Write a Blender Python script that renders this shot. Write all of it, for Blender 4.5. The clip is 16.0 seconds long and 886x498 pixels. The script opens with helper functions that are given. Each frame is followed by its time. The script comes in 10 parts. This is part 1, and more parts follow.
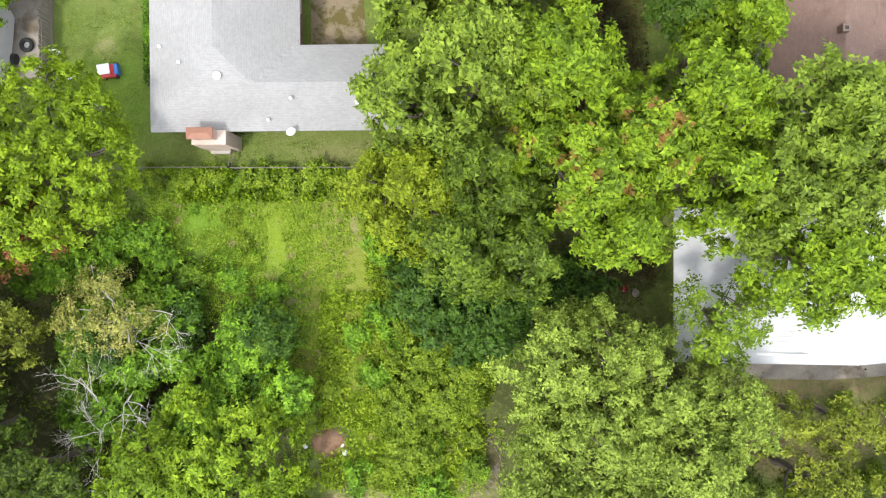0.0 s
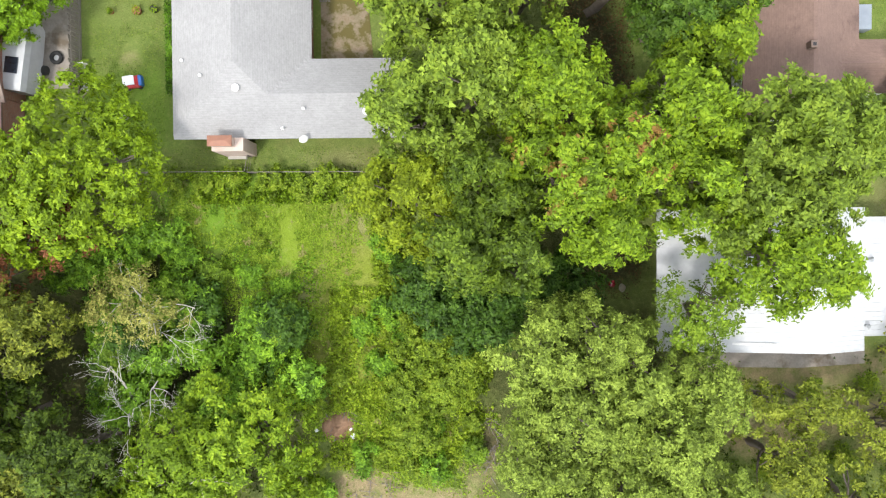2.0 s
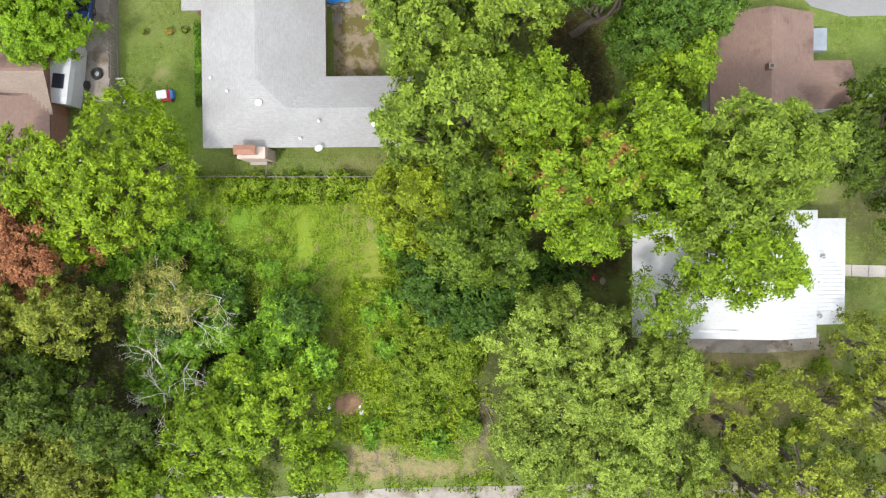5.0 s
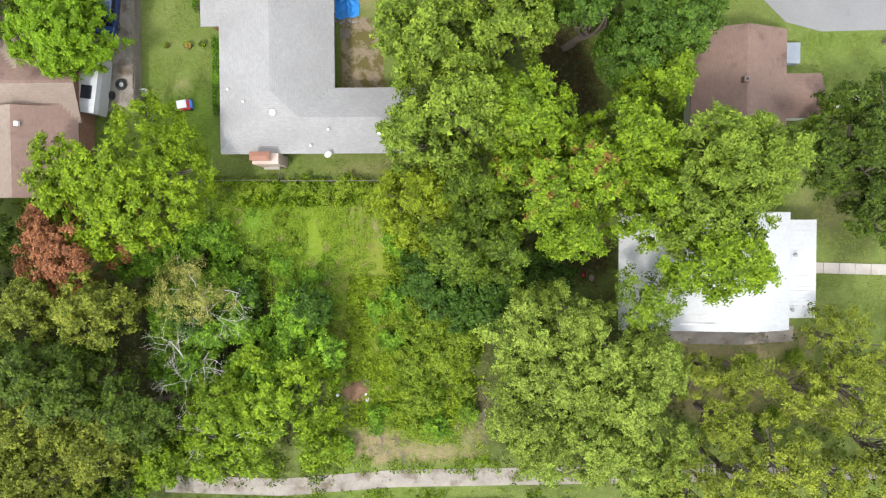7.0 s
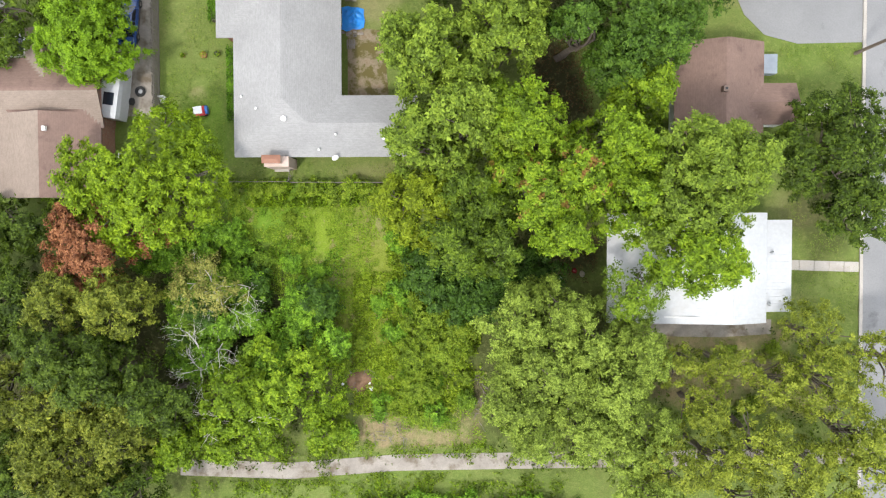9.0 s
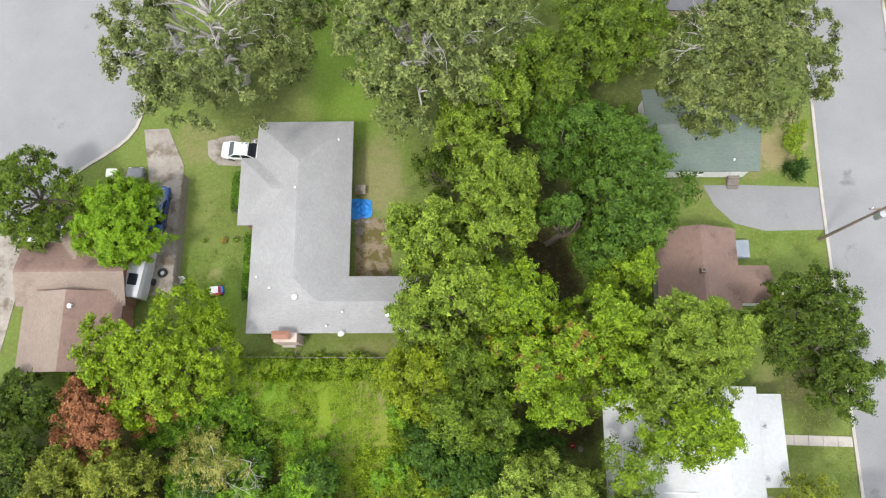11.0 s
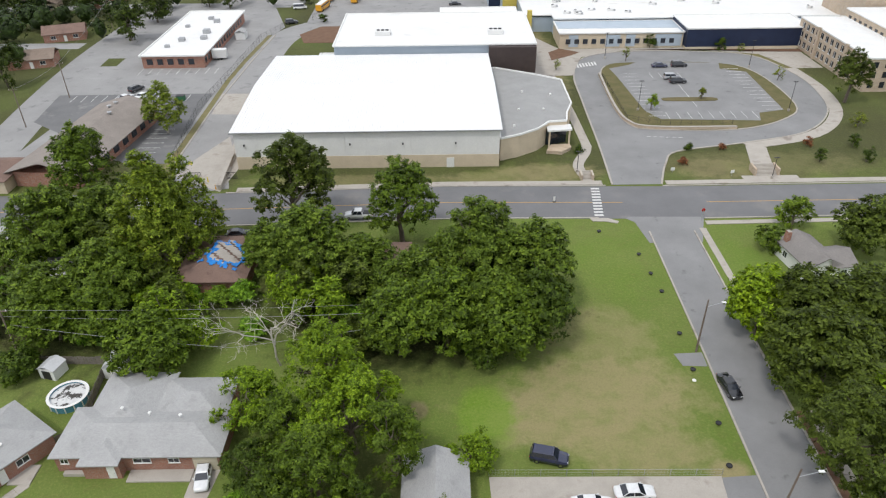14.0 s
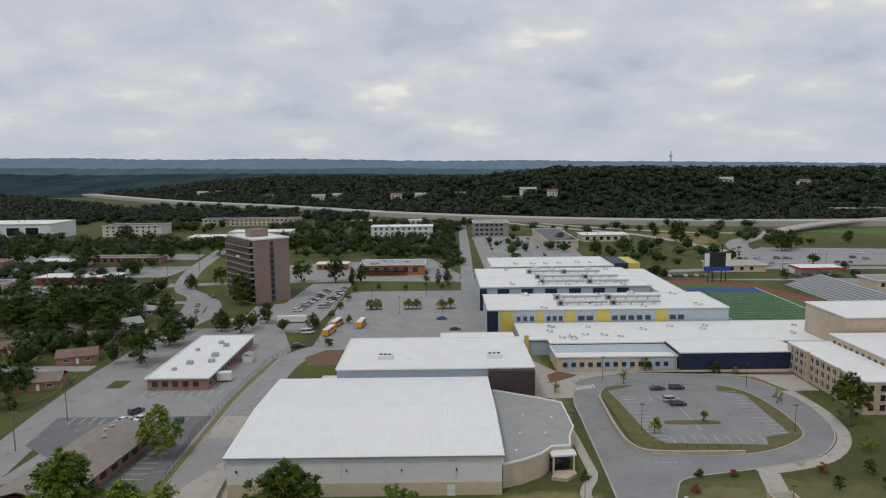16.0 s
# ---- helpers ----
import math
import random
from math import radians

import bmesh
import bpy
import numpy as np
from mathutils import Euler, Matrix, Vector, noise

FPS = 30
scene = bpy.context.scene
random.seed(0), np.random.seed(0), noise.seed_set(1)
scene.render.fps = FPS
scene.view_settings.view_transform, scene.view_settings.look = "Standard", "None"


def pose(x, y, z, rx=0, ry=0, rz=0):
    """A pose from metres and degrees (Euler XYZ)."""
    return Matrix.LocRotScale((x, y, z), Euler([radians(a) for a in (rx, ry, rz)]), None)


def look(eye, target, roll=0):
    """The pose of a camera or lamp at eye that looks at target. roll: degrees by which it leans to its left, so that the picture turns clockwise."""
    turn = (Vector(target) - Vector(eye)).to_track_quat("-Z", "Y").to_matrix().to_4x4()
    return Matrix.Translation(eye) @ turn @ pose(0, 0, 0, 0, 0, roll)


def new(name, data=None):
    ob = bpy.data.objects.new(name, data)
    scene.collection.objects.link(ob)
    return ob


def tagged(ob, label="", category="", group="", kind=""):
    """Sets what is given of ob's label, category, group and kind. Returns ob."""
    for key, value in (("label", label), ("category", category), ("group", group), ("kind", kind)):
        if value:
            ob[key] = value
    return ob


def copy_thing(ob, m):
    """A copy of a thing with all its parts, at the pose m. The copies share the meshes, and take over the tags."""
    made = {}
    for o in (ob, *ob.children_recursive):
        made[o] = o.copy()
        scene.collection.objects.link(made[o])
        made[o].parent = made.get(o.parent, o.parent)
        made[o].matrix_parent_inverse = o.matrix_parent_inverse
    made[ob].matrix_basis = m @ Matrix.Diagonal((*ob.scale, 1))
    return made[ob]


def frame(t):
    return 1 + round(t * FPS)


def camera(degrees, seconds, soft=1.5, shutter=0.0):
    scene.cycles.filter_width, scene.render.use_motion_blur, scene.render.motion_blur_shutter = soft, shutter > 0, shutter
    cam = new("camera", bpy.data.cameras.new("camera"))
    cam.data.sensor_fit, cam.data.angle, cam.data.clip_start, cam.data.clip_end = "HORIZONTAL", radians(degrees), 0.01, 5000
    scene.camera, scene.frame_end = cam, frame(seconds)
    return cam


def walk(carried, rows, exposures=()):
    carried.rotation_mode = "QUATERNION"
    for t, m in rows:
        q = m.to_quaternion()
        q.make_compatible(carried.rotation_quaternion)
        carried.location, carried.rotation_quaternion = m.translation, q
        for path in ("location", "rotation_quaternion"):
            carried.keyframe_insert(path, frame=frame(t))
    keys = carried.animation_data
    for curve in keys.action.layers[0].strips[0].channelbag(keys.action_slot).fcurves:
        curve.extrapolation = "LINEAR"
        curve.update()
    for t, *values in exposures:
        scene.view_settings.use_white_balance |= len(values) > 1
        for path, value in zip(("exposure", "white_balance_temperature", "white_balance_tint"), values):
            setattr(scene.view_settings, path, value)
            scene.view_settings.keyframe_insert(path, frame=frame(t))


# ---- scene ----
cam = camera(65.0, 16.0, soft=1.2)
PATH = [
    (0, pose(-0.053, -0.666, 45.454, -0.756, 1.053, -0.386)),
    (0.5, pose(-0.248, -0.574, 46.321, -0.902, 0.820, -0.446)),
    (1, pose(-0.222, -0.610, 47.216, -0.876, 0.830, -0.408)),
    (1.5, pose(-0.286, -0.425, 48.097, -1.098, 0.769, -0.406)),
    (2, pose(-0.163, -0.440, 49.024, -1.114, 0.912, -0.431)),
    (2.5, pose(-0.230, -0.363, 49.987, -1.231, 0.821, -0.427)),
    (3, pose(-0.164, -0.106, 50.991, -1.572, 0.847, -0.382)),
    (3.5, pose(-0.162, -0.029, 51.939, -1.659, 0.841, -0.405)),
    (4, pose(-0.091, -0.085, 52.838, -1.606, 0.908, -0.343)),
    (6.5, pose(0.246, 0.172, 57.861, -1.866, 1.146, -0.261)),
    (7, pose(0.224, 0.258, 58.862, -1.937, 1.128, -0.258)),
    (7.5, pose(0.144, 0.286, 59.896, -2.002, 1.036, -0.216)),
    (8, pose(0.361, 0.368, 60.927, -2.053, 1.210, -0.164)),
    (8.2, pose(0.332, 0.320, 61.291, -2.021, 1.159, -0.119)),
    (9.4, pose(0.130, -0.200, 63.450, -1.350, 0.950, -0.150)),
    (10.3, pose(-0.241, -0.995, 65.174, 4.178, 0.619, -0.186)),
    (10.5, pose(-0.133, -1.121, 65.341, 6.291, 0.687, -0.179)),
    (11, pose(0.175, -1.220, 65.904, 13.475, 0.928, -0.114)),
    (11.5, pose(0.382, -0.839, 66.499, 20.758, 1.085, -0.031)),
    (12, pose(0.301, -0.654, 67.046, 28.239, 0.997, -0.123)),
    (12.5, pose(0.361, -0.606, 67.561, 35.832, 0.970, -0.113)),
    (13, pose(0.104, -0.320, 68.074, 42.863, 0.896, -0.221)),
    (13.5, pose(-0.127, -0.060, 68.681, 49.944, 0.751, -0.254)),
    (14, pose(-0.280, 0.094, 69.253, 57.015, 0.660, -0.309)),
    (14.5, pose(-0.050, 0.009, 69.579, 64.101, 0.696, -0.229)),
    (15, pose(0.024, 0.296, 69.877, 70.916, 0.689, -0.208)),
    (15.5, pose(0.042, 0.723, 70.372, 77.548, 0.668, -0.194)),
    (16, pose(-0.087, 0.911, 70.468, 82.729, 0.655, -0.213)),
]
walk(cam, [(t, m) for t, m in PATH], exposures=[(0.0, 1.0), (4.0, 0.9), (8.2, 0.8), (11.0, 0.7), (12.5, 0.53), (13.0, 0.54), (13.5, 0.36), (14.0, -0.14), (14.5, -0.4), (15.0, -0.35), (16.0, -0.94)])

# ---- sky and light ----
SUN_TURN, SUN_HEIGHT = radians(218), radians(60)


def make_sky():
    w = bpy.data.worlds.new("sky")
    scene.world = w
    w.use_nodes = True
    nt = w.node_tree
    nt.nodes.clear()
    N, Lk = nt.nodes.new, nt.links.new
    out = N("ShaderNodeOutputWorld")
    sky = N("ShaderNodeTexSky")
    sky.sky_type, sky.sun_disc, sky.sun_elevation, sky.sun_rotation = "NISHITA", False, SUN_HEIGHT, SUN_TURN
    blue = N("ShaderNodeBackground")
    blue.inputs["Strength"].default_value = 0.08
    Lk(sky.outputs[0], blue.inputs["Color"])
    tc = N("ShaderNodeTexCoord")
    # cloud deck: project the sky's direction on a plane overhead
    sep = N("ShaderNodeSeparateXYZ")
    Lk(tc.outputs["Generated"], sep.inputs[0])
    up = N("ShaderNodeMath"); up.operation = "MAXIMUM"; up.inputs[1].default_value = 0.0
    Lk(sep.outputs["Z"], up.inputs[0])
    lift = N("ShaderNodeMath"); lift.operation = "ADD"; lift.inputs[1].default_value = 0.3
    Lk(up.outputs[0], lift.inputs[0])
    comb = N("ShaderNodeCombineXYZ")
    for axis in ("X", "Y"):
        d = N("ShaderNodeMath"); d.operation = "DIVIDE"
        Lk(sep.outputs[axis], d.inputs[0]); Lk(lift.outputs[0], d.inputs[1])
        Lk(d.outputs[0], comb.inputs[axis])
    n1 = N("ShaderNodeTexNoise")
    n1.inputs["Scale"].default_value, n1.inputs["Detail"].default_value, n1.inputs["Roughness"].default_value = 2.7, 9, 0.52
    n1.inputs["Distortion"].default_value = 0.1
    Lk(comb.outputs[0], n1.inputs["Vector"])
    ramp = N("ShaderNodeValToRGB")
    cr = ramp.color_ramp
    cr.elements[0].position, cr.elements[0].color = 0.3, (0.6, 0.67, 0.79, 1)
    cr.elements[1].position, cr.elements[1].color = 0.67, (1.15, 1.12, 1.06, 1)
    e = cr.elements.new(0.42); e.color = (0.74, 0.79, 0.88, 1)
    e = cr.elements.new(0.53); e.color = (0.83, 0.86, 0.92, 1)
    e = cr.elements.new(0.6); e.color = (0.9, 0.915, 0.945, 1)
    Lk(n1.outputs["Fac"], ramp.inputs[0])
    # paler veil towards the horizon
    veil = N("ShaderNodeMapRange"); veil.clamp = True
    veil.inputs["From Min"].default_value, veil.inputs["From Max"].default_value = 0.0, 0.10
    veil.inputs["To Min"].default_value, veil.inputs["To Max"].default_value = 0.6, 0.0
    Lk(sep.outputs["Z"], veil.inputs["Value"])
    mx = N("ShaderNodeMix"); mx.data_type = "RGBA"
    mx.inputs[7].default_value = (0.76, 0.81, 0.88, 1)
    Lk(veil.outputs[0], mx.inputs[0]); Lk(ramp.outputs[0], mx.inputs[6])
    cloud = N("ShaderNodeBackground")
    cloud.inputs["Strength"].default_value = 1.42
    Lk(mx.outputs[2], cloud.inputs["Color"])
    add = N("ShaderNodeMixShader"); add.inputs[0].default_value = 0.92
    Lk(blue.outputs[0], add.inputs[1]); Lk(cloud.outputs[0], add.inputs[2])
    Lk(add.outputs[0], out.inputs[0])


make_sky()
sun = new("sun", bpy.data.lights.new("sun", "SUN"))
sun.data.energy, sun.data.angle, sun.data.color = 1.7, radians(9), (1.0, 0.96, 0.9)
sun.matrix_world = look((0, 0, 0), (-math.sin(SUN_TURN) * math.cos(SUN_HEIGHT), -math.cos(SUN_TURN) * math.cos(SUN_HEIGHT), -math.sin(SUN_HEIGHT)))

# ---- materials ----
def nodes_of(name):
    m = bpy.data.materials.new(name)
    m.use_nodes = True
    nt = m.node_tree
    nt.nodes.clear()
    out, bsdf = nt.nodes.new("ShaderNodeOutputMaterial"), nt.nodes.new("ShaderNodeBsdfPrincipled")
    nt.links.new(bsdf.outputs[0], out.inputs[0])
    return m, nt, bsdf, out


def noise_at(nt, scale, detail=4, rough=0.6, stretch=None, vec=None):
    n = nt.nodes.new("ShaderNodeTexNoise")
    n.inputs["Scale"].default_value, n.inputs["Detail"].default_value, n.inputs["Roughness"].default_value = scale, detail, rough
    if vec is None:
        geo = nt.nodes.new("ShaderNodeNewGeometry")
        vec = geo.outputs["Position"]
    if stretch:
        mp = nt.nodes.new("ShaderNodeMapping")
        mp.inputs["Scale"].default_value = stretch
        nt.links.new(vec, mp.inputs[0])
        vec = mp.outputs[0]
    nt.links.new(vec, n.inputs["Vector"])
    return n.outputs["Fac"]


def ranged(nt, value, lo, hi, a=0.0, b=1.0):
    r = nt.nodes.new("ShaderNodeMapRange")
    r.clamp = True
    for key, v in (("From Min", lo), ("From Max", hi), ("To Min", a), ("To Max", b)):
        r.inputs[key].default_value = v
    nt.links.new(value, r.inputs["Value"])
    return r.outputs[0]


def blend(nt, fac, a, b, how="MIX"):
    m = nt.nodes.new("ShaderNodeMix")
    m.data_type, m.blend_type = "RGBA", how
    for socket, v in ((0, fac), (6, a), (7, b)):
        if hasattr(v, "links"):
            nt.links.new(v, m.inputs[socket])
        else:
            m.inputs[socket].default_value = v if socket == 0 else (*v[:3], 1)
    return m.outputs[2]


def maths(nt, op, a, b=0.0):
    m = nt.nodes.new("ShaderNodeMath")
    m.operation = op
    for k, v in enumerate((a, b)):
        if hasattr(v, "links"):
            nt.links.new(v, m.inputs[k])
        else:
            m.inputs[k].default_value = v
    return m.outputs[0]


def bumped(nt, bsdf, height, strength, distance=0.02):
    b = nt.nodes.new("ShaderNodeBump")
    b.inputs["Strength"].default_value, b.inputs["Distance"].default_value = strength, distance
    nt.links.new(height, b.inputs["Height"])
    nt.links.new(b.outputs[0], bsdf.inputs["Normal"])


def surface(name, light, dark, rough=0.8, scale=0.6, fine=14.0, bump=0.3, metal=0.0, stretch=None, stain=None, stain_scale=0.25, stain_cut=(0.55, 0.7), spec=0.4):
    """A plain real surface: two tones in broad patches and fine grain, with stains of a third colour."""
    m, nt, bsdf, out = nodes_of(name)
    broad, grain = noise_at(nt, scale, 5, 0.65, stretch), noise_at(nt, fine, 3, 0.6)
    col = blend(nt, ranged(nt, broad, 0.3, 0.7), dark, light)
    col = blend(nt, ranged(nt, grain, 0.25, 0.75, 0.0, 0.45), col, [c * 0.72 for c in dark])
    if stain:
        col = blend(nt, ranged(nt, noise_at(nt, stain_scale, 6, 0.62), *stain_cut), col, stain)
    nt.links.new(col, bsdf.inputs["Base Color"])
    nt.links.new(ranged(nt, broad, 0.2, 0.8, min(1, rough + 0.08), max(0.05, rough - 0.08)), bsdf.inputs["Roughness"])
    bsdf.inputs["Metallic"].default_value, bsdf.inputs["Specular IOR Level"].default_value = metal, spec
    if bump:
        bumped(nt, bsdf, grain, bump)
    return m


def plain(name, colour, rough=0.5, metal=0.0, coat=0.0, spec=0.5):
    """Paint, plastic or metal of small things, a little uneven."""
    m, nt, bsdf, out = nodes_of(name)
    col = blend(nt, ranged(nt, noise_at(nt, 3.0), 0.3, 0.7), [c * 0.86 for c in colour], colour)
    nt.links.new(col, bsdf.inputs["Base Color"])
    bsdf.inputs["Roughness"].default_value, bsdf.inputs["Metallic"].default_value = rough, metal
    bsdf.inputs["Coat Weight"].default_value, bsdf.inputs["Specular IOR Level"].default_value = coat, spec
    return m


def shingles(name, light, dark, course=0.15, stain=None):
    """Roof shingles: courses along the eaves, tabs of uneven tone, streaks of dirt."""
    m, nt, bsdf, out = nodes_of(name)
    geo = nt.nodes.new("ShaderNodeNewGeometry")
    sep = nt.nodes.new("ShaderNodeSeparateXYZ")
    nt.links.new(geo.outputs["Position"], sep.inputs[0])
    row = maths(nt, "FRACT", maths(nt, "DIVIDE", sep.outputs["Z"], course * 0.38))
    broad, grain = noise_at(nt, 0.35, 5, 0.6), noise_at(nt, 9.0, 3, 0.7)
    tabs = noise_at(nt, 2.6, 2, 0.5, (1.0, 1.0, 6.0))
    col = blend(nt, ranged(nt, broad, 0.3, 0.7), dark, light)
    col = blend(nt, ranged(nt, tabs, 0.35, 0.65, 0.0, 0.35), col, [c * 0.7 for c in dark])
    col = blend(nt, ranged(nt, grain, 0.3, 0.7, 0.0, 0.3), col, [min(1, c * 1.35) for c in light])
    col = blend(nt, ranged(nt, row, 0.0, 0.25, 0.22, 0.0), col, [c * 0.55 for c in dark])
    if stain:
        col = blend(nt, ranged(nt, noise_at(nt, 0.5, 6, 0.62), 0.56, 0.7, 0.0, 0.6), col, stain)
    nt.links.new(col, bsdf.inputs["Base Color"])
    bsdf.inputs["Roughness"].default_value, bsdf.inputs["Specular IOR Level"].default_value = 0.9, 0.25
    bumped(nt, bsdf, grain, 0.35)
    return m


def brickwork(name, light, dark, mortar=(0.35, 0.32, 0.28)):
    m, nt, bsdf, out = nodes_of(name)
    geo = nt.nodes.new("ShaderNodeNewGeometry")
    sep = nt.nodes.new("ShaderNodeSeparateXYZ")
    nt.links.new(geo.outputs["Position"], sep.inputs[0])
    comb = nt.nodes.new("ShaderNodeCombineXYZ")
    nt.links.new(maths(nt, "ADD", sep.outputs["X"], sep.outputs["Y"]), comb.inputs[0])
    nt.links.new(sep.outputs["Z"], comb.inputs[1])
    bk = nt.nodes.new("ShaderNodeTexBrick")
    bk.inputs["Color1"].default_value, bk.inputs["Color2"].default_value, bk.inputs["Mortar"].default_value = (*light, 1), (*dark, 1), (*mortar, 1)
    for key, v in (("Scale", 1.0), ("Mortar Size", 0.006), ("Brick Width", 0.21), ("Row Height", 0.075)):
        bk.inputs[key].default_value = v
    nt.links.new(comb.outputs[0], bk.inputs["Vector"])
    col = blend(nt, ranged(nt, noise_at(nt, 0.7, 5), 0.35, 0.7, 0.0, 0.4), bk.outputs["Color"], [c * 0.6 for c in dark])
    nt.links.new(col, bsdf.inputs["Base Color"])
    bsdf.inputs["Roughness"].default_value = 0.85
    bumped(nt, bsdf, bk.outputs["Fac"], -0.3, 0.01)
    return m


def leaves(name, a, b, c, odd=None, odd_cut=0.97, lucent=0.06):
    """Leaves: each one its own tone between a, b and c, broad patches over the crown, a few odd-coloured sprays."""
    m, nt, bsdf, out = nodes_of(name)
    a, b, c = ((r, g, bl * 0.66) for r, g, bl in (a, b, c))
    geo = nt.nodes.new("ShaderNodeNewGeometry")
    ramp = nt.nodes.new("ShaderNodeValToRGB")
    cr = ramp.color_ramp
    cr.elements[0].color, cr.elements[1].color = (*[v * 0.3 for v in a], 1), (*[v * 1.4 for v in c], 1)
    cr.elements.new(0.36).color = (*[v * 0.5 for v in b], 1)
    cr.elements.new(0.54).color = (*b, 1)
    cr.elements.new(0.76).color = (*[v * 1.06 for v in c], 1)
    patch, spray = noise_at(nt, 0.4, 5, 0.7), noise_at(nt, 1.3, 3, 0.6)
    mixv = maths(nt, "ADD", maths(nt, "MULTIPLY", geo.outputs["Random Per Island"], 0.42), ranged(nt, patch, 0.32, 0.68, 0.0, 0.26))
    mixv = maths(nt, "ADD", mixv, ranged(nt, spray, 0.34, 0.66, 0.0, 0.34))
    nt.links.new(mixv, ramp.inputs[0])
    col = ramp.outputs[0]
    if odd:
        col = blend(nt, ranged(nt, noise_at(nt, 0.8, 5, 0.62), odd_cut - 0.03, odd_cut, 0.0, 0.85), col, odd)
    info = nt.nodes.new("ShaderNodeObjectInfo")
    col = blend(nt, ranged(nt, info.outputs["Random"], 0.0, 1.0, 0.0, 0.28), col, [v * 0.55 for v in b])
    nt.links.new(col, bsdf.inputs["Base Color"])
    bsdf.inputs["Roughness"].default_value, bsdf.inputs["Specular IOR Level"].default_value = 0.5, 0.14
    tr = nt.nodes.new("ShaderNodeBsdfTranslucent")
    nt.links.new(blend(nt, 1.0, col, (1.0, 1.0, 0.55), "MULTIPLY"), tr.inputs[0])
    mx = nt.nodes.new("ShaderNodeMixShader")
    mx.inputs[0].default_value = lucent
    nt.links.new(bsdf.outputs[0], mx.inputs[1]); nt.links.new(tr.outputs[0], mx.inputs[2])
    nt.links.new(mx.outputs[0], out.inputs[0])
    return m


def ellipses(nt, spots, sep, wobble):
    """A mask of soft-edged patches, (x, y, half width, half depth, strength) each."""
    total = None
    for x, y, rx, ry, k in spots:
        dx = maths(nt, "DIVIDE", maths(nt, "SUBTRACT", sep.outputs["X"], x), rx)
        dy = maths(nt, "DIVIDE", maths(nt, "SUBTRACT", sep.outputs["Y"], y), ry)
        d = maths(nt, "SQRT", maths(nt, "ADD", maths(nt, "MULTIPLY", dx, dx), maths(nt, "MULTIPLY", dy, dy)))
        v = ranged(nt, maths(nt, "ADD", d, wobble), 0.75, 1.25, k, 0.0)
        total = v if total is None else maths(nt, "MAXIMUM", total, v)
    return total


def ground_material():
    m, nt, bsdf, out = nodes_of("grass")
    geo = nt.nodes.new("ShaderNodeNewGeometry")
    sep = nt.nodes.new("ShaderNodeSeparateXYZ")
    nt.links.new(geo.outputs["Position"], sep.inputs[0])
    broad, mid, fine = noise_at(nt, 0.09, 5, 0.6), noise_at(nt, 0.7, 6, 0.7), noise_at(nt, 9.0, 4, 0.75)
    wob = maths(nt, "MULTIPLY", maths(nt, "SUBTRACT", noise_at(nt, 0.35, 6, 0.7), 0.5), 1.5)
    col = blend(nt, ranged(nt, broad, 0.3, 0.7), (0.148, 0.218, 0.04), (0.2, 0.24, 0.068))
    col = blend(nt, ranged(nt, mid, 0.5, 0.75, 0.0, 0.6), col, (0.17, 0.17, 0.055))
    # the town's verges are duller and drier than the yards
    town = ranged(nt, maths(nt, "ADD", sep.outputs["Y"], maths(nt, "MULTIPLY", broad, 60.0)), 146.0, 170.0)
    col = blend(nt, maths(nt, "MULTIPLY", town, ranged(nt, noise_at(nt, 0.03, 5, 0.65), 0.3, 0.6, 0.6, 1.0)), col, (0.08, 0.076, 0.036))
    dry = ellipses(nt, DRY, sep, wob)
    col = blend(nt, maths(nt, "MULTIPLY", dry, ranged(nt, noise_at(nt, 0.3, 5, 0.65), 0.28, 0.55, 0.45, 1.0)), col, (0.38, 0.31, 0.17))
    col = blend(nt, ellipses(nt, LUSH, sep, wob), col, (0.17, 0.31, 0.02))
    col = blend(nt, ellipses(nt, YELLOW, sep, wob), col, (0.27, 0.32, 0.03))
    col = blend(nt, maths(nt, "MULTIPLY", ellipses(nt, DIRT, sep, wob), ranged(nt, noise_at(nt, 1.3, 6, 0.75), 0.36, 0.56, 0.25, 0.95)), col, (0.36, 0.25, 0.16))
    # litter under the trees, with their shade painted into its near-black tone
    col = blend(nt, ellipses(nt, LITTER_SHADE, sep, wob), col, (0.04, 0.027, 0.018))
    tuss = noise_at(nt, 2.6, 5, 0.7)
    col = blend(nt, ranged(nt, tuss, 0.38, 0.6, 0.18, 0.0), col, (0.055, 0.1, 0.016))
    col = blend(nt, ranged(nt, tuss, 0.52, 0.66, 0.0, 0.35), col, (0.27, 0.29, 0.1))
    col = blend(nt, ranged(nt, fine, 0.38, 0.62, 0.26, 0.0), col, (0.03, 0.05, 0.012))
    nt.links.new(col, bsdf.inputs["Base Color"])
    bsdf.inputs["Roughness"].default_value, bsdf.inputs["Specular IOR Level"].default_value = 0.95, 0.15
    bumped(nt, bsdf, maths(nt, "ADD", fine, tuss), 0.8, 0.1)
    return m


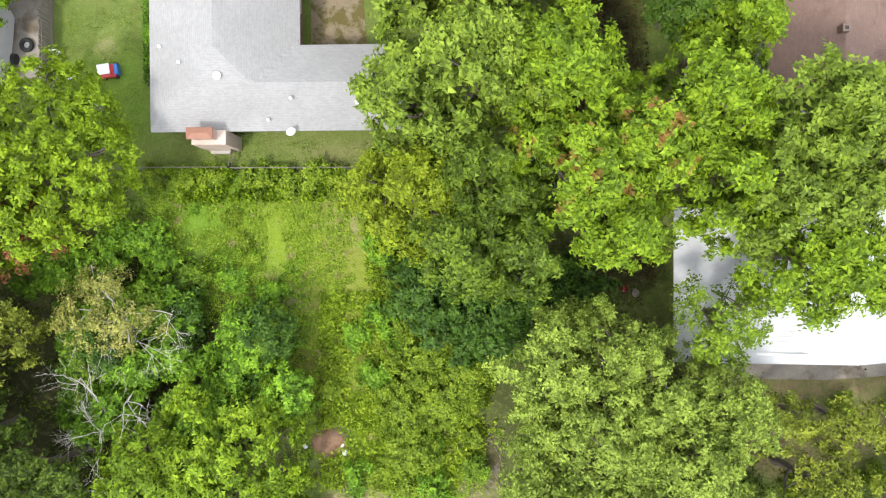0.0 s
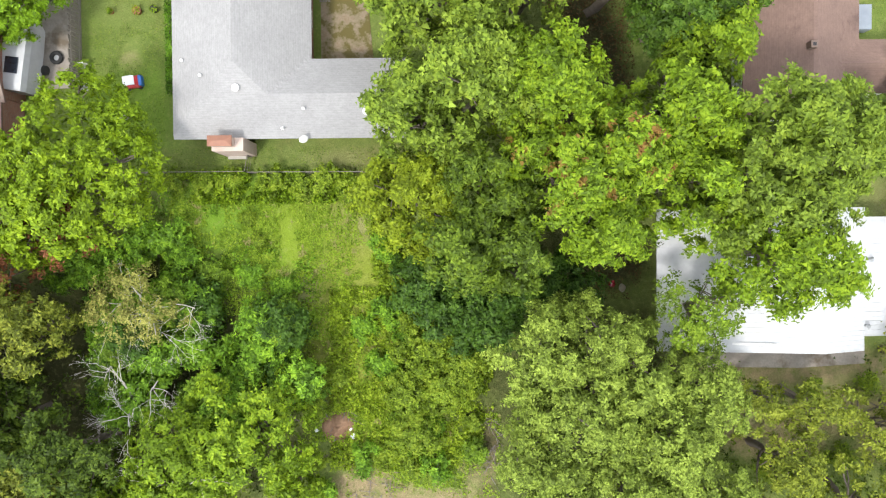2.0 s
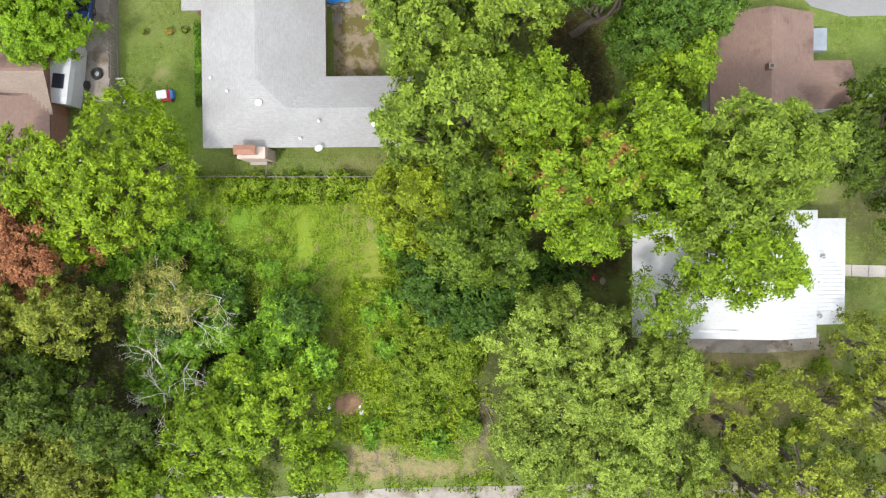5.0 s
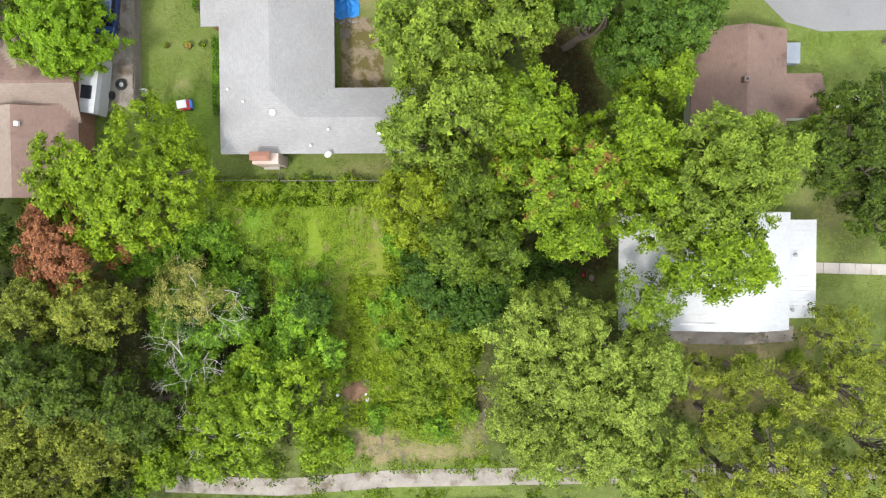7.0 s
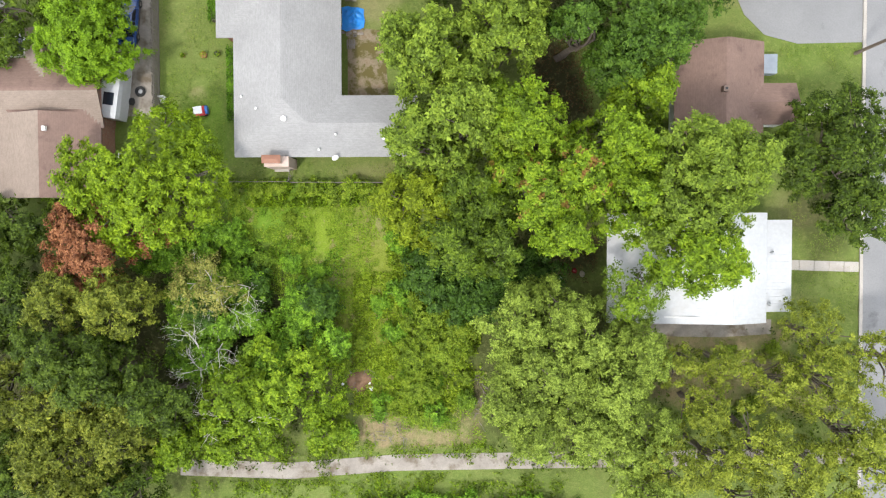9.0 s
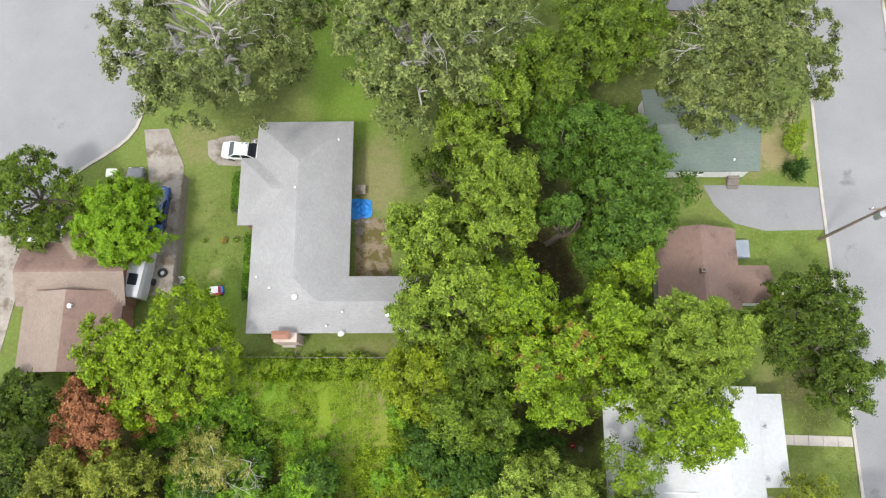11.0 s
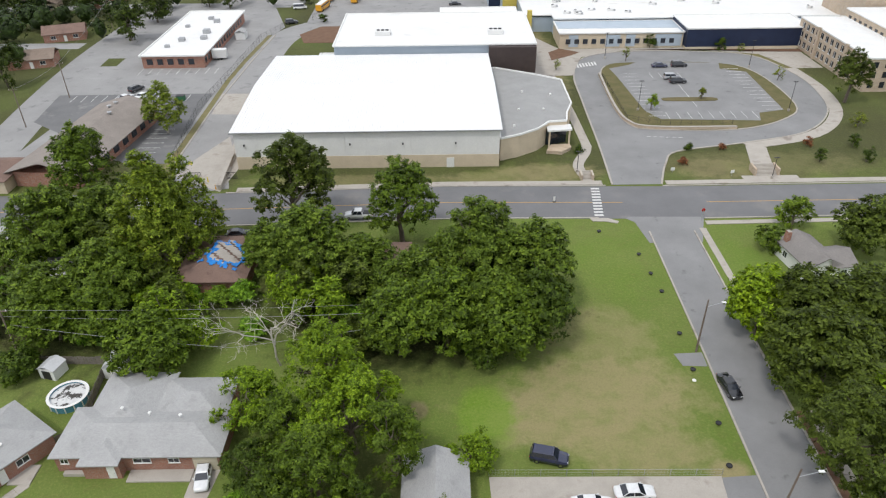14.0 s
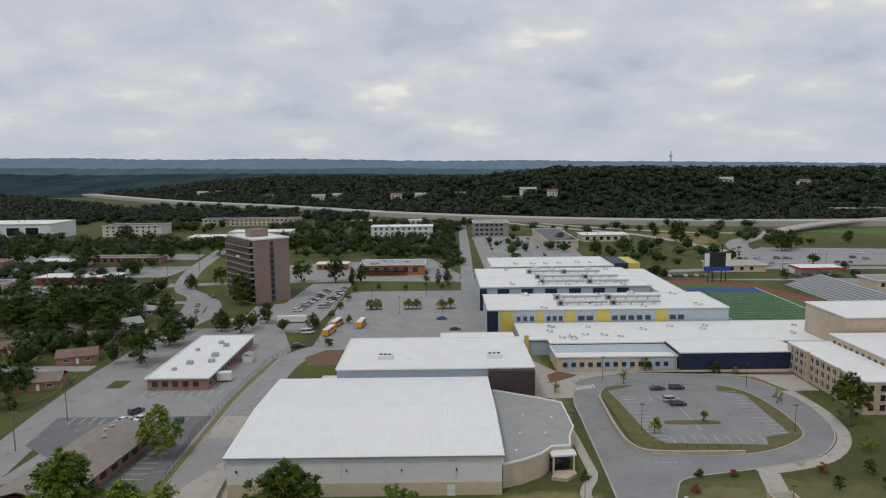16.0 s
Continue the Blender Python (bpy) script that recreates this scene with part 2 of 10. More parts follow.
DRY = [(-7.5, 0, 1.6, 2.6, 0.7), (-9, -4, 2.2, 2.6, 0.45), (-8, -8, 2.0, 4.0, 0.5), (16, 66, 13, 6, 0.85), (22, 70, 12, 8, 0.8), (24, 60, 9, 4, 0.7),
       (23, 82, 8, 7, 0.55), (34, 56, 2.5, 2, 0.9), (-4, 67, 1.2, 1.6, 0.8), (60, 138, 9, 5, 0.45), (-23, 12, 0.8, 0.8, 0.5), (-7.2, 22, 2.4, 4.5, 0.6), (-5, 5, 5, 0.9, 0.3), (15, 135, 16, 3, 0.5), (-20, 134.5, 22, 2.5, 0.4), (31.5, 2, 3, 2, 0.4), (30, 42, 3, 2.5, 0.2),
       (34, 26, 1.5, 3, 0.8), (32, 24.5, 1.4, 2, 0.9), (70, 140, 24, 6, 0.25), (30, 215, 6, 40, 0.6), (22, 137, 12, 4, 0.6), (96, 205, 10, 20, 0.5), (-62, 190, 4, 50, 0.5)]
LUSH = [(-15, 0, 6, 4, 0.85), (-23, 8, 3, 4, 0.5), (-10, 36, 5, 10, 0.5), (5, 66, 4, 5, 0.7), (32, 44, 5, 5, 0.5), (28, 100, 6, 9, 0.12), (52, 102, 5, 6, 0.15)]
YELLOW = [(-7, -9, 4, 5, 0.8), (-5, -13, 4, 4, 0.7), (-10, 0, 4, 3, 0.5), (-7, -4, 3, 4, 0.7), (32.5, 9, 2, 2, 0.2)]
DIRT = [(-8.3, -13.8, 1.0, 1.1, 0.9), (-6.5, -18.3, 2.2, 2.0, 0.9), (-2.5, -19.2, 4.5, 0.9, 0.8), (2.2, -15.5, 0.7, 3.0, 0.75), (1.2, -18, 0.8, 1.4, 0.6), (30, 24, 1.4, 2.4, 0.6),
        (-19.6, 3.3, 0.5, 0.3, 0.9), (-13.5, 46, 1.8, 1.6, 0.5), (-25.5, 26, 2.5, 2.5, 0.4), (22, -14.3, 4, 2, 0.8), (27, -13, 4, 1.8, 0.7), (23, -9.8, 7, 1.6, 0.8), (31, -15, 3, 2, 0.6), (25, 20.2, 8, 0.7, 0.3)]
LITTER_SHADE = [(9, 11, 3.0, 6, 0.95), (10.5, -1.5, 3, 3, 0.9), (5, -2, 6, 4, 0.7), (15, 32, 9, 7, 0.5), (-24, -12, 14, 11, 0.85), (-6, 92, 24, 16, 0.85), (-60, 100, 26, 24, 0.85), (9, -13, 8, 8, 0.7), (33, 3, 3, 6, 0.6), (-34, -14, 9, 12, 0.9), (-26, 0, 5, 5, 0.7), (8, 26, 10, 12, 0.8), (-21, 33, 6, 6, 0.5), (-2, 33, 6, 6, 0.5), (18, 3, 5, 6, 0.6), (-13, 58, 10, 12, 0.6), (22, 1, 3, 4, 0.3)]
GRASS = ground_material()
ASPHALT = surface("asphalt", (0.285, 0.284, 0.284), (0.22, 0.219, 0.22), 0.9, 0.12, 8.0, 0.25, stain=(0.12, 0.12, 0.12), stain_scale=0.3, stain_cut=(0.62, 0.75))
# lighter copy of the asphalt, tuned brighter for the school side
ASPHALT_PALE = surface("pale_asphalt", (0.35, 0.345, 0.34), (0.27, 0.267, 0.264), 0.9, 0.1, 8.0, 0.25, stain=(0.17, 0.17, 0.17), stain_scale=0.22, stain_cut=(0.58, 0.72))
ASPHALT_DARK = surface("dark_asphalt", (0.2, 0.2, 0.205), (0.155, 0.155, 0.16), 0.9, 0.1, 8.0, 0.25, stain=(0.22, 0.21, 0.2), stain_scale=0.08)
CONCRETE = surface("concrete", (0.5, 0.46, 0.41), (0.38, 0.35, 0.31), 0.88, 0.25, 10.0, 0.2, stain=(0.25, 0.22, 0.19))
CONCRETE_OLD = surface("weathered_concrete", (0.4, 0.36, 0.31), (0.25, 0.22, 0.19), 0.9, 0.6, 7.0, 0.3, stain=(0.15, 0.12, 0.085), stain_scale=0.7, stain_cut=(0.5, 0.66))
MEMBRANE = surface("white_roof_membrane", (0.84, 0.84, 0.83), (0.74, 0.74, 0.73), 0.7, 0.12, 3.0, 0.05, stain=(0.55, 0.54, 0.52), stain_scale=0.12, stain_cut=(0.6, 0.8))
GYM_METAL = surface("bright_white_roof_sheet", (0.86, 0.86, 0.86), (0.8, 0.8, 0.8), 0.5, 0.2, 3.0, 0.03, stain=(0.72, 0.71, 0.7), stain_cut=(0.62, 0.8))
WHITE_METAL = surface("white_metal_sheet", (0.58, 0.59, 0.6), (0.5, 0.51, 0.52), 0.45, 0.2, 3.0, 0.05, stain=(0.46, 0.44, 0.41), stain_cut=(0.6, 0.8))
WHITE_WALL = surface("white_panel", (0.78, 0.78, 0.76), (0.7, 0.7, 0.69), 0.7, 0.3, 6.0, 0.05)
TAN_WALL = surface("tan_masonry", (0.66, 0.56, 0.42), (0.56, 0.47, 0.35), 0.85, 0.5, 9.0, 0.2)
TAN_BRICK = brickwork("tan_brick", (0.55, 0.44, 0.33), (0.46, 0.36, 0.26), (0.5, 0.45, 0.38))
RED_BRICK = brickwork("red_brick", (0.38, 0.18, 0.12), (0.29, 0.125, 0.085))
TOWER_BRICK = surface("mauve_brick", (0.30, 0.22, 0.19), (0.25, 0.18, 0.155), 0.85, 0.2, 9.0, 0.1)
BROWN_PANEL = surface("dark_brown_panel", (0.075, 0.055, 0.05), (0.055, 0.04, 0.038), 0.6, 0.4, 5.0, 0.05)
BLUEGREY_PANEL = surface("pale_blue_panel", (0.46, 0.53, 0.6), (0.4, 0.47, 0.54), 0.6, 0.3, 5.0, 0.05)
NAVY_PANEL = surface("navy_panel", (0.018, 0.03, 0.075), (0.014, 0.022, 0.055), 0.5, 0.4, 5.0, 0.05)
YELLOW_PANEL = surface("yellow_panel", (0.68, 0.55, 0.13), (0.6, 0.48, 0.1), 0.6, 0.4, 5.0, 0.05)
GLASS_DARK = plain("dark_window_glass", (0.02, 0.025, 0.035), 0.08, 0.0, 0.0, 0.8)
SHINGLE_GREY = shingles("grey_shingles", (0.32, 0.315, 0.31), (0.25, 0.246, 0.242))
SHINGLE_PALE = shingles("pale_grey_shingles", (0.39, 0.39, 0.387), (0.325, 0.325, 0.325), stain=(0.27, 0.27, 0.265))
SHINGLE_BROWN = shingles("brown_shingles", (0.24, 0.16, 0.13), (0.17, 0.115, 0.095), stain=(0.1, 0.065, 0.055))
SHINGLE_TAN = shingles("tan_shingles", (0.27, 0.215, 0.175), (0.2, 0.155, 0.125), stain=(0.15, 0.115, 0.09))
SHINGLE_GREEN = shingles("green_shingles", (0.17, 0.21, 0.18), (0.12, 0.155, 0.135), stain=(0.22, 0.22, 0.2))
SHINGLE_DARK = shingles("charcoal_shingles", (0.16, 0.16, 0.175), (0.12, 0.12, 0.13))
WHITE_PAINT = plain("white_paint", (0.8, 0.8, 0.78), 0.5)
BLACK_PAINT = plain("black_paint", (0.02, 0.02, 0.022), 0.5)
GREY_METAL = plain("grey_metal", (0.42, 0.43, 0.44), 0.4, 0.7)
GALV = plain("galvanised_steel", (0.5, 0.51, 0.52), 0.45, 0.8)
COPPER = plain("rusty_copper", (0.26, 0.12, 0.075), 0.6, 0.15)
WOOD_GREY = surface("grey_weathered_wood", (0.26, 0.23, 0.2), (0.17, 0.15, 0.13), 0.85, 2.0, 20.0, 0.3)
WOOD_POLE = surface("brown_pole_wood", (0.24, 0.19, 0.155), (0.16, 0.125, 0.1), 0.85, 1.0, 20.0, 0.3)
BARK = surface("bark", (0.2, 0.165, 0.135), (0.11, 0.09, 0.07), 0.9, 2.0, 14.0, 0.5)
BARK_PALE = surface("pale_bark", (0.6, 0.57, 0.52), (0.42, 0.39, 0.35), 0.9, 1.2, 12.0, 0.4)
MULCH = surface("mulch", (0.21, 0.12, 0.075), (0.14, 0.08, 0.05), 0.95, 0.7, 9.0, 0.5)
LINE_WHITE = surface("white_road_paint", (0.72, 0.72, 0.7), (0.6, 0.6, 0.58), 0.8, 0.8, 12.0, 0.1, stain=(0.35, 0.35, 0.35), stain_scale=1.5)
LINE_YELLOW = surface("yellow_road_paint", (0.62, 0.38, 0.12), (0.5, 0.3, 0.09), 0.8, 0.8, 12.0, 0.1)
RED_TRACK = surface("red_running_track", (0.26, 0.065, 0.05), (0.21, 0.05, 0.04), 0.9, 0.1, 6.0, 0.1)
TURF = surface("green_turf", (0.05, 0.13, 0.05), (0.04, 0.1, 0.04), 0.9, 0.2, 8.0, 0.1)
BLUE_TARP = surface("blue_tarp", (0.03, 0.28, 0.75), (0.02, 0.2, 0.6), 0.4, 1.5, 9.0, 0.6)
RUBBER = plain("black_rubber", (0.025, 0.025, 0.025), 0.8)
CHROME = plain("chrome", (0.6, 0.6, 0.62), 0.25, 1.0)
TAILRED = plain("red_lens", (0.45, 0.02, 0.02), 0.25)
LAMP_LENS = plain("clear_lens", (0.75, 0.76, 0.78), 0.15)

# ---- building helpers ----
def thing(name, label, category, x=0.0, y=0.0, z=0.0, turn=0.0, group="", kind=""):
    ob = new(name)
    ob.empty_display_size = 0.2
    ob.matrix_basis = pose(x, y, z, 0, 0, turn)
    return tagged(ob, label, category, group, kind)


def part(name, bm, material, parent=None, label=""):
    me = bpy.data.meshes.new(name)
    bm.to_mesh(me)
    bm.free()
    me.materials.append(material)
    ob = new(name, me)
    if parent is not None:
        ob.parent = parent
    return tagged(ob, label)


def structure(name, bm, material, label, category):
    return tagged(part(name, bm, material), label, category, kind="structure")


def box(bm, x0, y0, z0, x1, y1, z1, bevel=0.0):
    v = [bm.verts.new((x, y, z)) for z in (z0, z1) for x, y in ((x0, y0), (x1, y0), (x1, y1), (x0, y1))]
    fs = [bm.faces.new([v[k] for k in f]) for f in ((3, 2, 1, 0), (4, 5, 6, 7), (0, 1, 5, 4), (1, 2, 6, 5), (2, 3, 7, 6), (3, 0, 4, 7))]
    if bevel:
        es = {e for f in fs for e in f.edges}
        bmesh.ops.bevel(bm, geom=list(es), offset=bevel, segments=2, affect="EDGES", profile=0.5)
    return bm


def boxed(*a, **k):
    return box(bmesh.new(), *a, **k)


def prism(bm, poly, z0, z1):
    """A flat slab over a polygon that runs counter-clockwise."""
    lo, hi = [bm.verts.new((x, y, z0)) for x, y in poly], [bm.verts.new((x, y, z1)) for x, y in poly]
    bm.faces.new(hi)
    bm.faces.new(lo[::-1])
    n = len(poly)
    for k in range(n):
        bm.faces.new((lo[k], lo[(k + 1) % n], hi[(k + 1) % n], hi[k]))
    return bm


def ccw(poly):
    area = sum(a[0] * b[1] - b[0] * a[1] for a, b in zip(poly, poly[1:] + poly[:1]))
    return poly if area > 0 else poly[::-1]


def slab(poly, z0, z1):
    bm = prism(bmesh.new(), ccw(list(poly)), z0, z1)
    bm.normal_update()
    bmesh.ops.triangulate(bm, faces=[f for f in bm.faces if len(f.verts) > 4])
    return bm


def rod(bm, p, q, r0, r1=None, n=8, caps=True):
    p, q = Vector(p), Vector(q)
    r1 = r0 if r1 is None else r1
    d = (q - p).normalized()
    a = d.orthogonal().normalized()
    b = d.cross(a)
    rings = [[bm.verts.new(c + (a * math.cos(2 * math.pi * k / n) + b * math.sin(2 * math.pi * k / n)) * r) for k in range(n)] for c, r in ((p, r0), (q, r1))]
    for k in range(n):
        bm.faces.new((rings[0][k], rings[0][(k + 1) % n], rings[1][(k + 1) % n], rings[1][k]))
    if caps:
        bm.faces.new(rings[0][::-1])
        bm.faces.new(rings[1])
    return bm


def ribbon(pts, width):
    """The polygon of a strip of that width along a line of points."""
    left, right = [], []
    for k, p in enumerate(pts):
        a, b = Vector(pts[max(0, k - 1)]), Vector(pts[min(len(pts) - 1, k + 1)])
        n = Vector((-(b - a).y, (b - a).x)).normalized() * width / 2
        left.append((p[0] + n.x, p[1] + n.y))
        right.append((p[0] - n.x, p[1] - n.y))
    return right + left[::-1]


def strip(pts, width, z0, z1, bm=None):
    bm = bm or bmesh.new()
    poly = ribbon(pts, width)
    n = len(pts)
    for k in range(n - 1):
        quad = [poly[k], poly[k + 1], poly[2 * n - 2 - k], poly[2 * n - 1 - k]]
        prism(bm, ccw(quad), z0, z1)
    bmesh.ops.remove_doubles(bm, verts=bm.verts[:], dist=0.001)
    return bm


def smooth_line(pts, steps=6, closed=False):
    """A rounded line through points."""
    n, line = len(pts), []
    get = (lambda k: pts[k % n]) if closed else (lambda k: pts[min(max(k, 0), n - 1)])
    for k in range(n if closed else n - 1):
        p0, p1, p2, p3 = (Vector(get(k + d)) for d in (-1, 0, 1, 2))
        for s in range(steps):
            t = s / steps
            line.append(tuple(0.5 * (2 * p1 + (p2 - p0) * t + (2 * p0 - 5 * p1 + 4 * p2 - p3) * t * t + (3 * p1 - p0 - 3 * p2 + p3) * t**3)))
    if not closed:
        line.append(tuple(pts[-1]))
    return line


def disc(x, y, rx, ry=None, n=32):
    ry = ry or rx
    return [(x + rx * math.cos(2 * math.pi * k / n), y + ry * math.sin(2 * math.pi * k / n)) for k in range(n)]


def raw_mesh(name, verts, quads):
    """A mesh from arrays of corners and four-cornered faces."""
    me = bpy.data.meshes.new(name)
    verts, quads = np.asarray(verts, np.float32), np.asarray(quads, np.int32)
    me.vertices.add(len(verts))
    me.vertices.foreach_set("co", verts.ravel())
    me.loops.add(quads.size)
    me.loops.foreach_set("vertex_index", quads.ravel())
    me.polygons.add(len(quads))
    me.polygons.foreach_set("loop_start", np.arange(0, quads.size, quads.shape[1], dtype=np.int32))
    me.update(calc_edges=True)
    return me

# ---- ground, roads and paths ----
HIGHWAY = [(-1500, 2150), (-783, 1550), (-475, 1232), (-237, 1045), (-57, 885), (77, 800), (192, 750), (330, 715), (520, 700), (1200, 690)]


def highway_y(x):
    return float(np.interp(x, [p[0] for p in HIGHWAY], [p[1] for p in HIGHWAY]))


def hill_z(x, y):
    """The wooded hill behind the highway, and the rising land beyond."""
    start = highway_y(x) + 25
    s = min(max((y - start) / 480, 0), 1)
    top = float(np.interp(x, [-1500, -700, -430, -190, 60, 220, 700, 1600], [0, 6, 26, 27, 30, 45, 42, 30]))
    back = min(max((y - start - 900) / 700, 0), 1)
    z = top * s * s * (3 - 2 * s) * (1 - 0.75 * back * back * (3 - 2 * back))
    return z + (2.5 * noise.noise((x * 0.004, y * 0.004, 1.7)) if y > start else 0) * s


def make_ground():
    xs = np.concatenate([np.arange(-4200, -1000, 200), np.arange(-1000, 1000, 50), np.arange(1000, 4201, 200)])
    ys = np.concatenate([np.arange(-400, 600, 100), np.arange(600, 2000, 50), np.arange(2000, 4701, 150)])
    verts = [(x, y, hill_z(x, y)) for y in ys for x in xs]
    n = len(xs)
    quads = [(j * n + i, j * n + i + 1, (j + 1) * n + i + 1, (j + 1) * n + i) for j in range(len(ys) - 1) for i in range(n - 1)]
    me = raw_mesh("ground", verts, quads)
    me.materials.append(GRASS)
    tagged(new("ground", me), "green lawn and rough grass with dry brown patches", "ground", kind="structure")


make_ground()

# the street on the east and the main road
STREET = [(41.0, -60), (40.6, 2), (40.6, 20), (41.2, 40), (41.7, 60), (42.2, 80), (42.8, 112)]
structure("road_street", strip(STREET, 8.2, -0.05, 0.02), ASPHALT, "worn grey asphalt residential street", "road")
structure("road_main", strip([(-220, 122.5), (-47, 122.6), (0, 124.4), (50, 123.2), (220, 124)], 13.4, -0.05, 0.024), ASPHALT_DARK, "dark grey asphalt main road with a centre line", "road")
structure("road_corner", slab([(37.6, 108), (47.4, 108), (50.5, 117.2), (34.5, 117.6), (36.6, 115.5)], -0.04, 0.028), ASPHALT, "grey asphalt mouth of the street", "road")
structure("road_centre_line", strip([(-120, 122.4), (-47, 122.5), (0, 124.2), (36, 123.3)], 0.16, 0.0, 0.031), LINE_YELLOW, "worn orange-yellow centre line", "road marking")
structure("road_centre_line_east", strip([(53, 123.1), (120, 123.6), (200, 123.9)], 0.16, 0.0, 0.031), LINE_YELLOW, "worn orange-yellow centre line", "road marking")
bm = bmesh.new()
for k in range(10):
    y = 118.0 + k * 1.22
    xo = 30.2 + (y - 117.4) * 0.115
    box(bm, xo - 0.9, y, 0.0, xo + 0.9, y + 0.6, 0.032)
structure("crosswalk", bm, LINE_WHITE, "white painted crosswalk bars on asphalt", "road marking")
for side, off in (("west", -4.25), ("east", 4.25)):
    line = [(x + off, y) for x, y in STREET]
    structure("kerb_" + side, strip(line, 0.28, -0.05, 0.13), CONCRETE, "pale concrete kerb and gutter", "kerb")
structure("kerb_main_south_1", strip([(-46, 115.9), (0, 117.6), (30, 117.3)], 0.28, -0.05, 0.14), CONCRETE, "pale concrete kerb", "kerb")
structure("kerb_main_south_2", strip([(50.5, 116.6), (90, 117.2), (200, 117.4)], 0.28, -0.05, 0.14), CONCRETE, "pale concrete kerb", "kerb")
structure("kerb_main_north_1", strip([(-46, 129.4), (0, 131.2), (34, 130.6)], 0.3, -0.05, 0.14), CONCRETE, "pale concrete kerb", "kerb")
structure("kerb_main_north_2", strip([(46, 130.2), (90, 130.6), (200, 130.9)], 0.3, -0.05, 0.14), CONCRETE, "pale concrete kerb", "kerb")
structure("pavement_main_north", strip([(-44, 130.7), (0, 132.3), (33.5, 131.9)], 1.7, -0.05, 0.12), CONCRETE, "pale concrete pavement", "pavement")
structure("pavement_main_north_east", strip([(47, 131.6), (90, 132.0), (180, 132.2)], 1.7, -0.05, 0.12), CONCRETE, "pale concrete pavement", "pavement")
structure("pavement_main_south_1", slab([(28.2, 117.0), (31.8, 117.0), (33.6, 115.7), (33.2, 115.0), (31.0, 115.8), (28.6, 115.9)], -0.05, 0.12), CONCRETE, "pale concrete ramp at the crosswalk", "pavement")
structure("pavement_main_south_2", strip([(50.2, 114.9), (90, 115.6), (160, 115.8)], 1.3, -0.05, 0.12), CONCRETE, "pale concrete pavement", "pavement")


def flagstones(name, line, width, step=1.5):
    """A walk of poured slabs with open joints."""
    walk_ob = tagged(new(name), "pale concrete slab footpath", "footpath", kind="structure")
    a, b = Vector(line[0]), Vector(line[-1])
    n = max(1, int((b - a).length / step))
    turn = math.atan2((b - a).y, (b - a).x)
    me = bpy.data.meshes.new("slab")
    step = (b - a).length / n
    bmm = boxed(-step / 2 + 0.02, -width / 2, -0.06, step / 2 - 0.02, width / 2, 0.07)
    bmm.to_mesh(me)
    bmm.free()
    me.materials.append(CONCRETE)
    for k in range(n):
        ob = new("slab", me)
        ob.parent = walk_ob
        c = a + (b - a) * ((k + 0.5) / n)
        ob.matrix_basis = Matrix.Translation((c.x, c.y, 0.004 * (k % 3))) @ Matrix.Rotation(turn, 4, "Z")


flagstones("footpath_street_east", [(47.9, 24), (48.4, 66)], 1.25)
flagstones("footpath_corner", [(48.6, 92), (48.9, 113)], 1.25)
flagstones("footpath_brown_house", [(29.4, 10.4), (36.4, 10.4)], 1.0, 1.2)
flagstones("footpath_metal_house", [(29.6, -3.4), (36.2, -3.6)], 0.9, 1.2)
flagstones("footpath_corner_house", [(-60, 42.8), (-51.2, 55.6)], 1.3, 1.4)
structure("cross_path_east", strip([(45.6, 45.0), (60, 45.6)], 1.2, -0.05, 0.06), CONCRETE, "pale concrete path across the verge", "footpath")
structure("verge_dirt", strip([(46.4, 48), (46.6, 66)], 1.2, -0.05, 0.01), MULCH, "bare brown earth verge", "verge")

# cul-de-sac with its kerb, and the drives that meet it
CUL = smooth_line([(-32.0, 36), (-33.6, 43), (-39.8, 46.4), (-47, 44.6), (-52, 39.6), (-62, 35), (-62, 20), (-47, 16), (-38, 22.6), (-32.2, 27.6)], 5, True)
structure("road_cul_de_sac", slab(CUL, -0.05, 0.02), ASPHALT, "worn grey asphalt turning circle", "road")
structure("kerb_cul_de_sac", strip([p for p in CUL if p[0] > -54], 0.32, -0.05, 0.13), CONCRETE, "pale rounded concrete kerb", "kerb")
structure("road_cul_de_sac_west", strip([(-60, 27.5), (-120, 27.5)], 10, -0.05, 0.016), ASPHALT, "grey asphalt street", "road")
structure("drive_camper_house", slab([(-31.4, 27.3), (-28.9, 27.4), (-27.0, 23.4), (-26.8, 15.6), (-26.9, 10.2), (-32.0, 10.0), (-31.4, 18.0), (-30.0, 20)], -0.05, 0.06), CONCRETE_OLD, "stained weathered concrete drive", "driveway")
structure("drive_grey_house", slab([(-24.8, 26.0), (-22.4, 26.6), (-17.8, 26.0), (-17.8, 23.2), (-23.6, 23.4), (-24.6, 24.4)], -0.05, 0.05), CONCRETE_OLD, "weathered concrete drive beneath the oak", "driveway")
structure("drive_brick_house", slab([(-31.4, 57.2), (-28.2, 57.4), (-29.2, 49.5), (-30.2, 43.0), (-33.0, 43.2), (-31.6, 50)], -0.05, 0.05), CONCRETE, "pale concrete drive", "driveway")
structure("drive_corner_house", slab([(-55.5, 47.8), (-51.8, 44.2), (-48.6, 45.4), (-53.5, 50.4)], -0.05, 0.05), CONCRETE, "pale concrete drive apron", "driveway")
structure("apron_cul_de_sac", slab([(-46.6, 45.0), (-45.3, 45.4), (-45.6, 47.4), (-46.8, 47.2)], -0.05, 0.07), CONCRETE, "short concrete walk end", "footpath")
structure("drive_side_street", slab([(-48, 4), (-43, 4.4), (-42.2, 10), (-41.6, 16), (-48, 17)], -0.05, 0.05), CONCRETE_OLD, "grey concrete drive", "driveway")
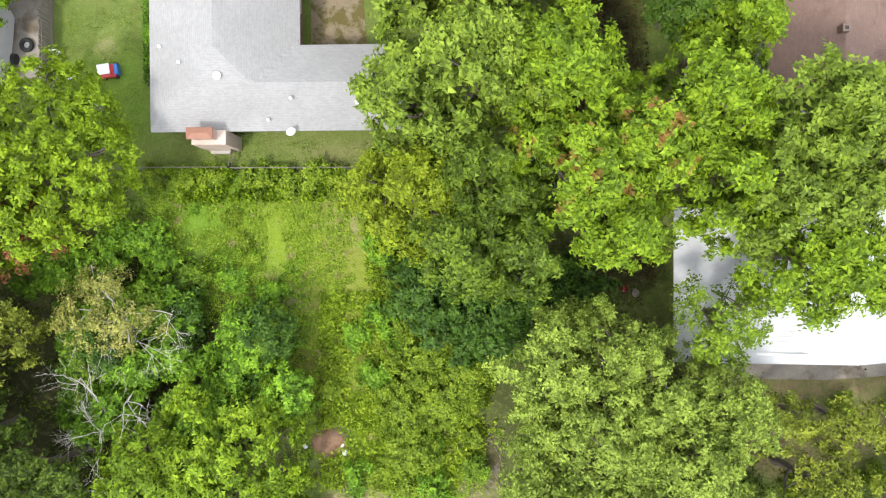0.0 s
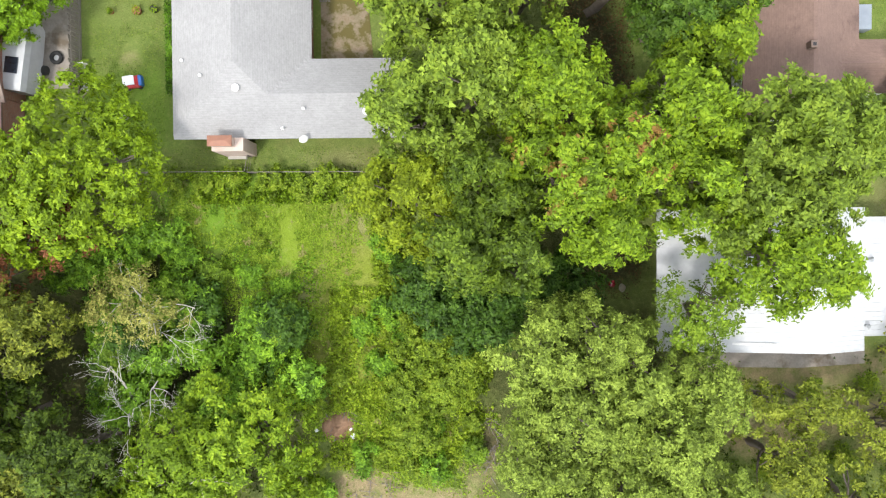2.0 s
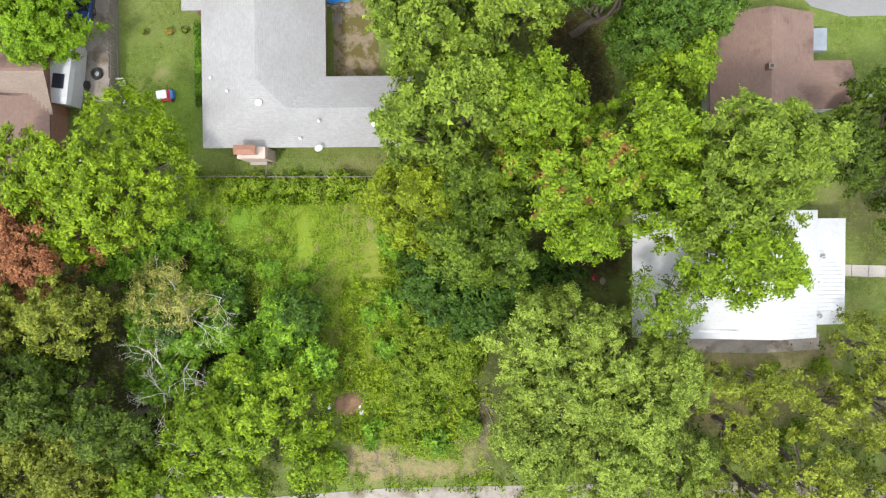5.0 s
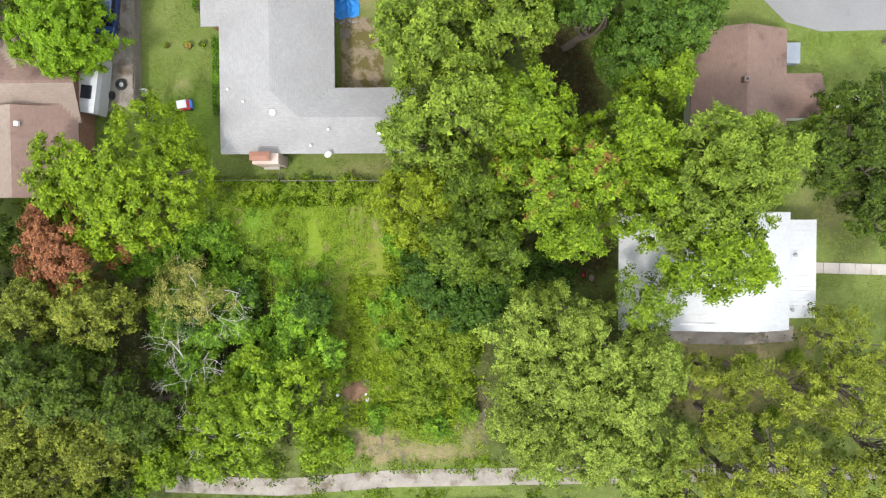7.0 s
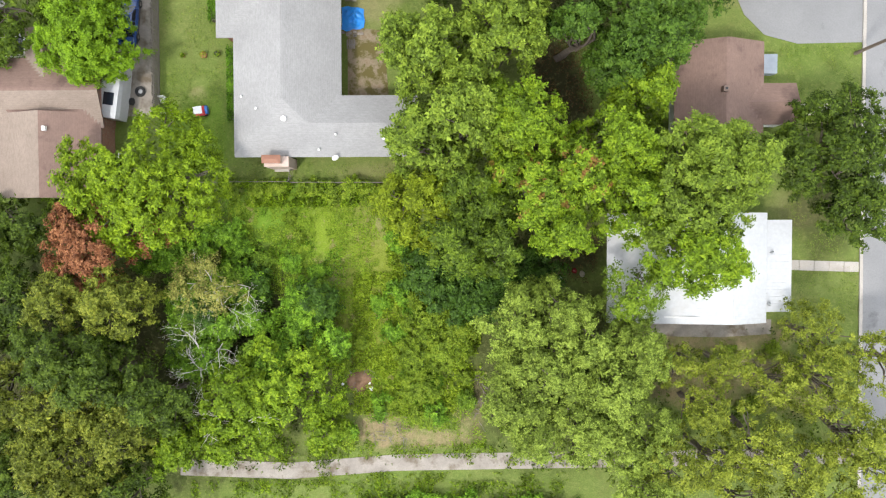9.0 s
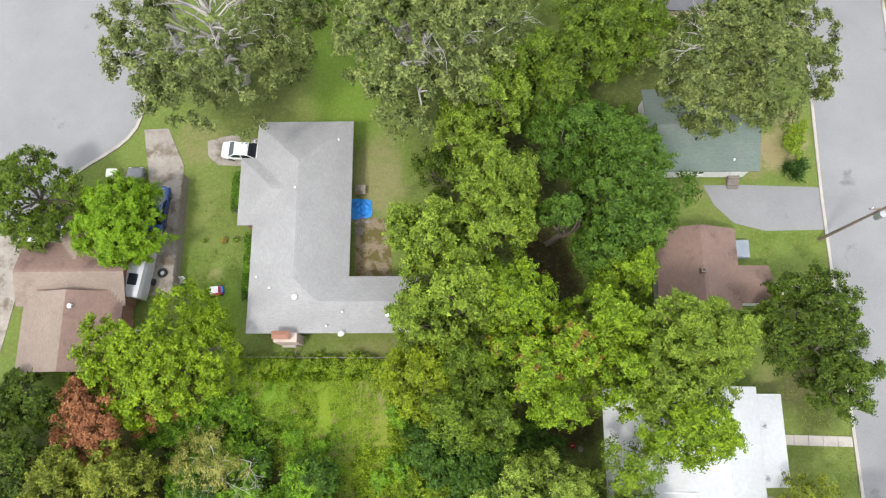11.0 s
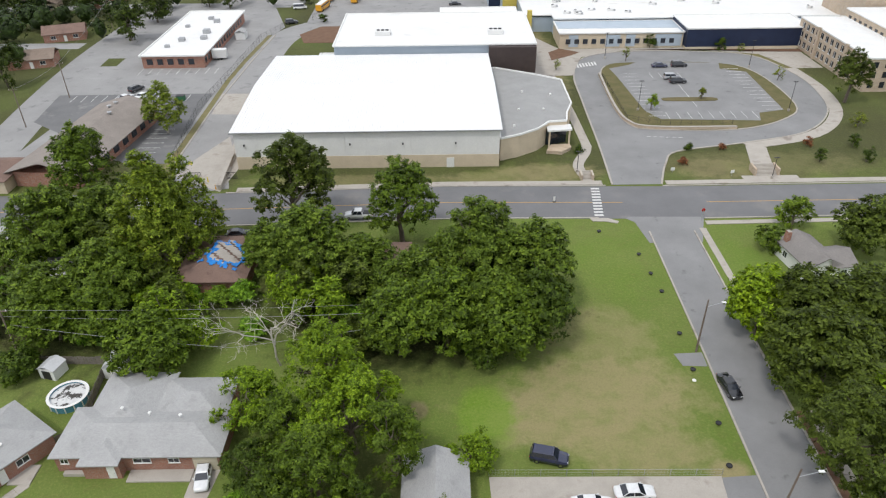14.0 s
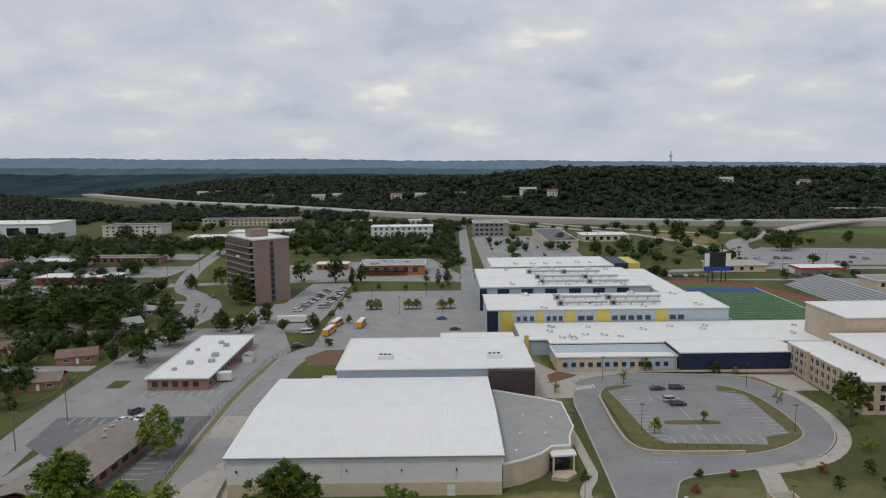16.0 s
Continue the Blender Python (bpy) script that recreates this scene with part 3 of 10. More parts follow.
structure("drive_charcoal_house", slab([(4.8, 55.8), (32.9, 55.5), (32.3, 49.7), (11.3, 49.6), (11.2, 45.4), (7.0, 45.4), (5.0, 50)], -0.05, 0.05), CONCRETE, "wide pale concrete yard with hairline cracks", "driveway")
structure("apron_charcoal_house", slab([(32.9, 55.3), (37.4, 55.6), (37.3, 49.6), (32.3, 49.8)], -0.05, 0.04), ASPHALT, "grey asphalt drive apron", "driveway")
structure("drive_green_house", slab([(24.9, 20.9), (29, 20.9), (36.8, 20.6), (36.9, 16.3), (30.5, 16.2), (27.6, 17.0), (25.8, 18.8)], -0.05, 0.03), ASPHALT, "bleached grey gravel and asphalt drive", "driveway")
structure("apron_field", slab([(33.4, 77.6), (37.6, 77.8), (37.5, 74.8), (34.0, 75.0)], -0.05, 0.03), ASPHALT, "grey asphalt drive stub at the field", "driveway")
structure("alley", strip([(-25, -21.9), (-14.9, -22.2), (-5.1, -21.4), (4.6, -21.2), (40, -20.5)], 1.5, -0.05, 0.03), CONCRETE_OLD, "broken pale concrete alley with dirt", "alley")
structure("patio_grey_house", slab([(-9.4, 18.0), (-6.2, 17.6), (-5.7, 11.6), (-9.4, 11.6)], -0.05, 0.04), surface("mossy_patio", (0.46, 0.41, 0.34), (0.2, 0.14, 0.075), 0.95, 0.9, 6.0, 0.4, stain=(0.12, 0.1, 0.03), stain_scale=0.9, stain_cut=(0.42, 0.55)), "cracked mossy concrete patio", "patio")
structure("patio_metal_house", slab([(17.5, -8.3), (28.5, -8.3), (28.5, -9.6), (24, -9.9), (17.5, -9.8)], -0.05, 0.05), CONCRETE_OLD, "old concrete yard slab", "patio")

# lanes, streets and car parks round the school
structure("school_service_drive", strip(smooth_line([(-51.5, 130), (-55.5, 150), (-57.0, 200), (-56.5, 235), (-51, 252), (-40, 262), (-25, 268)], 5), 11.5, -0.05, 0.03), ASPHALT_PALE, "grey asphalt service drive beside the gym", "road")
structure("school_service_apron", slab([(-59.6, 137.5), (-47.5, 130), (-46.2, 140), (-46.2, 192), (-49.2, 192), (-50.6, 153), (-52.5, 158.7), (-59.2, 140.9)], -0.04, 0.04), CONCRETE, "tan concrete drive apron", "driveway")
structure("school_service_band", slab([(-62.3, 188.6), (-50, 188.0), (-50, 172.8), (-61.1, 173.3)], -0.04, 0.042), CONCRETE, "tan concrete band across the service drive", "driveway")
structure("kerb_service_drive", strip([(-61.4, 141), (-61.8, 175.6), (-61.2, 195.8), (-60.4, 217), (-58.6, 246)], 0.35, -0.05, 0.16), CONCRETE, "pale concrete kerb of the service drive", "kerb")
structure("verge_service_drive", strip([(-62.5, 141), (-62.9, 175.6), (-63.3, 200), (-62.6, 217), (-60.4, 246)], 1.5, -0.05, 0.05), surface("dry_verge", (0.25, 0.2, 0.1), (0.15, 0.15, 0.06), 0.95, 0.4, 6.0, 0.3), "dry grass verge under the fence", "verge")
structure("car_park_clinic_new", slab([(-108.2, 188.8), (-64.8, 188.9), (-64.2, 159), (-63.4, 144), (-72, 143.5), (-92, 159), (-106, 169.4)], -0.04, 0.026), surface("fresh_asphalt", (0.2, 0.2, 0.202), (0.145, 0.145, 0.148), 0.9, 0.15, 8.0, 0.25, stain=(0.24, 0.235, 0.23), stain_scale=0.18, stain_cut=(0.58, 0.7)), "darker resurfaced part of the asphalt car park", "car park")
bm = bmesh.new()
for k in range(9):
    box(bm, -92.4 + k * 2.9, 206.0, 0.0, -92.25 + k * 2.9, 210.9, 0.031)
for k in range(7):
    box(bm, -73.0, 147 + k * 2.8, 0.0, -67.8, 147.15 + k * 2.8, 0.033)
for k in range(12):
    box(bm, -103 + k * 2.9, 183.4, 0.0, -102.85 + k * 2.9, 188.2, 0.033)
structure("parking_lines_clinic", bm, LINE_WHITE, "worn white parking bay lines", "road marking")
structure("car_park_north", slab([(-50, 262), (-20, 262), (14, 278), (16, 290), (11, 374), (-47, 374), (-51, 362)], -0.05, 0.02), ASPHALT_PALE, "wide grey asphalt car park", "car park")
structure("street_north", strip([(15.5, 276), (14.5, 376), (19, 560), (23, 790)], 8, -0.05, 0.025), ASPHALT_PALE, "long straight grey street", "road")
structure("car_park_clinic", slab([(-101, 146), (-61.5, 146), (-63.5, 180), (-62.5, 205), (-60.9, 240), (-57, 256), (-66, 285), (-110, 286), (-108, 222), (-102, 222), (-102, 214), (-108, 214), (-104.5, 176), (-99, 172)], -0.05, 0.02), ASPHALT_PALE, "patched grey asphalt car park", "car park")
structure("car_park_tower", slab([(-90, 288), (-56, 288), (-52, 330), (-52, 400), (-75, 400), (-79, 345), (-92, 338)], -0.05, 0.022), ASPHALT_PALE, "grey asphalt car park below the tower block", "car park")
structure("street_west", strip(smooth_line([(-98, 100), (-108, 165), (-113, 220), (-114, 290), (-128, 360), (-146, 390), (-166, 470), (-186, 640)], 5), 11, -0.05, 0.024), ASPHALT_PALE, "curving grey asphalt street", "road")
structure("street_tower", strip(smooth_line([(-114, 288), (-109, 320), (-118, 352), (-136, 372)], 4), 7, -0.05, 0.02), ASPHALT_PALE, "grey asphalt lane by the tower block", "road")
structure("street_cross", strip([(-240, 283), (-114, 290), (-60, 288)], 7, -0.05, 0.018), ASPHALT_PALE, "grey asphalt cross street", "road")
structure("car_park_west", slab([(-300, 430), (-172, 430), (-170, 464), (-300, 464)], -0.05, 0.017), ASPHALT_PALE, "worn grey asphalt forecourts", "car park")
structure("car_park_west_2", slab([(-250, 372), (-150, 396), (-150, 404), (-250, 404)], -0.05, 0.017), ASPHALT_PALE, "worn grey asphalt forecourts", "car park")
structure("car_park_west_3", slab([(-420, 505), (-180, 508), (-184, 540), (-420, 540)], -0.05, 0.017), ASPHALT_PALE, "worn grey asphalt forecourts", "car park")
structure("car_park_hall", slab([(-120, 412), (10, 410), (12, 426), (-8, 500), (-120, 470)], -0.05, 0.0165), ASPHALT_PALE, "worn grey asphalt forecourts", "car park")
structure("street_west_2", strip([(-240, 238), (-122, 236)], 6.5, -0.05, 0.017), ASPHALT_PALE, "grey asphalt side street", "road")
structure("street_west_3", strip([(-240, 345), (-128, 350)], 6.5, -0.05, 0.017), ASPHALT_PALE, "grey asphalt side street", "road")
structure("street_far_west", strip([(-420, 392), (-146, 402), (-50, 412), (30, 404)], 9, -0.05, 0.019), ASPHALT_PALE, "grey asphalt cross street", "road")
structure("street_far_west_2", strip([(-420, 470), (-166, 470)], 9, -0.05, 0.019), ASPHALT_PALE, "grey asphalt cross street", "road")
structure("street_school_north", strip([(20, 432), (120, 428), (210, 440), (330, 430)], 10, -0.05, 0.021), ASPHALT_PALE, "grey asphalt street north of the school", "road")
structure("car_park_far", slab([(28, 445), (100, 445), (110, 640), (28, 640)], -0.05, 0.018), ASPHALT_PALE, "large grey asphalt car park", "car park")
structure("car_park_shops", slab([(150, 400), (330, 395), (330, 330), (215, 330), (212, 392), (165, 396)], -0.05, 0.018), ASPHALT_PALE, "grey asphalt forecourts", "car park")
structure("car_park_shops_2", slab([(190, 452), (360, 442), (360, 520), (250, 540), (190, 480)], -0.05, 0.018), ASPHALT_PALE, "grey asphalt forecourts", "car park")
structure("street_interchange", strip(smooth_line([(215, 340), (222, 440), (228, 520), (250, 580), (300, 630), (360, 676), (470, 716), (700, 760)], 5), 17, -0.05, 0.03), ASPHALT_PALE, "wide grey road curving up to the overpass", "road")
HW = smooth_line(HIGHWAY[1:9], 8)
structure("highway", strip(HW, 26, -0.05, 5.5), surface("pale_highway_concrete", (0.46, 0.44, 0.41), (0.38, 0.36, 0.34), 0.9, 0.05, 3.0, 0.1), "pale concrete highway crossing the valley", "highway")
structure("highway_ramp", strip(smooth_line([(60, 790), (130, 700), (180, 640), (205, 560), (216, 500)], 5), 8, -0.05, 0.5), CONCRETE, "pale concrete highway ramp", "highway")
structure("highway_ramp_2", strip(smooth_line([(110, 760), (180, 690), (240, 650), (300, 640)], 5), 8, -0.05, 0.5), CONCRETE, "pale concrete highway ramp", "highway")
# dry and green banks beside the ramps
structure("ramp_bank", slab(disc(215, 610, 24, 40), -0.05, 0.01), surface("dry_bank", (0.3, 0.22, 0.11), (0.2, 0.17, 0.07), 0.95, 0.05, 1.0, 0.1), "dry tan grass bank", "bank")
structure("mown_bank", slab([(330, 660), (700, 690), (700, 560), (420, 600)], -0.05, 0.012), surface("mown_green", (0.08, 0.17, 0.03), (0.06, 0.13, 0.025), 0.95, 0.05, 1.0, 0.1), "mown green grass bank", "bank")

# ---- trees and shrubs ----
def sp(leaf, a, b, c, size=0.4, clump=1.0, dense=1.0, tall=0.58, bark=None, odd=None, flat=0.75, lump=0.3, cut=0.8, low=-0.2, fill=1.0, core=True):
    return dict(fill=fill, core=core, mat=leaves(leaf, a, b, c, odd, cut), size=size, clump=clump, dense=dense, tall=tall, bark=bark or BARK, flat=flat, lump=lump, low=low)


SPECIES = {
    "elm": sp("yellow_green_leaves", (0.096, 0.171, 0.010), (0.167, 0.266, 0.013), (0.243, 0.343, 0.019), 0.42, 0.95, 1.1),
    "bright": sp("bright_green_leaves", (0.085, 0.160, 0.010), (0.147, 0.243, 0.016), (0.225, 0.321, 0.023), 0.42, 1.0),
    "red_tinged": sp("green_leaves_turning_red", (0.085, 0.160, 0.010), (0.147, 0.243, 0.016), (0.225, 0.321, 0.023), 0.42, 1.0, odd=(0.2, 0.08, 0.028), cut=0.615),
    "hick": sp("mid_green_leaves", (0.088, 0.148, 0.02), (0.15, 0.228, 0.032), (0.228, 0.31, 0.048), 0.42, 1.05),
    "ash": sp("green_leaves", (0.05, 0.094, 0.011), (0.088, 0.144, 0.017), (0.14, 0.205, 0.024), 0.4, 1.0),
    "olive": sp("olive_leaves", (0.086, 0.116, 0.019), (0.146, 0.181, 0.028), (0.240, 0.259, 0.047), 0.36, 0.9),
    "pale": sp("pale_grey_green_leaves", (0.15, 0.17, 0.055), (0.24, 0.25, 0.08), (0.36, 0.35, 0.13), 0.26, 0.8, 0.28, bark=BARK_PALE),
    "redbud": sp("red_brown_leaves", (0.15, 0.052, 0.03), (0.235, 0.088, 0.055), (0.33, 0.15, 0.1), 0.34, 0.8),
    "vine": sp("dark_vine_leaves", (0.066, 0.158, 0.018), (0.131, 0.263, 0.026), (0.224, 0.380, 0.036), 0.4, 0.8, 1.1, lump=0.4),
    "ash2": sp("thicket_leaves", (0.072, 0.150, 0.016), (0.132, 0.228, 0.024), (0.204, 0.312, 0.036), 0.36, 0.8, 1.0, lump=0.4),
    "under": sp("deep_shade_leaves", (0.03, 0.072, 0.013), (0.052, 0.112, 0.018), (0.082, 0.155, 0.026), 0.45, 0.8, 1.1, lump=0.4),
    "scrub": sp("scrub_leaves", (0.103, 0.181, 0.016), (0.163, 0.251, 0.023), (0.240, 0.313, 0.038), 0.3, 0.6, 0.8, lump=0.4),
    "dark": sp("dark_green_leaves", (0.032, 0.062, 0.009), (0.057, 0.096, 0.013), (0.1, 0.148, 0.021), 0.4, 1.0),
    "teal": sp("cool_green_leaves", (0.037, 0.086, 0.013), (0.065, 0.131, 0.019), (0.101, 0.172, 0.028), 0.42, 1.0),
    "yellow": sp("yellowing_leaves", (0.12, 0.18, 0.013), (0.2, 0.27, 0.018), (0.27, 0.335, 0.026), 0.36, 0.9, odd=(0.4, 0.32, 0.03), cut=0.72),
    "willow": sp("soft_olive_leaves", (0.118, 0.178, 0.032), (0.192, 0.27, 0.052), (0.285, 0.37, 0.082), 0.3, 0.75, 0.72, lump=0.16),
    "thin": sp("sparse_olive_leaves", (0.111, 0.156, 0.021), (0.180, 0.226, 0.032), (0.275, 0.313, 0.051), 0.32, 0.9, 0.5),
    "sparse": sp("sparse_green_leaves", (0.086, 0.156, 0.016), (0.146, 0.235, 0.024), (0.206, 0.297, 0.032), 0.34, 0.7, 0.4),
    "oak": sp("grey_green_oak_leaves", (0.07, 0.1, 0.04), (0.125, 0.163, 0.066), (0.235, 0.272, 0.12), 0.46, 1.0, 1.25, bark=BARK_PALE, lump=0.25, fill=0.8),
    "oakbare": sp("dull_oak_leaves", (0.07, 0.1, 0.04), (0.125, 0.16, 0.066), (0.225, 0.262, 0.115), 0.46, 1.0, 1.2, bark=BARK_PALE, lump=0.3, fill=0.9, core=False),
    "oakdark": sp("dark_oak_leaves", (0.039, 0.064, 0.011), (0.069, 0.100, 0.017), (0.116, 0.153, 0.031), 0.44, 1.1, 1.3, low=-0.5),
    "round": sp("fresh_green_leaves", (0.1, 0.21, 0.011), (0.168, 0.305, 0.016), (0.24, 0.39, 0.024), 0.3, 0.8, 1.3, lump=0.12, fill=1.7),
    "pine": sp("pine_needles", (0.085, 0.132, 0.016), (0.137, 0.199, 0.022), (0.217, 0.276, 0.036), 0.5, 1.2, 0.9, tall=0.75, odd=(0.134, 0.076, 0.018), cut=0.68),
    "lot": sp("thin_street_tree_leaves", (0.103, 0.156, 0.023), (0.163, 0.219, 0.032), (0.223, 0.282, 0.047), 0.4, 0.9, 0.5, bark=BARK_PALE),
    "road": sp("roadside_leaves", (0.055, 0.099, 0.015), (0.097, 0.154, 0.022), (0.163, 0.228, 0.036), 0.4, 1.0, 1.3, low=-0.6),
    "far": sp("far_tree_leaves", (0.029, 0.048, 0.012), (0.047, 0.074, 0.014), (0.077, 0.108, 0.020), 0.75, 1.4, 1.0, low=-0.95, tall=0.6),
}
LABELS = {
    "elm": "spreading yellow-green elm on the lawn", "bright": "bright green broad-leaved tree in full leaf", "red_tinged": "bright green tree with rust-red dead sprays",
    "hick": "tall mid-green hickory with feathery sprays", "ash": "leafy green tree with a rounded crown", "olive": "olive-green tree in the thicket", "pale": "pale grey-green half-dead bush",
    "ash2": "leafy green shrub in the thicket", "redbud": "small tree with red-brown leaves", "vine": "dark green thicket covered with vines", "under": "deep green shrubs in the shade", "scrub": "low green scrub in the meadow",
    "dark": "dense dark green tree in full leaf", "teal": "cool green broad-leaved tree in full leaf", "yellow": "green tree with patches of yellowing leaves", "willow": "soft olive-green tree in full leaf", "thin": "thin olive-green tree with gaps",
    "sparse": "sparse tree above the white metal roof", "oak": "large grey-green oak with pale limbs", "oakbare": "large oak with bare pale upper limbs", "oakdark": "dark green oak beside the road",
    "round": "round fresh-green tree by the drive", "pine": "tall dark pine with brown-tinged needles", "lot": "thin young tree at the car park", "far": "dark green tree of the town", "road": "dark green tree in the roadside woods",
}
BUSHES = ("vine", "under", "scrub", "ash2")


def leaf_quads(centre, normal, size, rng, spread=0.55, along=None, tri=False):
    """Kite-shaped leaves at the given places, facing about the given ways."""
    n = len(centre)
    nrm = normal + rng.normal(0, spread, (n, 3))
    nrm /= np.linalg.norm(nrm, axis=1, keepdims=True) + 1e-9
    t = np.cross(nrm, rng.normal(0, 1, (n, 3))) if along is None else along - nrm * (along * nrm).sum(1, keepdims=True)
    t /= np.linalg.norm(t, axis=1, keepdims=True) + 1e-9
    s = np.cross(nrm, t)
    ln = size * rng.uniform(0.65, 1.25, (n, 1))
    wd = ln * rng.uniform(0.5, 0.74, (n, 1))
    if tri:  # one bent half-leaf, for crowns of many small leaves
        v = np.stack([centre - t * ln * 0.45 + s * wd * 0.3, centre - t * ln * 0.15 - s * wd * 0.6, centre + t * ln * 0.55 + s * wd * 0.1], 1)
        return v.reshape(-1, 3)
    v = np.stack([centre - t * ln * 0.5, centre + s * wd * 0.5 - t * ln * 0.08 + nrm * wd * 0.12, centre + t * ln * 0.5, centre - s * wd * 0.5 - t * ln * 0.08 + nrm * wd * 0.12], 1)
    return v.reshape(-1, 3)


def limb_tubes(paths, sides=4):
    """Tapered tubes along bent lines: a list of (points, radii)."""
    vs, qs, base = [], [], 0
    for pts, rad in paths:
        pts = np.asarray(pts, float)
        for k, p in enumerate(pts):
            d = pts[min(k + 1, len(pts) - 1)] - pts[max(k - 1, 0)]
            d = d / (np.linalg.norm(d) + 1e-9)
            a = np.cross(d, (0.31, 0.9, 0.21)); a /= np.linalg.norm(a) + 1e-9
            b = np.cross(d, a)
            for j in range(sides):
                w = 2 * math.pi * j / sides
                vs.append(p + (a * math.cos(w) + b * math.sin(w)) * rad[k])
        for k in range(len(pts) - 1):
            for j in range(sides):
                j2 = (j + 1) % sides
                qs.append((base + k * sides + j, base + k * sides + j2, base + (k + 1) * sides + j2, base + (k + 1) * sides + j))
        base += len(pts) * sides
    return vs, qs


def bent(p, q, rng, steps=5, sag=0.12):
    p, q = np.asarray(p, float), np.asarray(q, float)
    d = np.linalg.norm(q - p)
    off = rng.normal(0, sag, 3) * d
    off[2] = abs(off[2])
    ts = np.linspace(0, 1, steps)
    return [p + (q - p) * t + off * 4 * t * (1 - t) * 0.5 + rng.normal(0, 0.012, 3) * d * (0 < t < 1) for t in ts]


def crown_clumps(s, R, H, rng, bush):
    """Places and outward ways of the leaf clumps of one crown: big lobes, each carried by a limb, set with clumps."""
    rz = H * 0.5 if bush else max(H * s["tall"] * 0.8, min(R * 0.75, H * 0.45))
    cz = H - rz
    rc = s["clump"] * (0.8 if R < 3 else 1.0 if R < 7 else 1.15)
    nl = int(8 + R * 2.6)
    ld = rng.normal(0, 1, (nl * 4, 3))
    ld /= np.linalg.norm(ld, axis=1, keepdims=True)
    ld = ld[ld[:, 2] > (-0.1 if bush else s["low"] * 0.8)][:nl]
    keep = []
    for v in ld:  # lobes stand apart from one another
        if all((v * w).sum() < 0.9 for w in keep):
            keep.append(v)
    ld = np.array(keep + [np.array([0.0, 0.0, 1.0])])
    shape = np.array([R, R, rz])
    lr = rng.uniform(0.25, 0.42, len(ld)) + 0.5 / (R + 2) + (0.12 if s["lump"] < 0.15 else 0.0)
    far = (1 - lr) * rng.uniform(0.78, 1.0 + s["lump"] * 0.45, len(ld))
    far[-1] = 0.6
    n = int(max(16, s["fill"] * 5.5 * (R / rc) ** 2 * (0.75 + 0.25 * rz / R)))
    pick = rng.choice(len(ld), n, p=lr**2 / (lr**2).sum())
    d = rng.normal(0, 1, (n, 3)) + ld[pick] * 0.8 + (0, 0, 0.55)
    d /= np.linalg.norm(d, axis=1, keepdims=True)
    r = np.where(rng.random(n) < 0.74, rng.uniform(0.85, 1.08, n), rng.uniform(0.45, 0.85, n))
    c = (ld[pick] * far[pick, None] + d * (lr[pick] * r)[:, None]) * (shape - rc * 0.05)
    if s["tall"] > 0.7:
        c[:, :2] *= 1 - 0.5 * np.clip(c[:, 2:3] / rz, -0.3, 1)
    c = c + (0, 0, cz)
    c[:, 2] = np.maximum(c[:, 2], 0.35 * rc)
    out = d * 0.6 + ld[pick] * 0.5
    return c, out / np.linalg.norm(out, axis=1, keepdims=True), rc


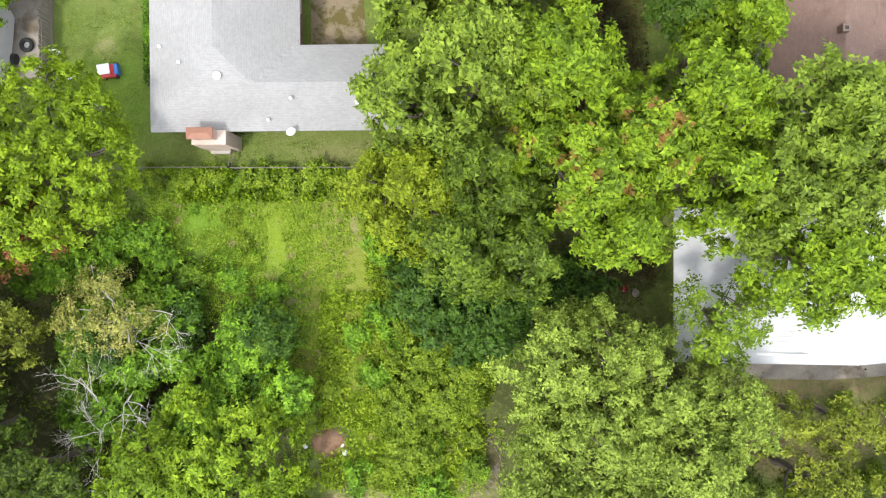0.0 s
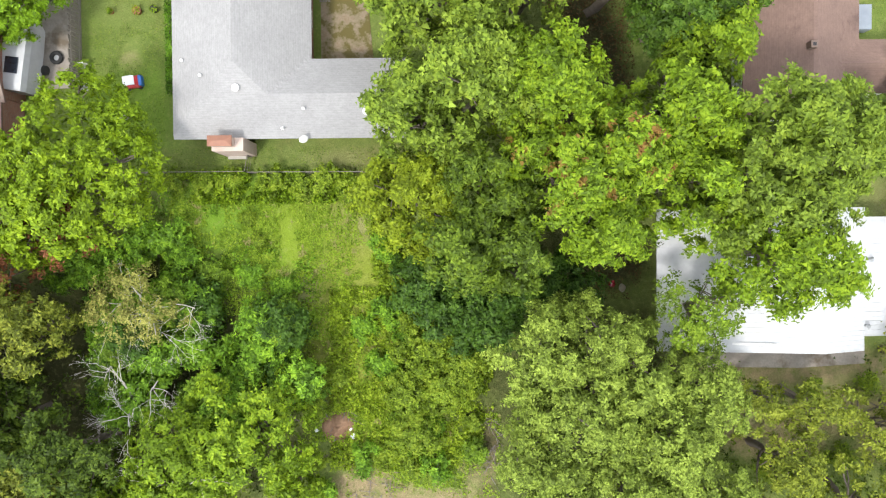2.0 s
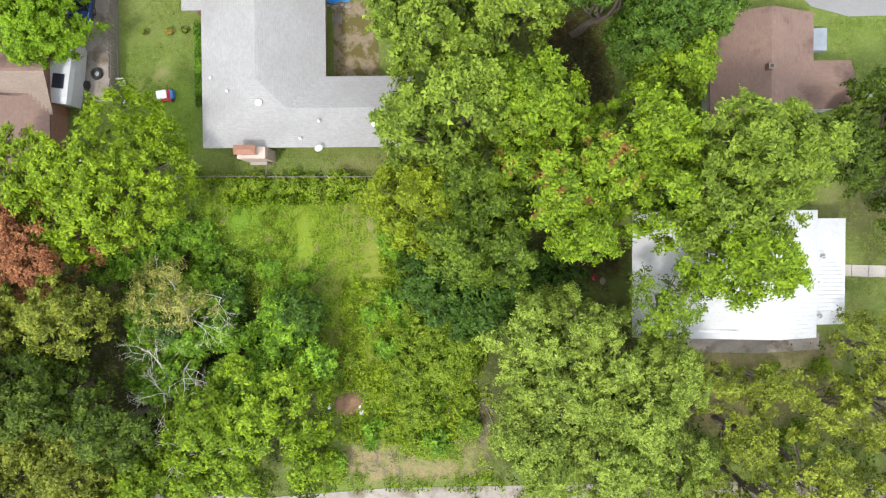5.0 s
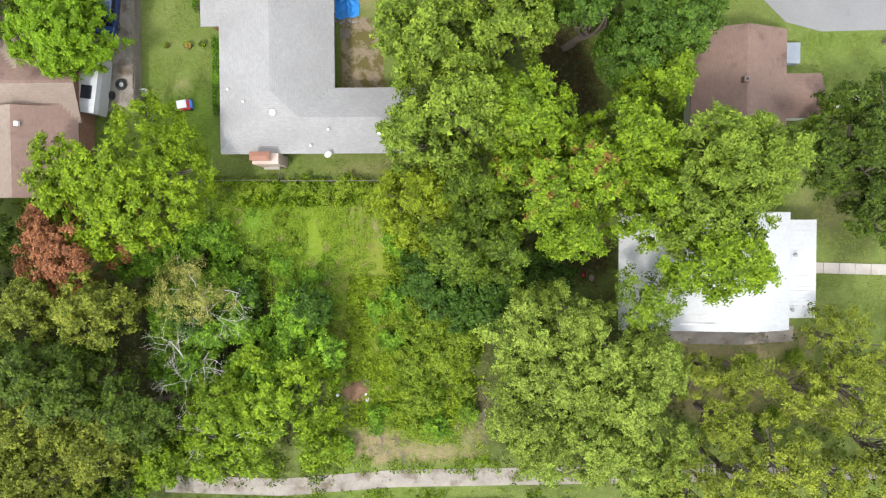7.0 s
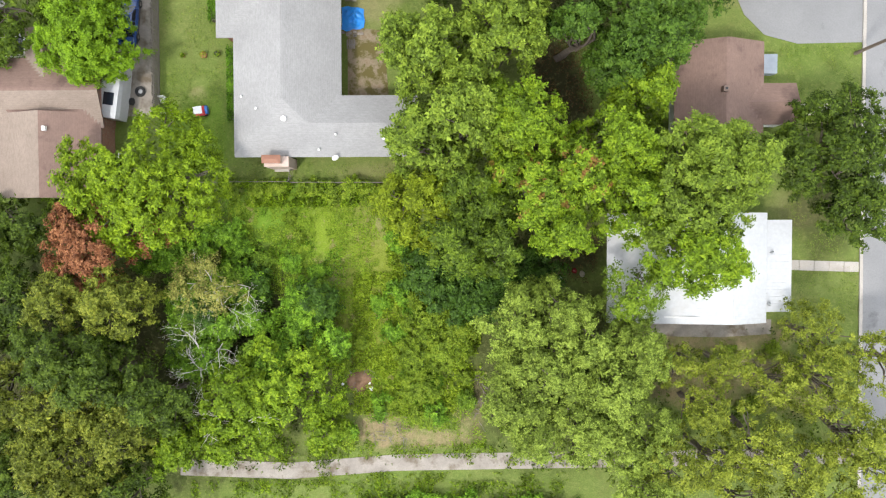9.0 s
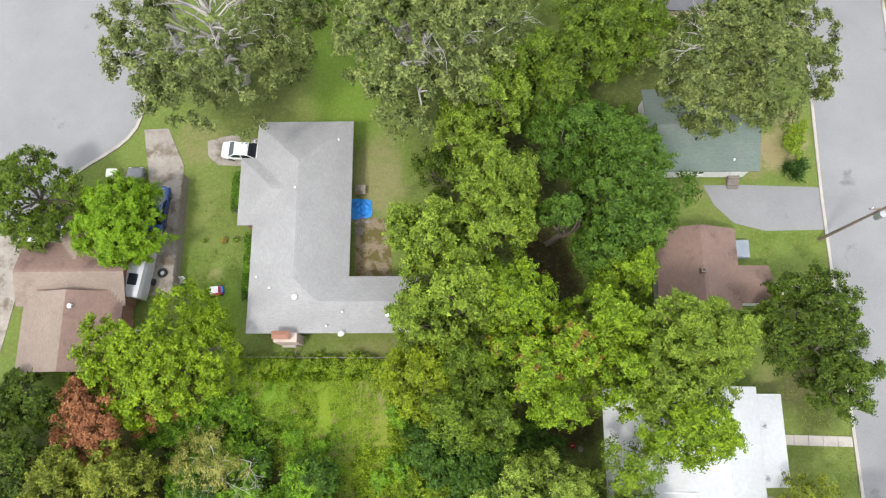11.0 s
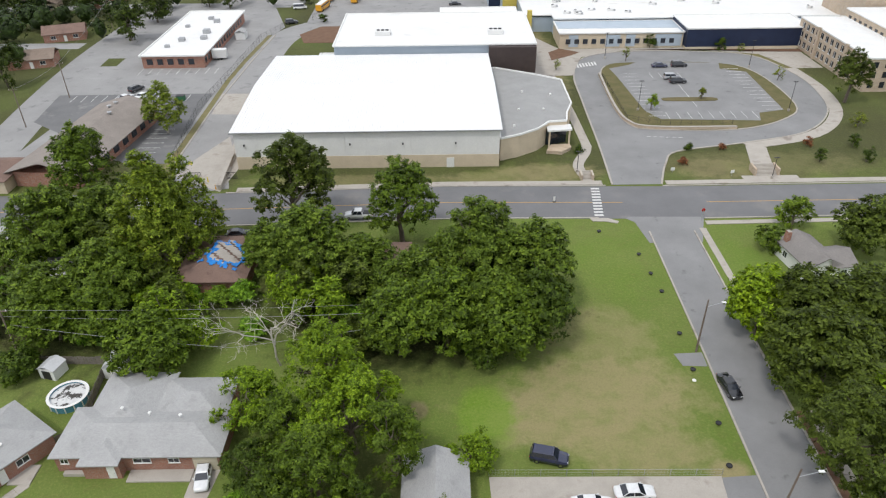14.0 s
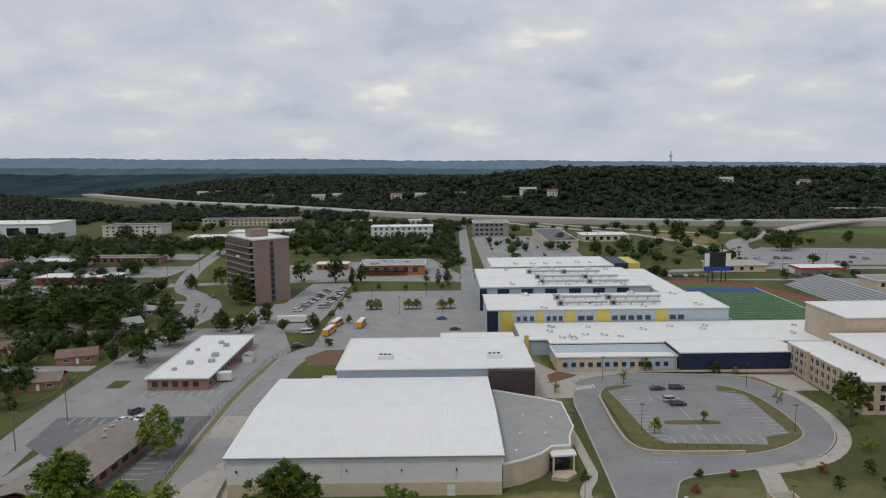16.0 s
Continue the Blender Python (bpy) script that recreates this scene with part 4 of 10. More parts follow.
def crown_mesh(s, R, H, seed, leaf_scale=1.0, bush=False, hollow=0.0):
    rng = np.random.default_rng(seed)
    c, d, rc = crown_clumps(s, R, H, rng, bush)
    if hollow:
        keep = (np.hypot(c[:, 0], c[:, 1]) > hollow * R) | (c[:, 2] < H * 0.55)
        c, d = c[keep], d[keep]
    size = s["size"] * leaf_scale * 0.68
    twigs = 7
    m = int(max(3, 2.7 * rc * rc * s["dense"] / (size * size * 0.27) / twigs))
    n = len(c)
    td = rng.normal(0, 1, (n, twigs, 3)) * (1, 1, 0.7) + d[:, None, :] * 0.9 + (0, 0, 0.2)
    td /= np.linalg.norm(td, axis=2, keepdims=True)
    side = np.cross(td, (0.0, 0.0, 1.0) + rng.normal(0, 0.25, (n, twigs, 3)))
    side /= np.linalg.norm(side, axis=2, keepdims=True) + 1e-9
    up = np.cross(side, td)
    up *= np.sign(up[..., 2:3] + 1e-9)
    rcs = rc * rng.uniform(0.4, 0.9, (n, 1, 1, 1)) * rng.uniform(0.8, 1.2, (n, twigs, 1, 1))
    step = np.linspace(0.12, 1.12, m).reshape(1, 1, m, 1) + rng.uniform(-0.08, 0.08, (n, twigs, m, 1))
    hand = np.where(np.arange(m) % 2, 1.0, -1.0).reshape(1, 1, m, 1)
    droop = -0.22 * step**2 * np.array([0, 0, 1.0])
    pos = c[:, None, None, :] + td[:, :, None, :] * step * rcs + droop * rcs + side[:, :, None, :] * hand * size * 0.42 + rng.normal(0, 0.07, (n, twigs, m, 3)) * rc
    along = side[:, :, None, :] * hand * 0.8 + td[:, :, None, :] * 0.6 + rng.normal(0, 0.35, (n, twigs, m, 3))
    nrm = up[:, :, None, :] * 0.4 + td[:, :, None, :] * 0.6 + d[:, None, None, :] * 0.4 + np.array([0, 0, 0.2])
    nrm = np.broadcast_to(nrm, pos.shape)
    v = leaf_quads(pos.reshape(-1, 3), nrm.reshape(-1, 3), size, rng, 0.38, along.reshape(-1, 3), True)
    if s["core"] and s["dense"] > 0.7:  # oversized inner leaves, added to block light and darken the crown's gaps
        pick = np.repeat(np.arange(n), 8)
        inner = c[pick] - d[pick] * rc * rng.uniform(0.6, 1.5, (len(pick), 1)) + rng.normal(0, 0.4, (len(pick), 3)) * rc
        v = np.concatenate([v, leaf_quads(inner, d[pick] + (0, 0, 0.3), rc * 0.46, rng, 0.5, None, True)])
    v[:, 2] = np.maximum(v[:, 2], 0.03)
    me = raw_mesh("crown", v, np.arange(len(v)).reshape(-1, 3))
    me.materials.append(s["mat"])
    return me, c


def grow(paths, p, d, length, r, level, spread, rng, first=4, sag=0.07):
    """Bare branches that fork again and again."""
    q = p + d * length
    paths.append((bent(p, q, rng, 5, sag), np.linspace(r, r * 0.6, 5)))
    for _ in range(0 if level == 0 else first):
        nd = d + rng.normal(0, spread, 3)
        nd[2] = nd[2] * 0.75 + 0.12
        nd /= np.linalg.norm(nd)
        grow(paths, p + (q - p) * rng.uniform(0.55, 1.0), nd, length * rng.uniform(0.5, 0.8), r * 0.55, level - 1, spread, rng, 3, sag)


def trunk_mesh(s, R, H, c, seed, bush=False, thick=1.0, bare=0, away=False):
    rng = np.random.default_rng(seed + 7)
    paths = []
    if bare:  # pale leafless limbs in the open top of the crown
        for k in range(bare):
            a = 2 * math.pi * k / bare + rng.uniform(-0.3, 0.3)
            d = np.array([math.cos(a) * 0.9, math.sin(a) * 0.9, rng.uniform(0.4, 0.75)])
            grow(paths, np.array([0, 0, H * rng.uniform(0.48, 0.62)]), d / np.linalg.norm(d), R * rng.uniform(0.36, 0.5), 0.14 if bare > 6 else 0.09, 3, 0.55, rng, 4, 0.2)
    r0 = max(0.07, 0.024 * H + 0.012 * R) * thick
    if bush:
        for k in range(6):
            q = c[rng.integers(len(c))]
            paths.append((bent((rng.normal(0, R * 0.3), rng.normal(0, R * 0.3), -0.1), q, rng), np.linspace(0.05, 0.015, 5)))
    else:
        top = np.array([rng.normal(0, 0.04) * H, rng.normal(0, 0.04) * H, H * 0.42])
        paths.append((bent((0, 0, -0.15), top, rng, 6, 0.03), np.linspace(r0 * 1.25, r0 * 0.8, 6)))
        pick = rng.permutation(len(c))[: 6 if away else int(min(16, 6 + R))]
        for k in pick:
            line = bent(top - (0, 0, rng.uniform(0, 0.12) * H), c[k], rng, 6, 0.14)
            paths.append((line, np.linspace(r0 * 0.5, 0.03, 6)))
            for _ in range(0 if away else 2):
                near = c[np.argsort(((c - line[3]) ** 2).sum(1))[rng.integers(1, 12)]]
                paths.append((bent(line[3], near, rng, 4, 0.12), np.linspace(r0 * 0.22, 0.02, 4)))
    v, q = limb_tubes(paths)
    me = raw_mesh("trunk", v, q)
    me.materials.append(s["bark"])
    return me


TREE_SEED = [100]


def tree(kind, x, y, R, H, leaf_scale=None, hollow=0.0, thick=1.0, label="", group="", bare=0):
    s = SPECIES[kind]
    TREE_SEED[0] += 1
    bush = kind in BUSHES
    far = math.hypot(x, y)
    leaf_scale = leaf_scale or (1.0 if far < 50 else 1.5 if far < 75 else 2.4 if kind != "vine" else 3.4)
    if far > 42 and not bush:  # seen from the side: leaves down to the lower limbs
        s = dict(s, low=min(s["low"], -0.7))
    if far > 75 and not bush:
        s = dict(s, lump=0.12, dense=s["dense"] * 1.2, fill=1.35 if R > 4.5 else 1.1)
    name = "shrub" if bush else "tree"
    t = thing(name, label or LABELS[kind], name, x, y, 0, 0, group)
    me, c = crown_mesh(s, R, H, TREE_SEED[0], leaf_scale, bush, hollow)
    ob = new("crown", me)
    ob.parent = t
    ob = new("stem" if bush else "trunk", trunk_mesh(s, R, H, c, TREE_SEED[0], bush, thick, bare, leaf_scale > 1.5))
    ob.parent = t
    return t


# west of the meadow
tree("elm", -25.2, 3.6, 6.9, 10.0)
tree("redbud", -29.0, -1.2, 4.9, 8.6)
tree("olive", -32.4, -5.9, 3.1, 9.3)
tree("olive", -27.8, -6.0, 3.5, 9.3)
tree("pale", -20.7, -4.9, 3.5, 6.0)
tree("bright", -13.5, -13.2, 4.4, 8.0)
tree("bright", -18.2, -14.3, 3.1, 8.0)
tree("dark", -32.5, -10.1, 3.7, 9.5)
tree("dark", -29.1, -12.3, 3.5, 9.5)
tree("dark", -24.2, -14.3, 3.1, 9.5)
tree("olive", -32.7, -14.8, 3.7, 9.0)
tree("olive", -27.8, -16.7, 3.5, 9.0)
tree("olive", -33.7, -19.0, 3.5, 9.0)
tree("bright", -23.8, -19.6, 3.0, 5.0)
tree("bright", -16.4, -17.9, 2.5, 5.0)
tree("bright", -11.0, -17.4, 2.1, 5.0)
tree("bright", -20.1, -18.2, 2.3, 5.0)
rv = random.Random(23)
for k in range(40):  # the vine-grown thicket, mound beside mound
    a, q = rv.uniform(0, 2 * math.pi), math.sqrt(rv.random())
    x, y = -17.6 + 8.0 * q * math.cos(a), -9.0 + 4.6 * q * math.sin(a)
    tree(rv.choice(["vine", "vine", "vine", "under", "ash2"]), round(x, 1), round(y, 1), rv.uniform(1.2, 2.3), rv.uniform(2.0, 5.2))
for x, y, R, H in ((-20.6, -0.2, 2.0, 1.8), (-22.2, -2.0, 2.4, 2.6), (-19.4, -2.3, 1.5, 1.6), (-24.6, -3.0, 2.2, 3.0), (-26.5, -1.8, 2.2, 3.2)):
    tree("vine", x, y, R, H)
for kind, x, y, R, H in (("dark", -37.6, -6.5, 4.2, 9.0), ("olive", -38.6, -13.0, 4.4, 9.0), ("dark", -37.4, -20.6, 4.4, 9.5), ("olive", -31.2, -22.6, 3.6, 9.0), ("dark", -27.4, -22.4, 3.4, 8.0),
                         ("dark", -36.8, 0.6, 3.4, 6.0), ("ash2", -33.5, 1.6, 2.4, 3.2), ("dark", -41.5, -2.0, 4.0, 8.0), ("thin", 34.0, -19.5, 3.2, 10.0), ("thin", 23.6, -22.6, 3.0, 9.5), ("willow", 15.6, -22.0, 3.2, 10.0), ("thin", 30.4, -23.4, 3.2, 10.0)):
    tree(kind, x, y, R, H)
# the big group east of the meadow
tree("hick", -1.7, 13.1, 3.6, 14.0)
tree("hick", 3.6, 14.0, 3.6, 14.0)
tree("hick", -4.1, 13.9, 2.0, 14.0)
tree("hick", 0.7, 8.1, 4.8, 14.0)
tree("hick", -2.9, 6.7, 2.7, 14.0)
tree("bright", 5.1, 7.8, 3.6, 14.5)
tree("red_tinged", 6.4, 3.0, 3.8, 14.5)
tree("red_tinged", 9.2, 4.2, 3.0, 14.5)
tree("yellow", -2.4, 1.7, 3.6, 11.0)
tree("ash", 2.0, 2.3, 3.3, 12.0)
tree("ash", 0.5, -1.2, 3.0, 12.0)
tree("ash", 4.0, -1.4, 2.6, 12.0)
tree("bright", 12.8, 6.2, 3.6, 14.0)
tree("bright", 13.6, 2.6, 3.6, 14.0)
tree("bright", 8.4, -0.4, 2.4, 14.0)
tree("hick", 18.0, 3.4, 5.7, 15.0)
tree("hick", 21.1, 4.7, 3.4, 15.0)
tree("bright", 18.6, -1.8, 4.0, 14.0)
tree("sparse", 14.9, -5.0, 3.0, 9.5)
tree("teal", 13.4, 13.0, 2.9, 13.0)
tree("teal", 9.3, 15.1, 2.0, 13.0)
tree("teal", 15.8, 14.0, 2.4, 13.0)
tree("bright", 14.8, 10.4, 2.9, 12.0)
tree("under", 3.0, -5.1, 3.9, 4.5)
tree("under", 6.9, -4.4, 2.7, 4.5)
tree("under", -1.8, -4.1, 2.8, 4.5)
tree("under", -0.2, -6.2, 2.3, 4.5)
tree("scrub", -2.1, -8.0, 2.6, 2.4)
tree("scrub", -0.7, -11.1, 2.6, 2.4)
tree("scrub", -2.8, -13.9, 2.0, 2.4)
tree("scrub", -3.5, -11.1, 1.9, 2.4)
tree("scrub", 0.7, -8.7, 1.9, 2.4)
# south east
tree("willow", 5.1, -7.6, 3.6, 11.0)
tree("willow", 8.7, -6.6, 2.7, 11.0)
tree("willow", 7.4, -11.2, 4.7, 11.0)
tree("willow", 11.0, -9.1, 3.4, 11.0)
tree("willow", 12.5, -12.7, 3.8, 11.0)
tree("willow", 14.8, -9.9, 2.7, 11.0)
tree("willow", 4.9, -14.0, 2.8, 11.0)
tree("willow", 10.4, -15.9, 3.4, 11.0)
tree("willow", 14.6, -16.6, 3.4, 11.0)
tree("willow", 6.6, -16.8, 2.3, 11.0)
tree("thin", 29.7, -8.6, 2.6, 9.0)
tree("thin", 22.6, -11.2, 2.2, 8.0)
tree("thin", 18.6, -11.4, 2.0, 8.0)
tree("thin", 35.4, -11.2, 2.6, 9.0)
tree("thin", 26.2, -12.8, 2.4, 8.0)
tree("thin", 20.4, -15.0, 2.3, 8.5)
for x, y, r, h in ((24.6, -11.4, 1.0, 1.2), (28.4, -11.0, 0.9, 1.0), (22.0, -16.8, 1.3, 1.4), (30.6, -13.2, 1.1, 1.6), (18.0, -12.6, 0.9, 1.0), (33.0, -12.4, 1.2, 1.4), (26.6, -16.2, 1.1, 1.2)):
    tree("scrub", x, y, r, h)
tree("thin", 29.8, -12.3, 3.4, 10.0)
tree("thin", 31.8, -16.2, 3.4, 10.0)
tree("thin", 25.0, -17.1, 3.0, 10.0)
tree("thin", 20.9, -18.8, 2.8, 10.0)
tree("thin", 27.8, -19.2, 3.0, 10.0)
tree("thin", 17.5, -19.3, 2.8, 10.0)
tree("dark", 31.2, 6.4, 5.3, 9.5)
tree("dark", 33.2, 1.6, 3.4, 8.5)
# front yards
tree("ash", -38.9, 18.5, 5.3, 9.5)
tree("round", -30.5, 16.4, 4.7, 7.5)
tree("oakbare", -21.6, 32.7, 10.4, 17.0, hollow=0.3, thick=1.3, bare=9)
tree("oak", -2.1, 33.2, 10.2, 18.2, bare=5)
tree("oak", 25.3, 30.9, 8.6, 16.0, bare=2)
# extra crown added inside the oak above to fill it out
tree("oak", 24.2, 30.0, 5.6, 14.6)
tree("ash", 13.2, 31.6, 5.9, 14.0)
tree("ash", 7.1, 28.7, 3.9, 14.0)
tree("ash", 16.3, 32.8, 3.8, 14.0)
tree("hick", 3.7, 18.2, 4.3, 14.0)
tree("teal", 15.1, 17.9, 5.4, 14.0)
tree("teal", 13.0, 13.1, 2.6, 9.0)
tree("dark", -1.3, 21.3, 2.1, 6.5)
tree("hick", 3.9, 25.4, 3.9, 13.0)
tree("hick", 0.6, 23.6, 2.9, 11.0)
tree("teal", 10.6, 22.9, 3.9, 13.0)
tree("teal", 14.2, 21.4, 4.2, 13.0)
tree("ash", 9.5, 27.2, 3.4, 13.0)
# behind the cul-de-sac
tree("dark", -17.6, 45.2, 3.6, 9.0)
tree("dark", -20.2, 49.6, 3.4, 8.0)
tree("dark", -10.0, 48.0, 3.2, 9.0)
tree("ash", -20.6, 60.0, 4.0, 9.0)
tree("vine", -24.0, 50.5, 2.6, 3.0)
tree("vine", -13.2, 43.4, 2.4, 3.4)
tree("vine", -16.0, 40.2, 2.2, 3.2)
tree("bright", -15.6, 66.5, 5.6, 15.0, 1.3)
tree("bright", -11.7, 59.9, 6.8, 12.5, 1.3)
tree("ash", -14.9, 51.0, 5.1, 12.5)
tree("ash", -6.8, 55.6, 4.0, 12.5)
tree("bright", -25.9, 64.7, 4.9, 8.5)
tree("dark", -23.6, 55.0, 3.4, 6.0)
tree("bright", 2.6, 57.7, 3.0, 4.5)
tree("ash", -7.0, 78.2, 5.8, 12.0)
tree("ash", -0.0, 79.9, 7.0, 12.0)
tree("ash", 8.5, 79.1, 7.0, 12.0)
tree("dark", 13.3, 80.2, 5.9, 12.0)
tree("dark", 5.8, 76.3, 3.3, 4.5)
tree("ash", -42.3, 76.1, 6.6, 9.0)
tree("ash", -59.5, 82.7, 6.1, 9.0)
tree("ash", -52.1, 82.5, 4.9, 9.0)
tree("dark", -61.5, 74.7, 3.2, 4.0)
tree("oakdark", 50.3, 69.3, 7.9, 13.0)
tree("oakdark", 47.0, 55.6, 6.9, 13.0)
tree("oakdark", 46.9, 46.3, 4.3, 13.0)
tree("oakdark", 58.2, 77.1, 6.1, 13.0)
tree("elm", 46.6, 81.4, 4.9, 9.0)
# along the main road
tree("oakdark", -27.8, 113.6, 7.9, 19.0, 1.8)
tree("ash", -8.0, 109.4, 6.4, 16.0, 1.8)
tree("road", -22.2, 95.4, 7.0, 15.5)
tree("road", -13.6, 93.9, 6.4, 10.0)
tree("road", -4.7, 86.8, 6.7, 11.0)
tree("road", 5.4, 92.4, 7.6, 17.0)
tree("road", 13.6, 88.5, 6.4, 16.0)
tree("road", 5.7, 81.7, 6.5, 12.0)
tree("pine", -49.0, 101.0, 8.4, 22.0, 1.7)
tree("pine", -45.0, 106.4, 5.6, 19.0, 1.7)
tree("pine", -52.6, 97.0, 4.6, 15.0)
tree("ash", -70.3, 123.2, 7.0, 17.5)
tree("road", -67.6, 101.5, 7.6, 16.0)
tree("road", -54.5, 90.0, 7.0, 12.0)
tree("road", -61.8, 85.2, 6.8, 11.0)
tree("road", -62.1, 109.4, 6.1, 12.0)
tree("bright", -24.0, 90.4, 4.9, 8.0)
tree("bright", -44.5, 87.4, 5.2, 6.0)
tree("bright", -38.3, 81.3, 4.2, 5.0)
tree("elm", 48.2, 83.7, 5.7, 10.0)
tree("oakdark", 52.6, 78.4, 7.1, 13.0)
tree("oakdark", 60.0, 79.5, 5.6, 13.0)
tree("hick", 65.4, 112.2, 3.4, 6.5)
tree("road", 58.7, 105.7, 2.9, 4.0)
tree("oakdark", 75.3, 104.4, 6.2, 10.0)
rw = random.Random(17)
for x0, x1, y0, y1, n in ((-30, 17, 77, 92, 12), (-28, 14, 90, 106, 14), (-74, -47, 82, 96, 12), (-84, -52, 98, 126, 18), (-46, -30, 80, 90, 4), (52, 70, 56, 90, 8)):
    for _ in range(n // 2):
        tree(rw.choice(["road", "oakdark", "ash", "bright", "dark"]), round(rw.uniform(x0, x1), 1), round(rw.uniform(y0, y1), 1), rw.uniform(2.6, 4.4), rw.uniform(5, 10))
    for _ in range(n // 2 + 1):
        tree("vine", round(rw.uniform(x0, x1), 1), round(rw.uniform(y0, y1), 1), rw.uniform(2.0, 3.2), rw.uniform(2.2, 3.6))
for k, x, y, r, h in (("vine", -41.5, 91.0, 2.8, 3.2), ("ash2", -37.0, 90.4, 2.6, 3.0), ("vine", -45.4, 91.6, 2.4, 3.4), ("vine", -33.0, 91.6, 2.6, 3.6), ("ash2", -49.0, 90.6, 2.8, 3.6)):
    tree(k, x, y, r, h, 2.0)
tree("road", -29.6, 97.4, 4.8, 11.0)
# school and the streets beyond
tree("lot", -68.6, 161.4, 5.0, 12.0)
tree("oakdark", 106.6, 176.0, 4.8, 13.5, 1.6)

# trees of the town share four crowns
FAR_KINDS = []
for k in range(4):
    R0, H0 = (4.5, 9.0) if k < 3 else (1.6, 8.0)
    t = tree("far", -400 - 20 * k, -120, R0, H0, 1.4)
    FAR_KINDS.append((t, R0, H0))
FAR_USED = set()


def far_tree(x, y, R, H, k=None):
    k = (int(abs(x * 7 + y * 3)) % 3 if R > 2.4 else 3) if k is None else k
    base, R0, H0 = FAR_KINDS[k]
    m = pose(x, y, hill_z(x, y) if y > 650 else 0, 0, 0, (x * 37 + y * 11) % 360)
    if k in FAR_USED:
        base = copy_thing(base, m)
    FAR_USED.add(k)
    base.matrix_basis = m @ Matrix.Diagonal((R / R0, R / R0, H / H0, 1))
    return base


far_tree(-107.6, 241.5, 6.5, 13.8)
far_tree(-106.2, 264.7, 5.9, 11.2)
far_tree(-140.6, 286.3, 5.6, 10.4)
far_tree(-155.1, 329.4, 6.5, 12.5)
far_tree(-166.7, 312.0, 6.5, 12.2)
far_tree(-186.1, 307.4, 6.5, 12.2)
far_tree(-182.5, 286.5, 6.3, 11.9)
far_tree(-198.8, 352.2, 6.5, 12.2)
far_tree(-126.0, 195.6, 5.3, 13.8)
far_tree(-100.5, 342.2, 6.2, 15.0)
far_tree(-132.2, 328.2, 4.2, 8.3)
far_tree(-93.0, 286.9, 3.8, 9.0)
far_tree(-83.7, 283.5, 3.3, 8.0)
far_tree(-77.4, 301.7, 3.9, 9.0)
far_tree(-55.0, 290.0, 3.0, 6.5)
far_tree(-129.1, 401.9, 4.2, 10.0)
far_tree(-82.6, 406.3, 5.6, 12.5)
far_tree(-62.4, 404.9, 6.1, 13.8)
far_tree(-144.7, 397.4, 3.2, 6.7)
far_tree(-388.5, 725.5, 6.5, 12.2)
far_tree(110.1, 492.7, 4.3, 12.5)
far_tree(131.8, 490.9, 4.7, 13.8)
far_tree(142.8, 489.9, 4.4, 12.5)
far_tree(123.7, 397.6, 4.1, 9.0)
far_tree(-8.7, 388.2, 1.9, 8.0)
far_tree(-2.3, 386.0, 1.9, 9.0)
far_tree(3.1, 385.7, 1.9, 9.0)
far_tree(-46.8, 400.0, 3.0, 11.2)
far_tree(-50.7, 391.1, 2.6, 10.0)
far_tree(-278.2, 610.9, 8.5, 16.5)
far_tree(-305.9, 500.0, 9.5, 17)
far_tree(-243.8, 473.1, 9.5, 17)
far_tree(-293.1, 514.4, 9.4, 17)
far_tree(-201.3, 498.3, 7.9, 15.4)
far_tree(-190.2, 539.4, 6.1, 12.0)
far_tree(-169.4, 528.9, 7.4, 14.4)
far_tree(-97.2, 542.0, 9.5, 17)
far_tree(-111.6, 533.0, 7.4, 14.4)
far_tree(-88.7, 614.7, 5.6, 11.0)
far_tree(-64.1, 547.7, 7.7, 15.0)
far_tree(-36.7, 517.0, 5.9, 11.5)
far_tree(-24.7, 515.9, 5.9, 11.5)
far_tree(-3.2, 514.0, 5.9, 11.5)
far_tree(-141.1, 387.0, 3.6, 7.1)
far_tree(-199.0, 441.0, 5.0, 9.8)
far_tree(-189.9, 347.2, 6.5, 12.6)
far_tree(-216.4, 356.5, 5.8, 11.3)
far_tree(-171.3, 338.8, 7.8, 15.3)
far_tree(-142.9, 301.0, 9.2, 17)
far_tree(-154.3, 298.5, 8.3, 16.1)
far_tree(-161.1, 290.4, 8.7, 17)
far_tree(-135.0, 275.5, 6.4, 12.5)
far_tree(-178.3, 296.6, 7.6, 14.8)
far_tree(-195.3, 306.3, 7.1, 13.8)
far_tree(-157.5, 274.2, 7.1, 13.8)
far_tree(-111.0, 281.9, 5.3, 10.2)
far_tree(192.6, 622.7, 4.2, 8.3)
far_tree(196.8, 579.6, 7.5, 14.7)
far_tree(223.8, 605.8, 2.8, 5.5)
far_tree(255.5, 518.5, 7.1, 13.8)
far_tree(266.9, 526.8, 7.4, 14.4)
far_tree(330.6, 560.8, 5.1, 10.0)
far_tree(249.1, 426.0, 2.9, 5.7)
far_tree(242.7, 449.2, 3.8, 7.3)
far_tree(199.7, 400.0, 2.8, 5.5)
far_tree(5.7, 615.6, 7.3, 14.3)
far_tree(2.3, 529.9, 6.4, 12.5)
far_tree(3.4, 402.8, 2.8, 5.5)
far_tree(23.1, 713.5, 5.3, 10.4)
far_tree(239.6, 398.3, 2.6, 5.1)

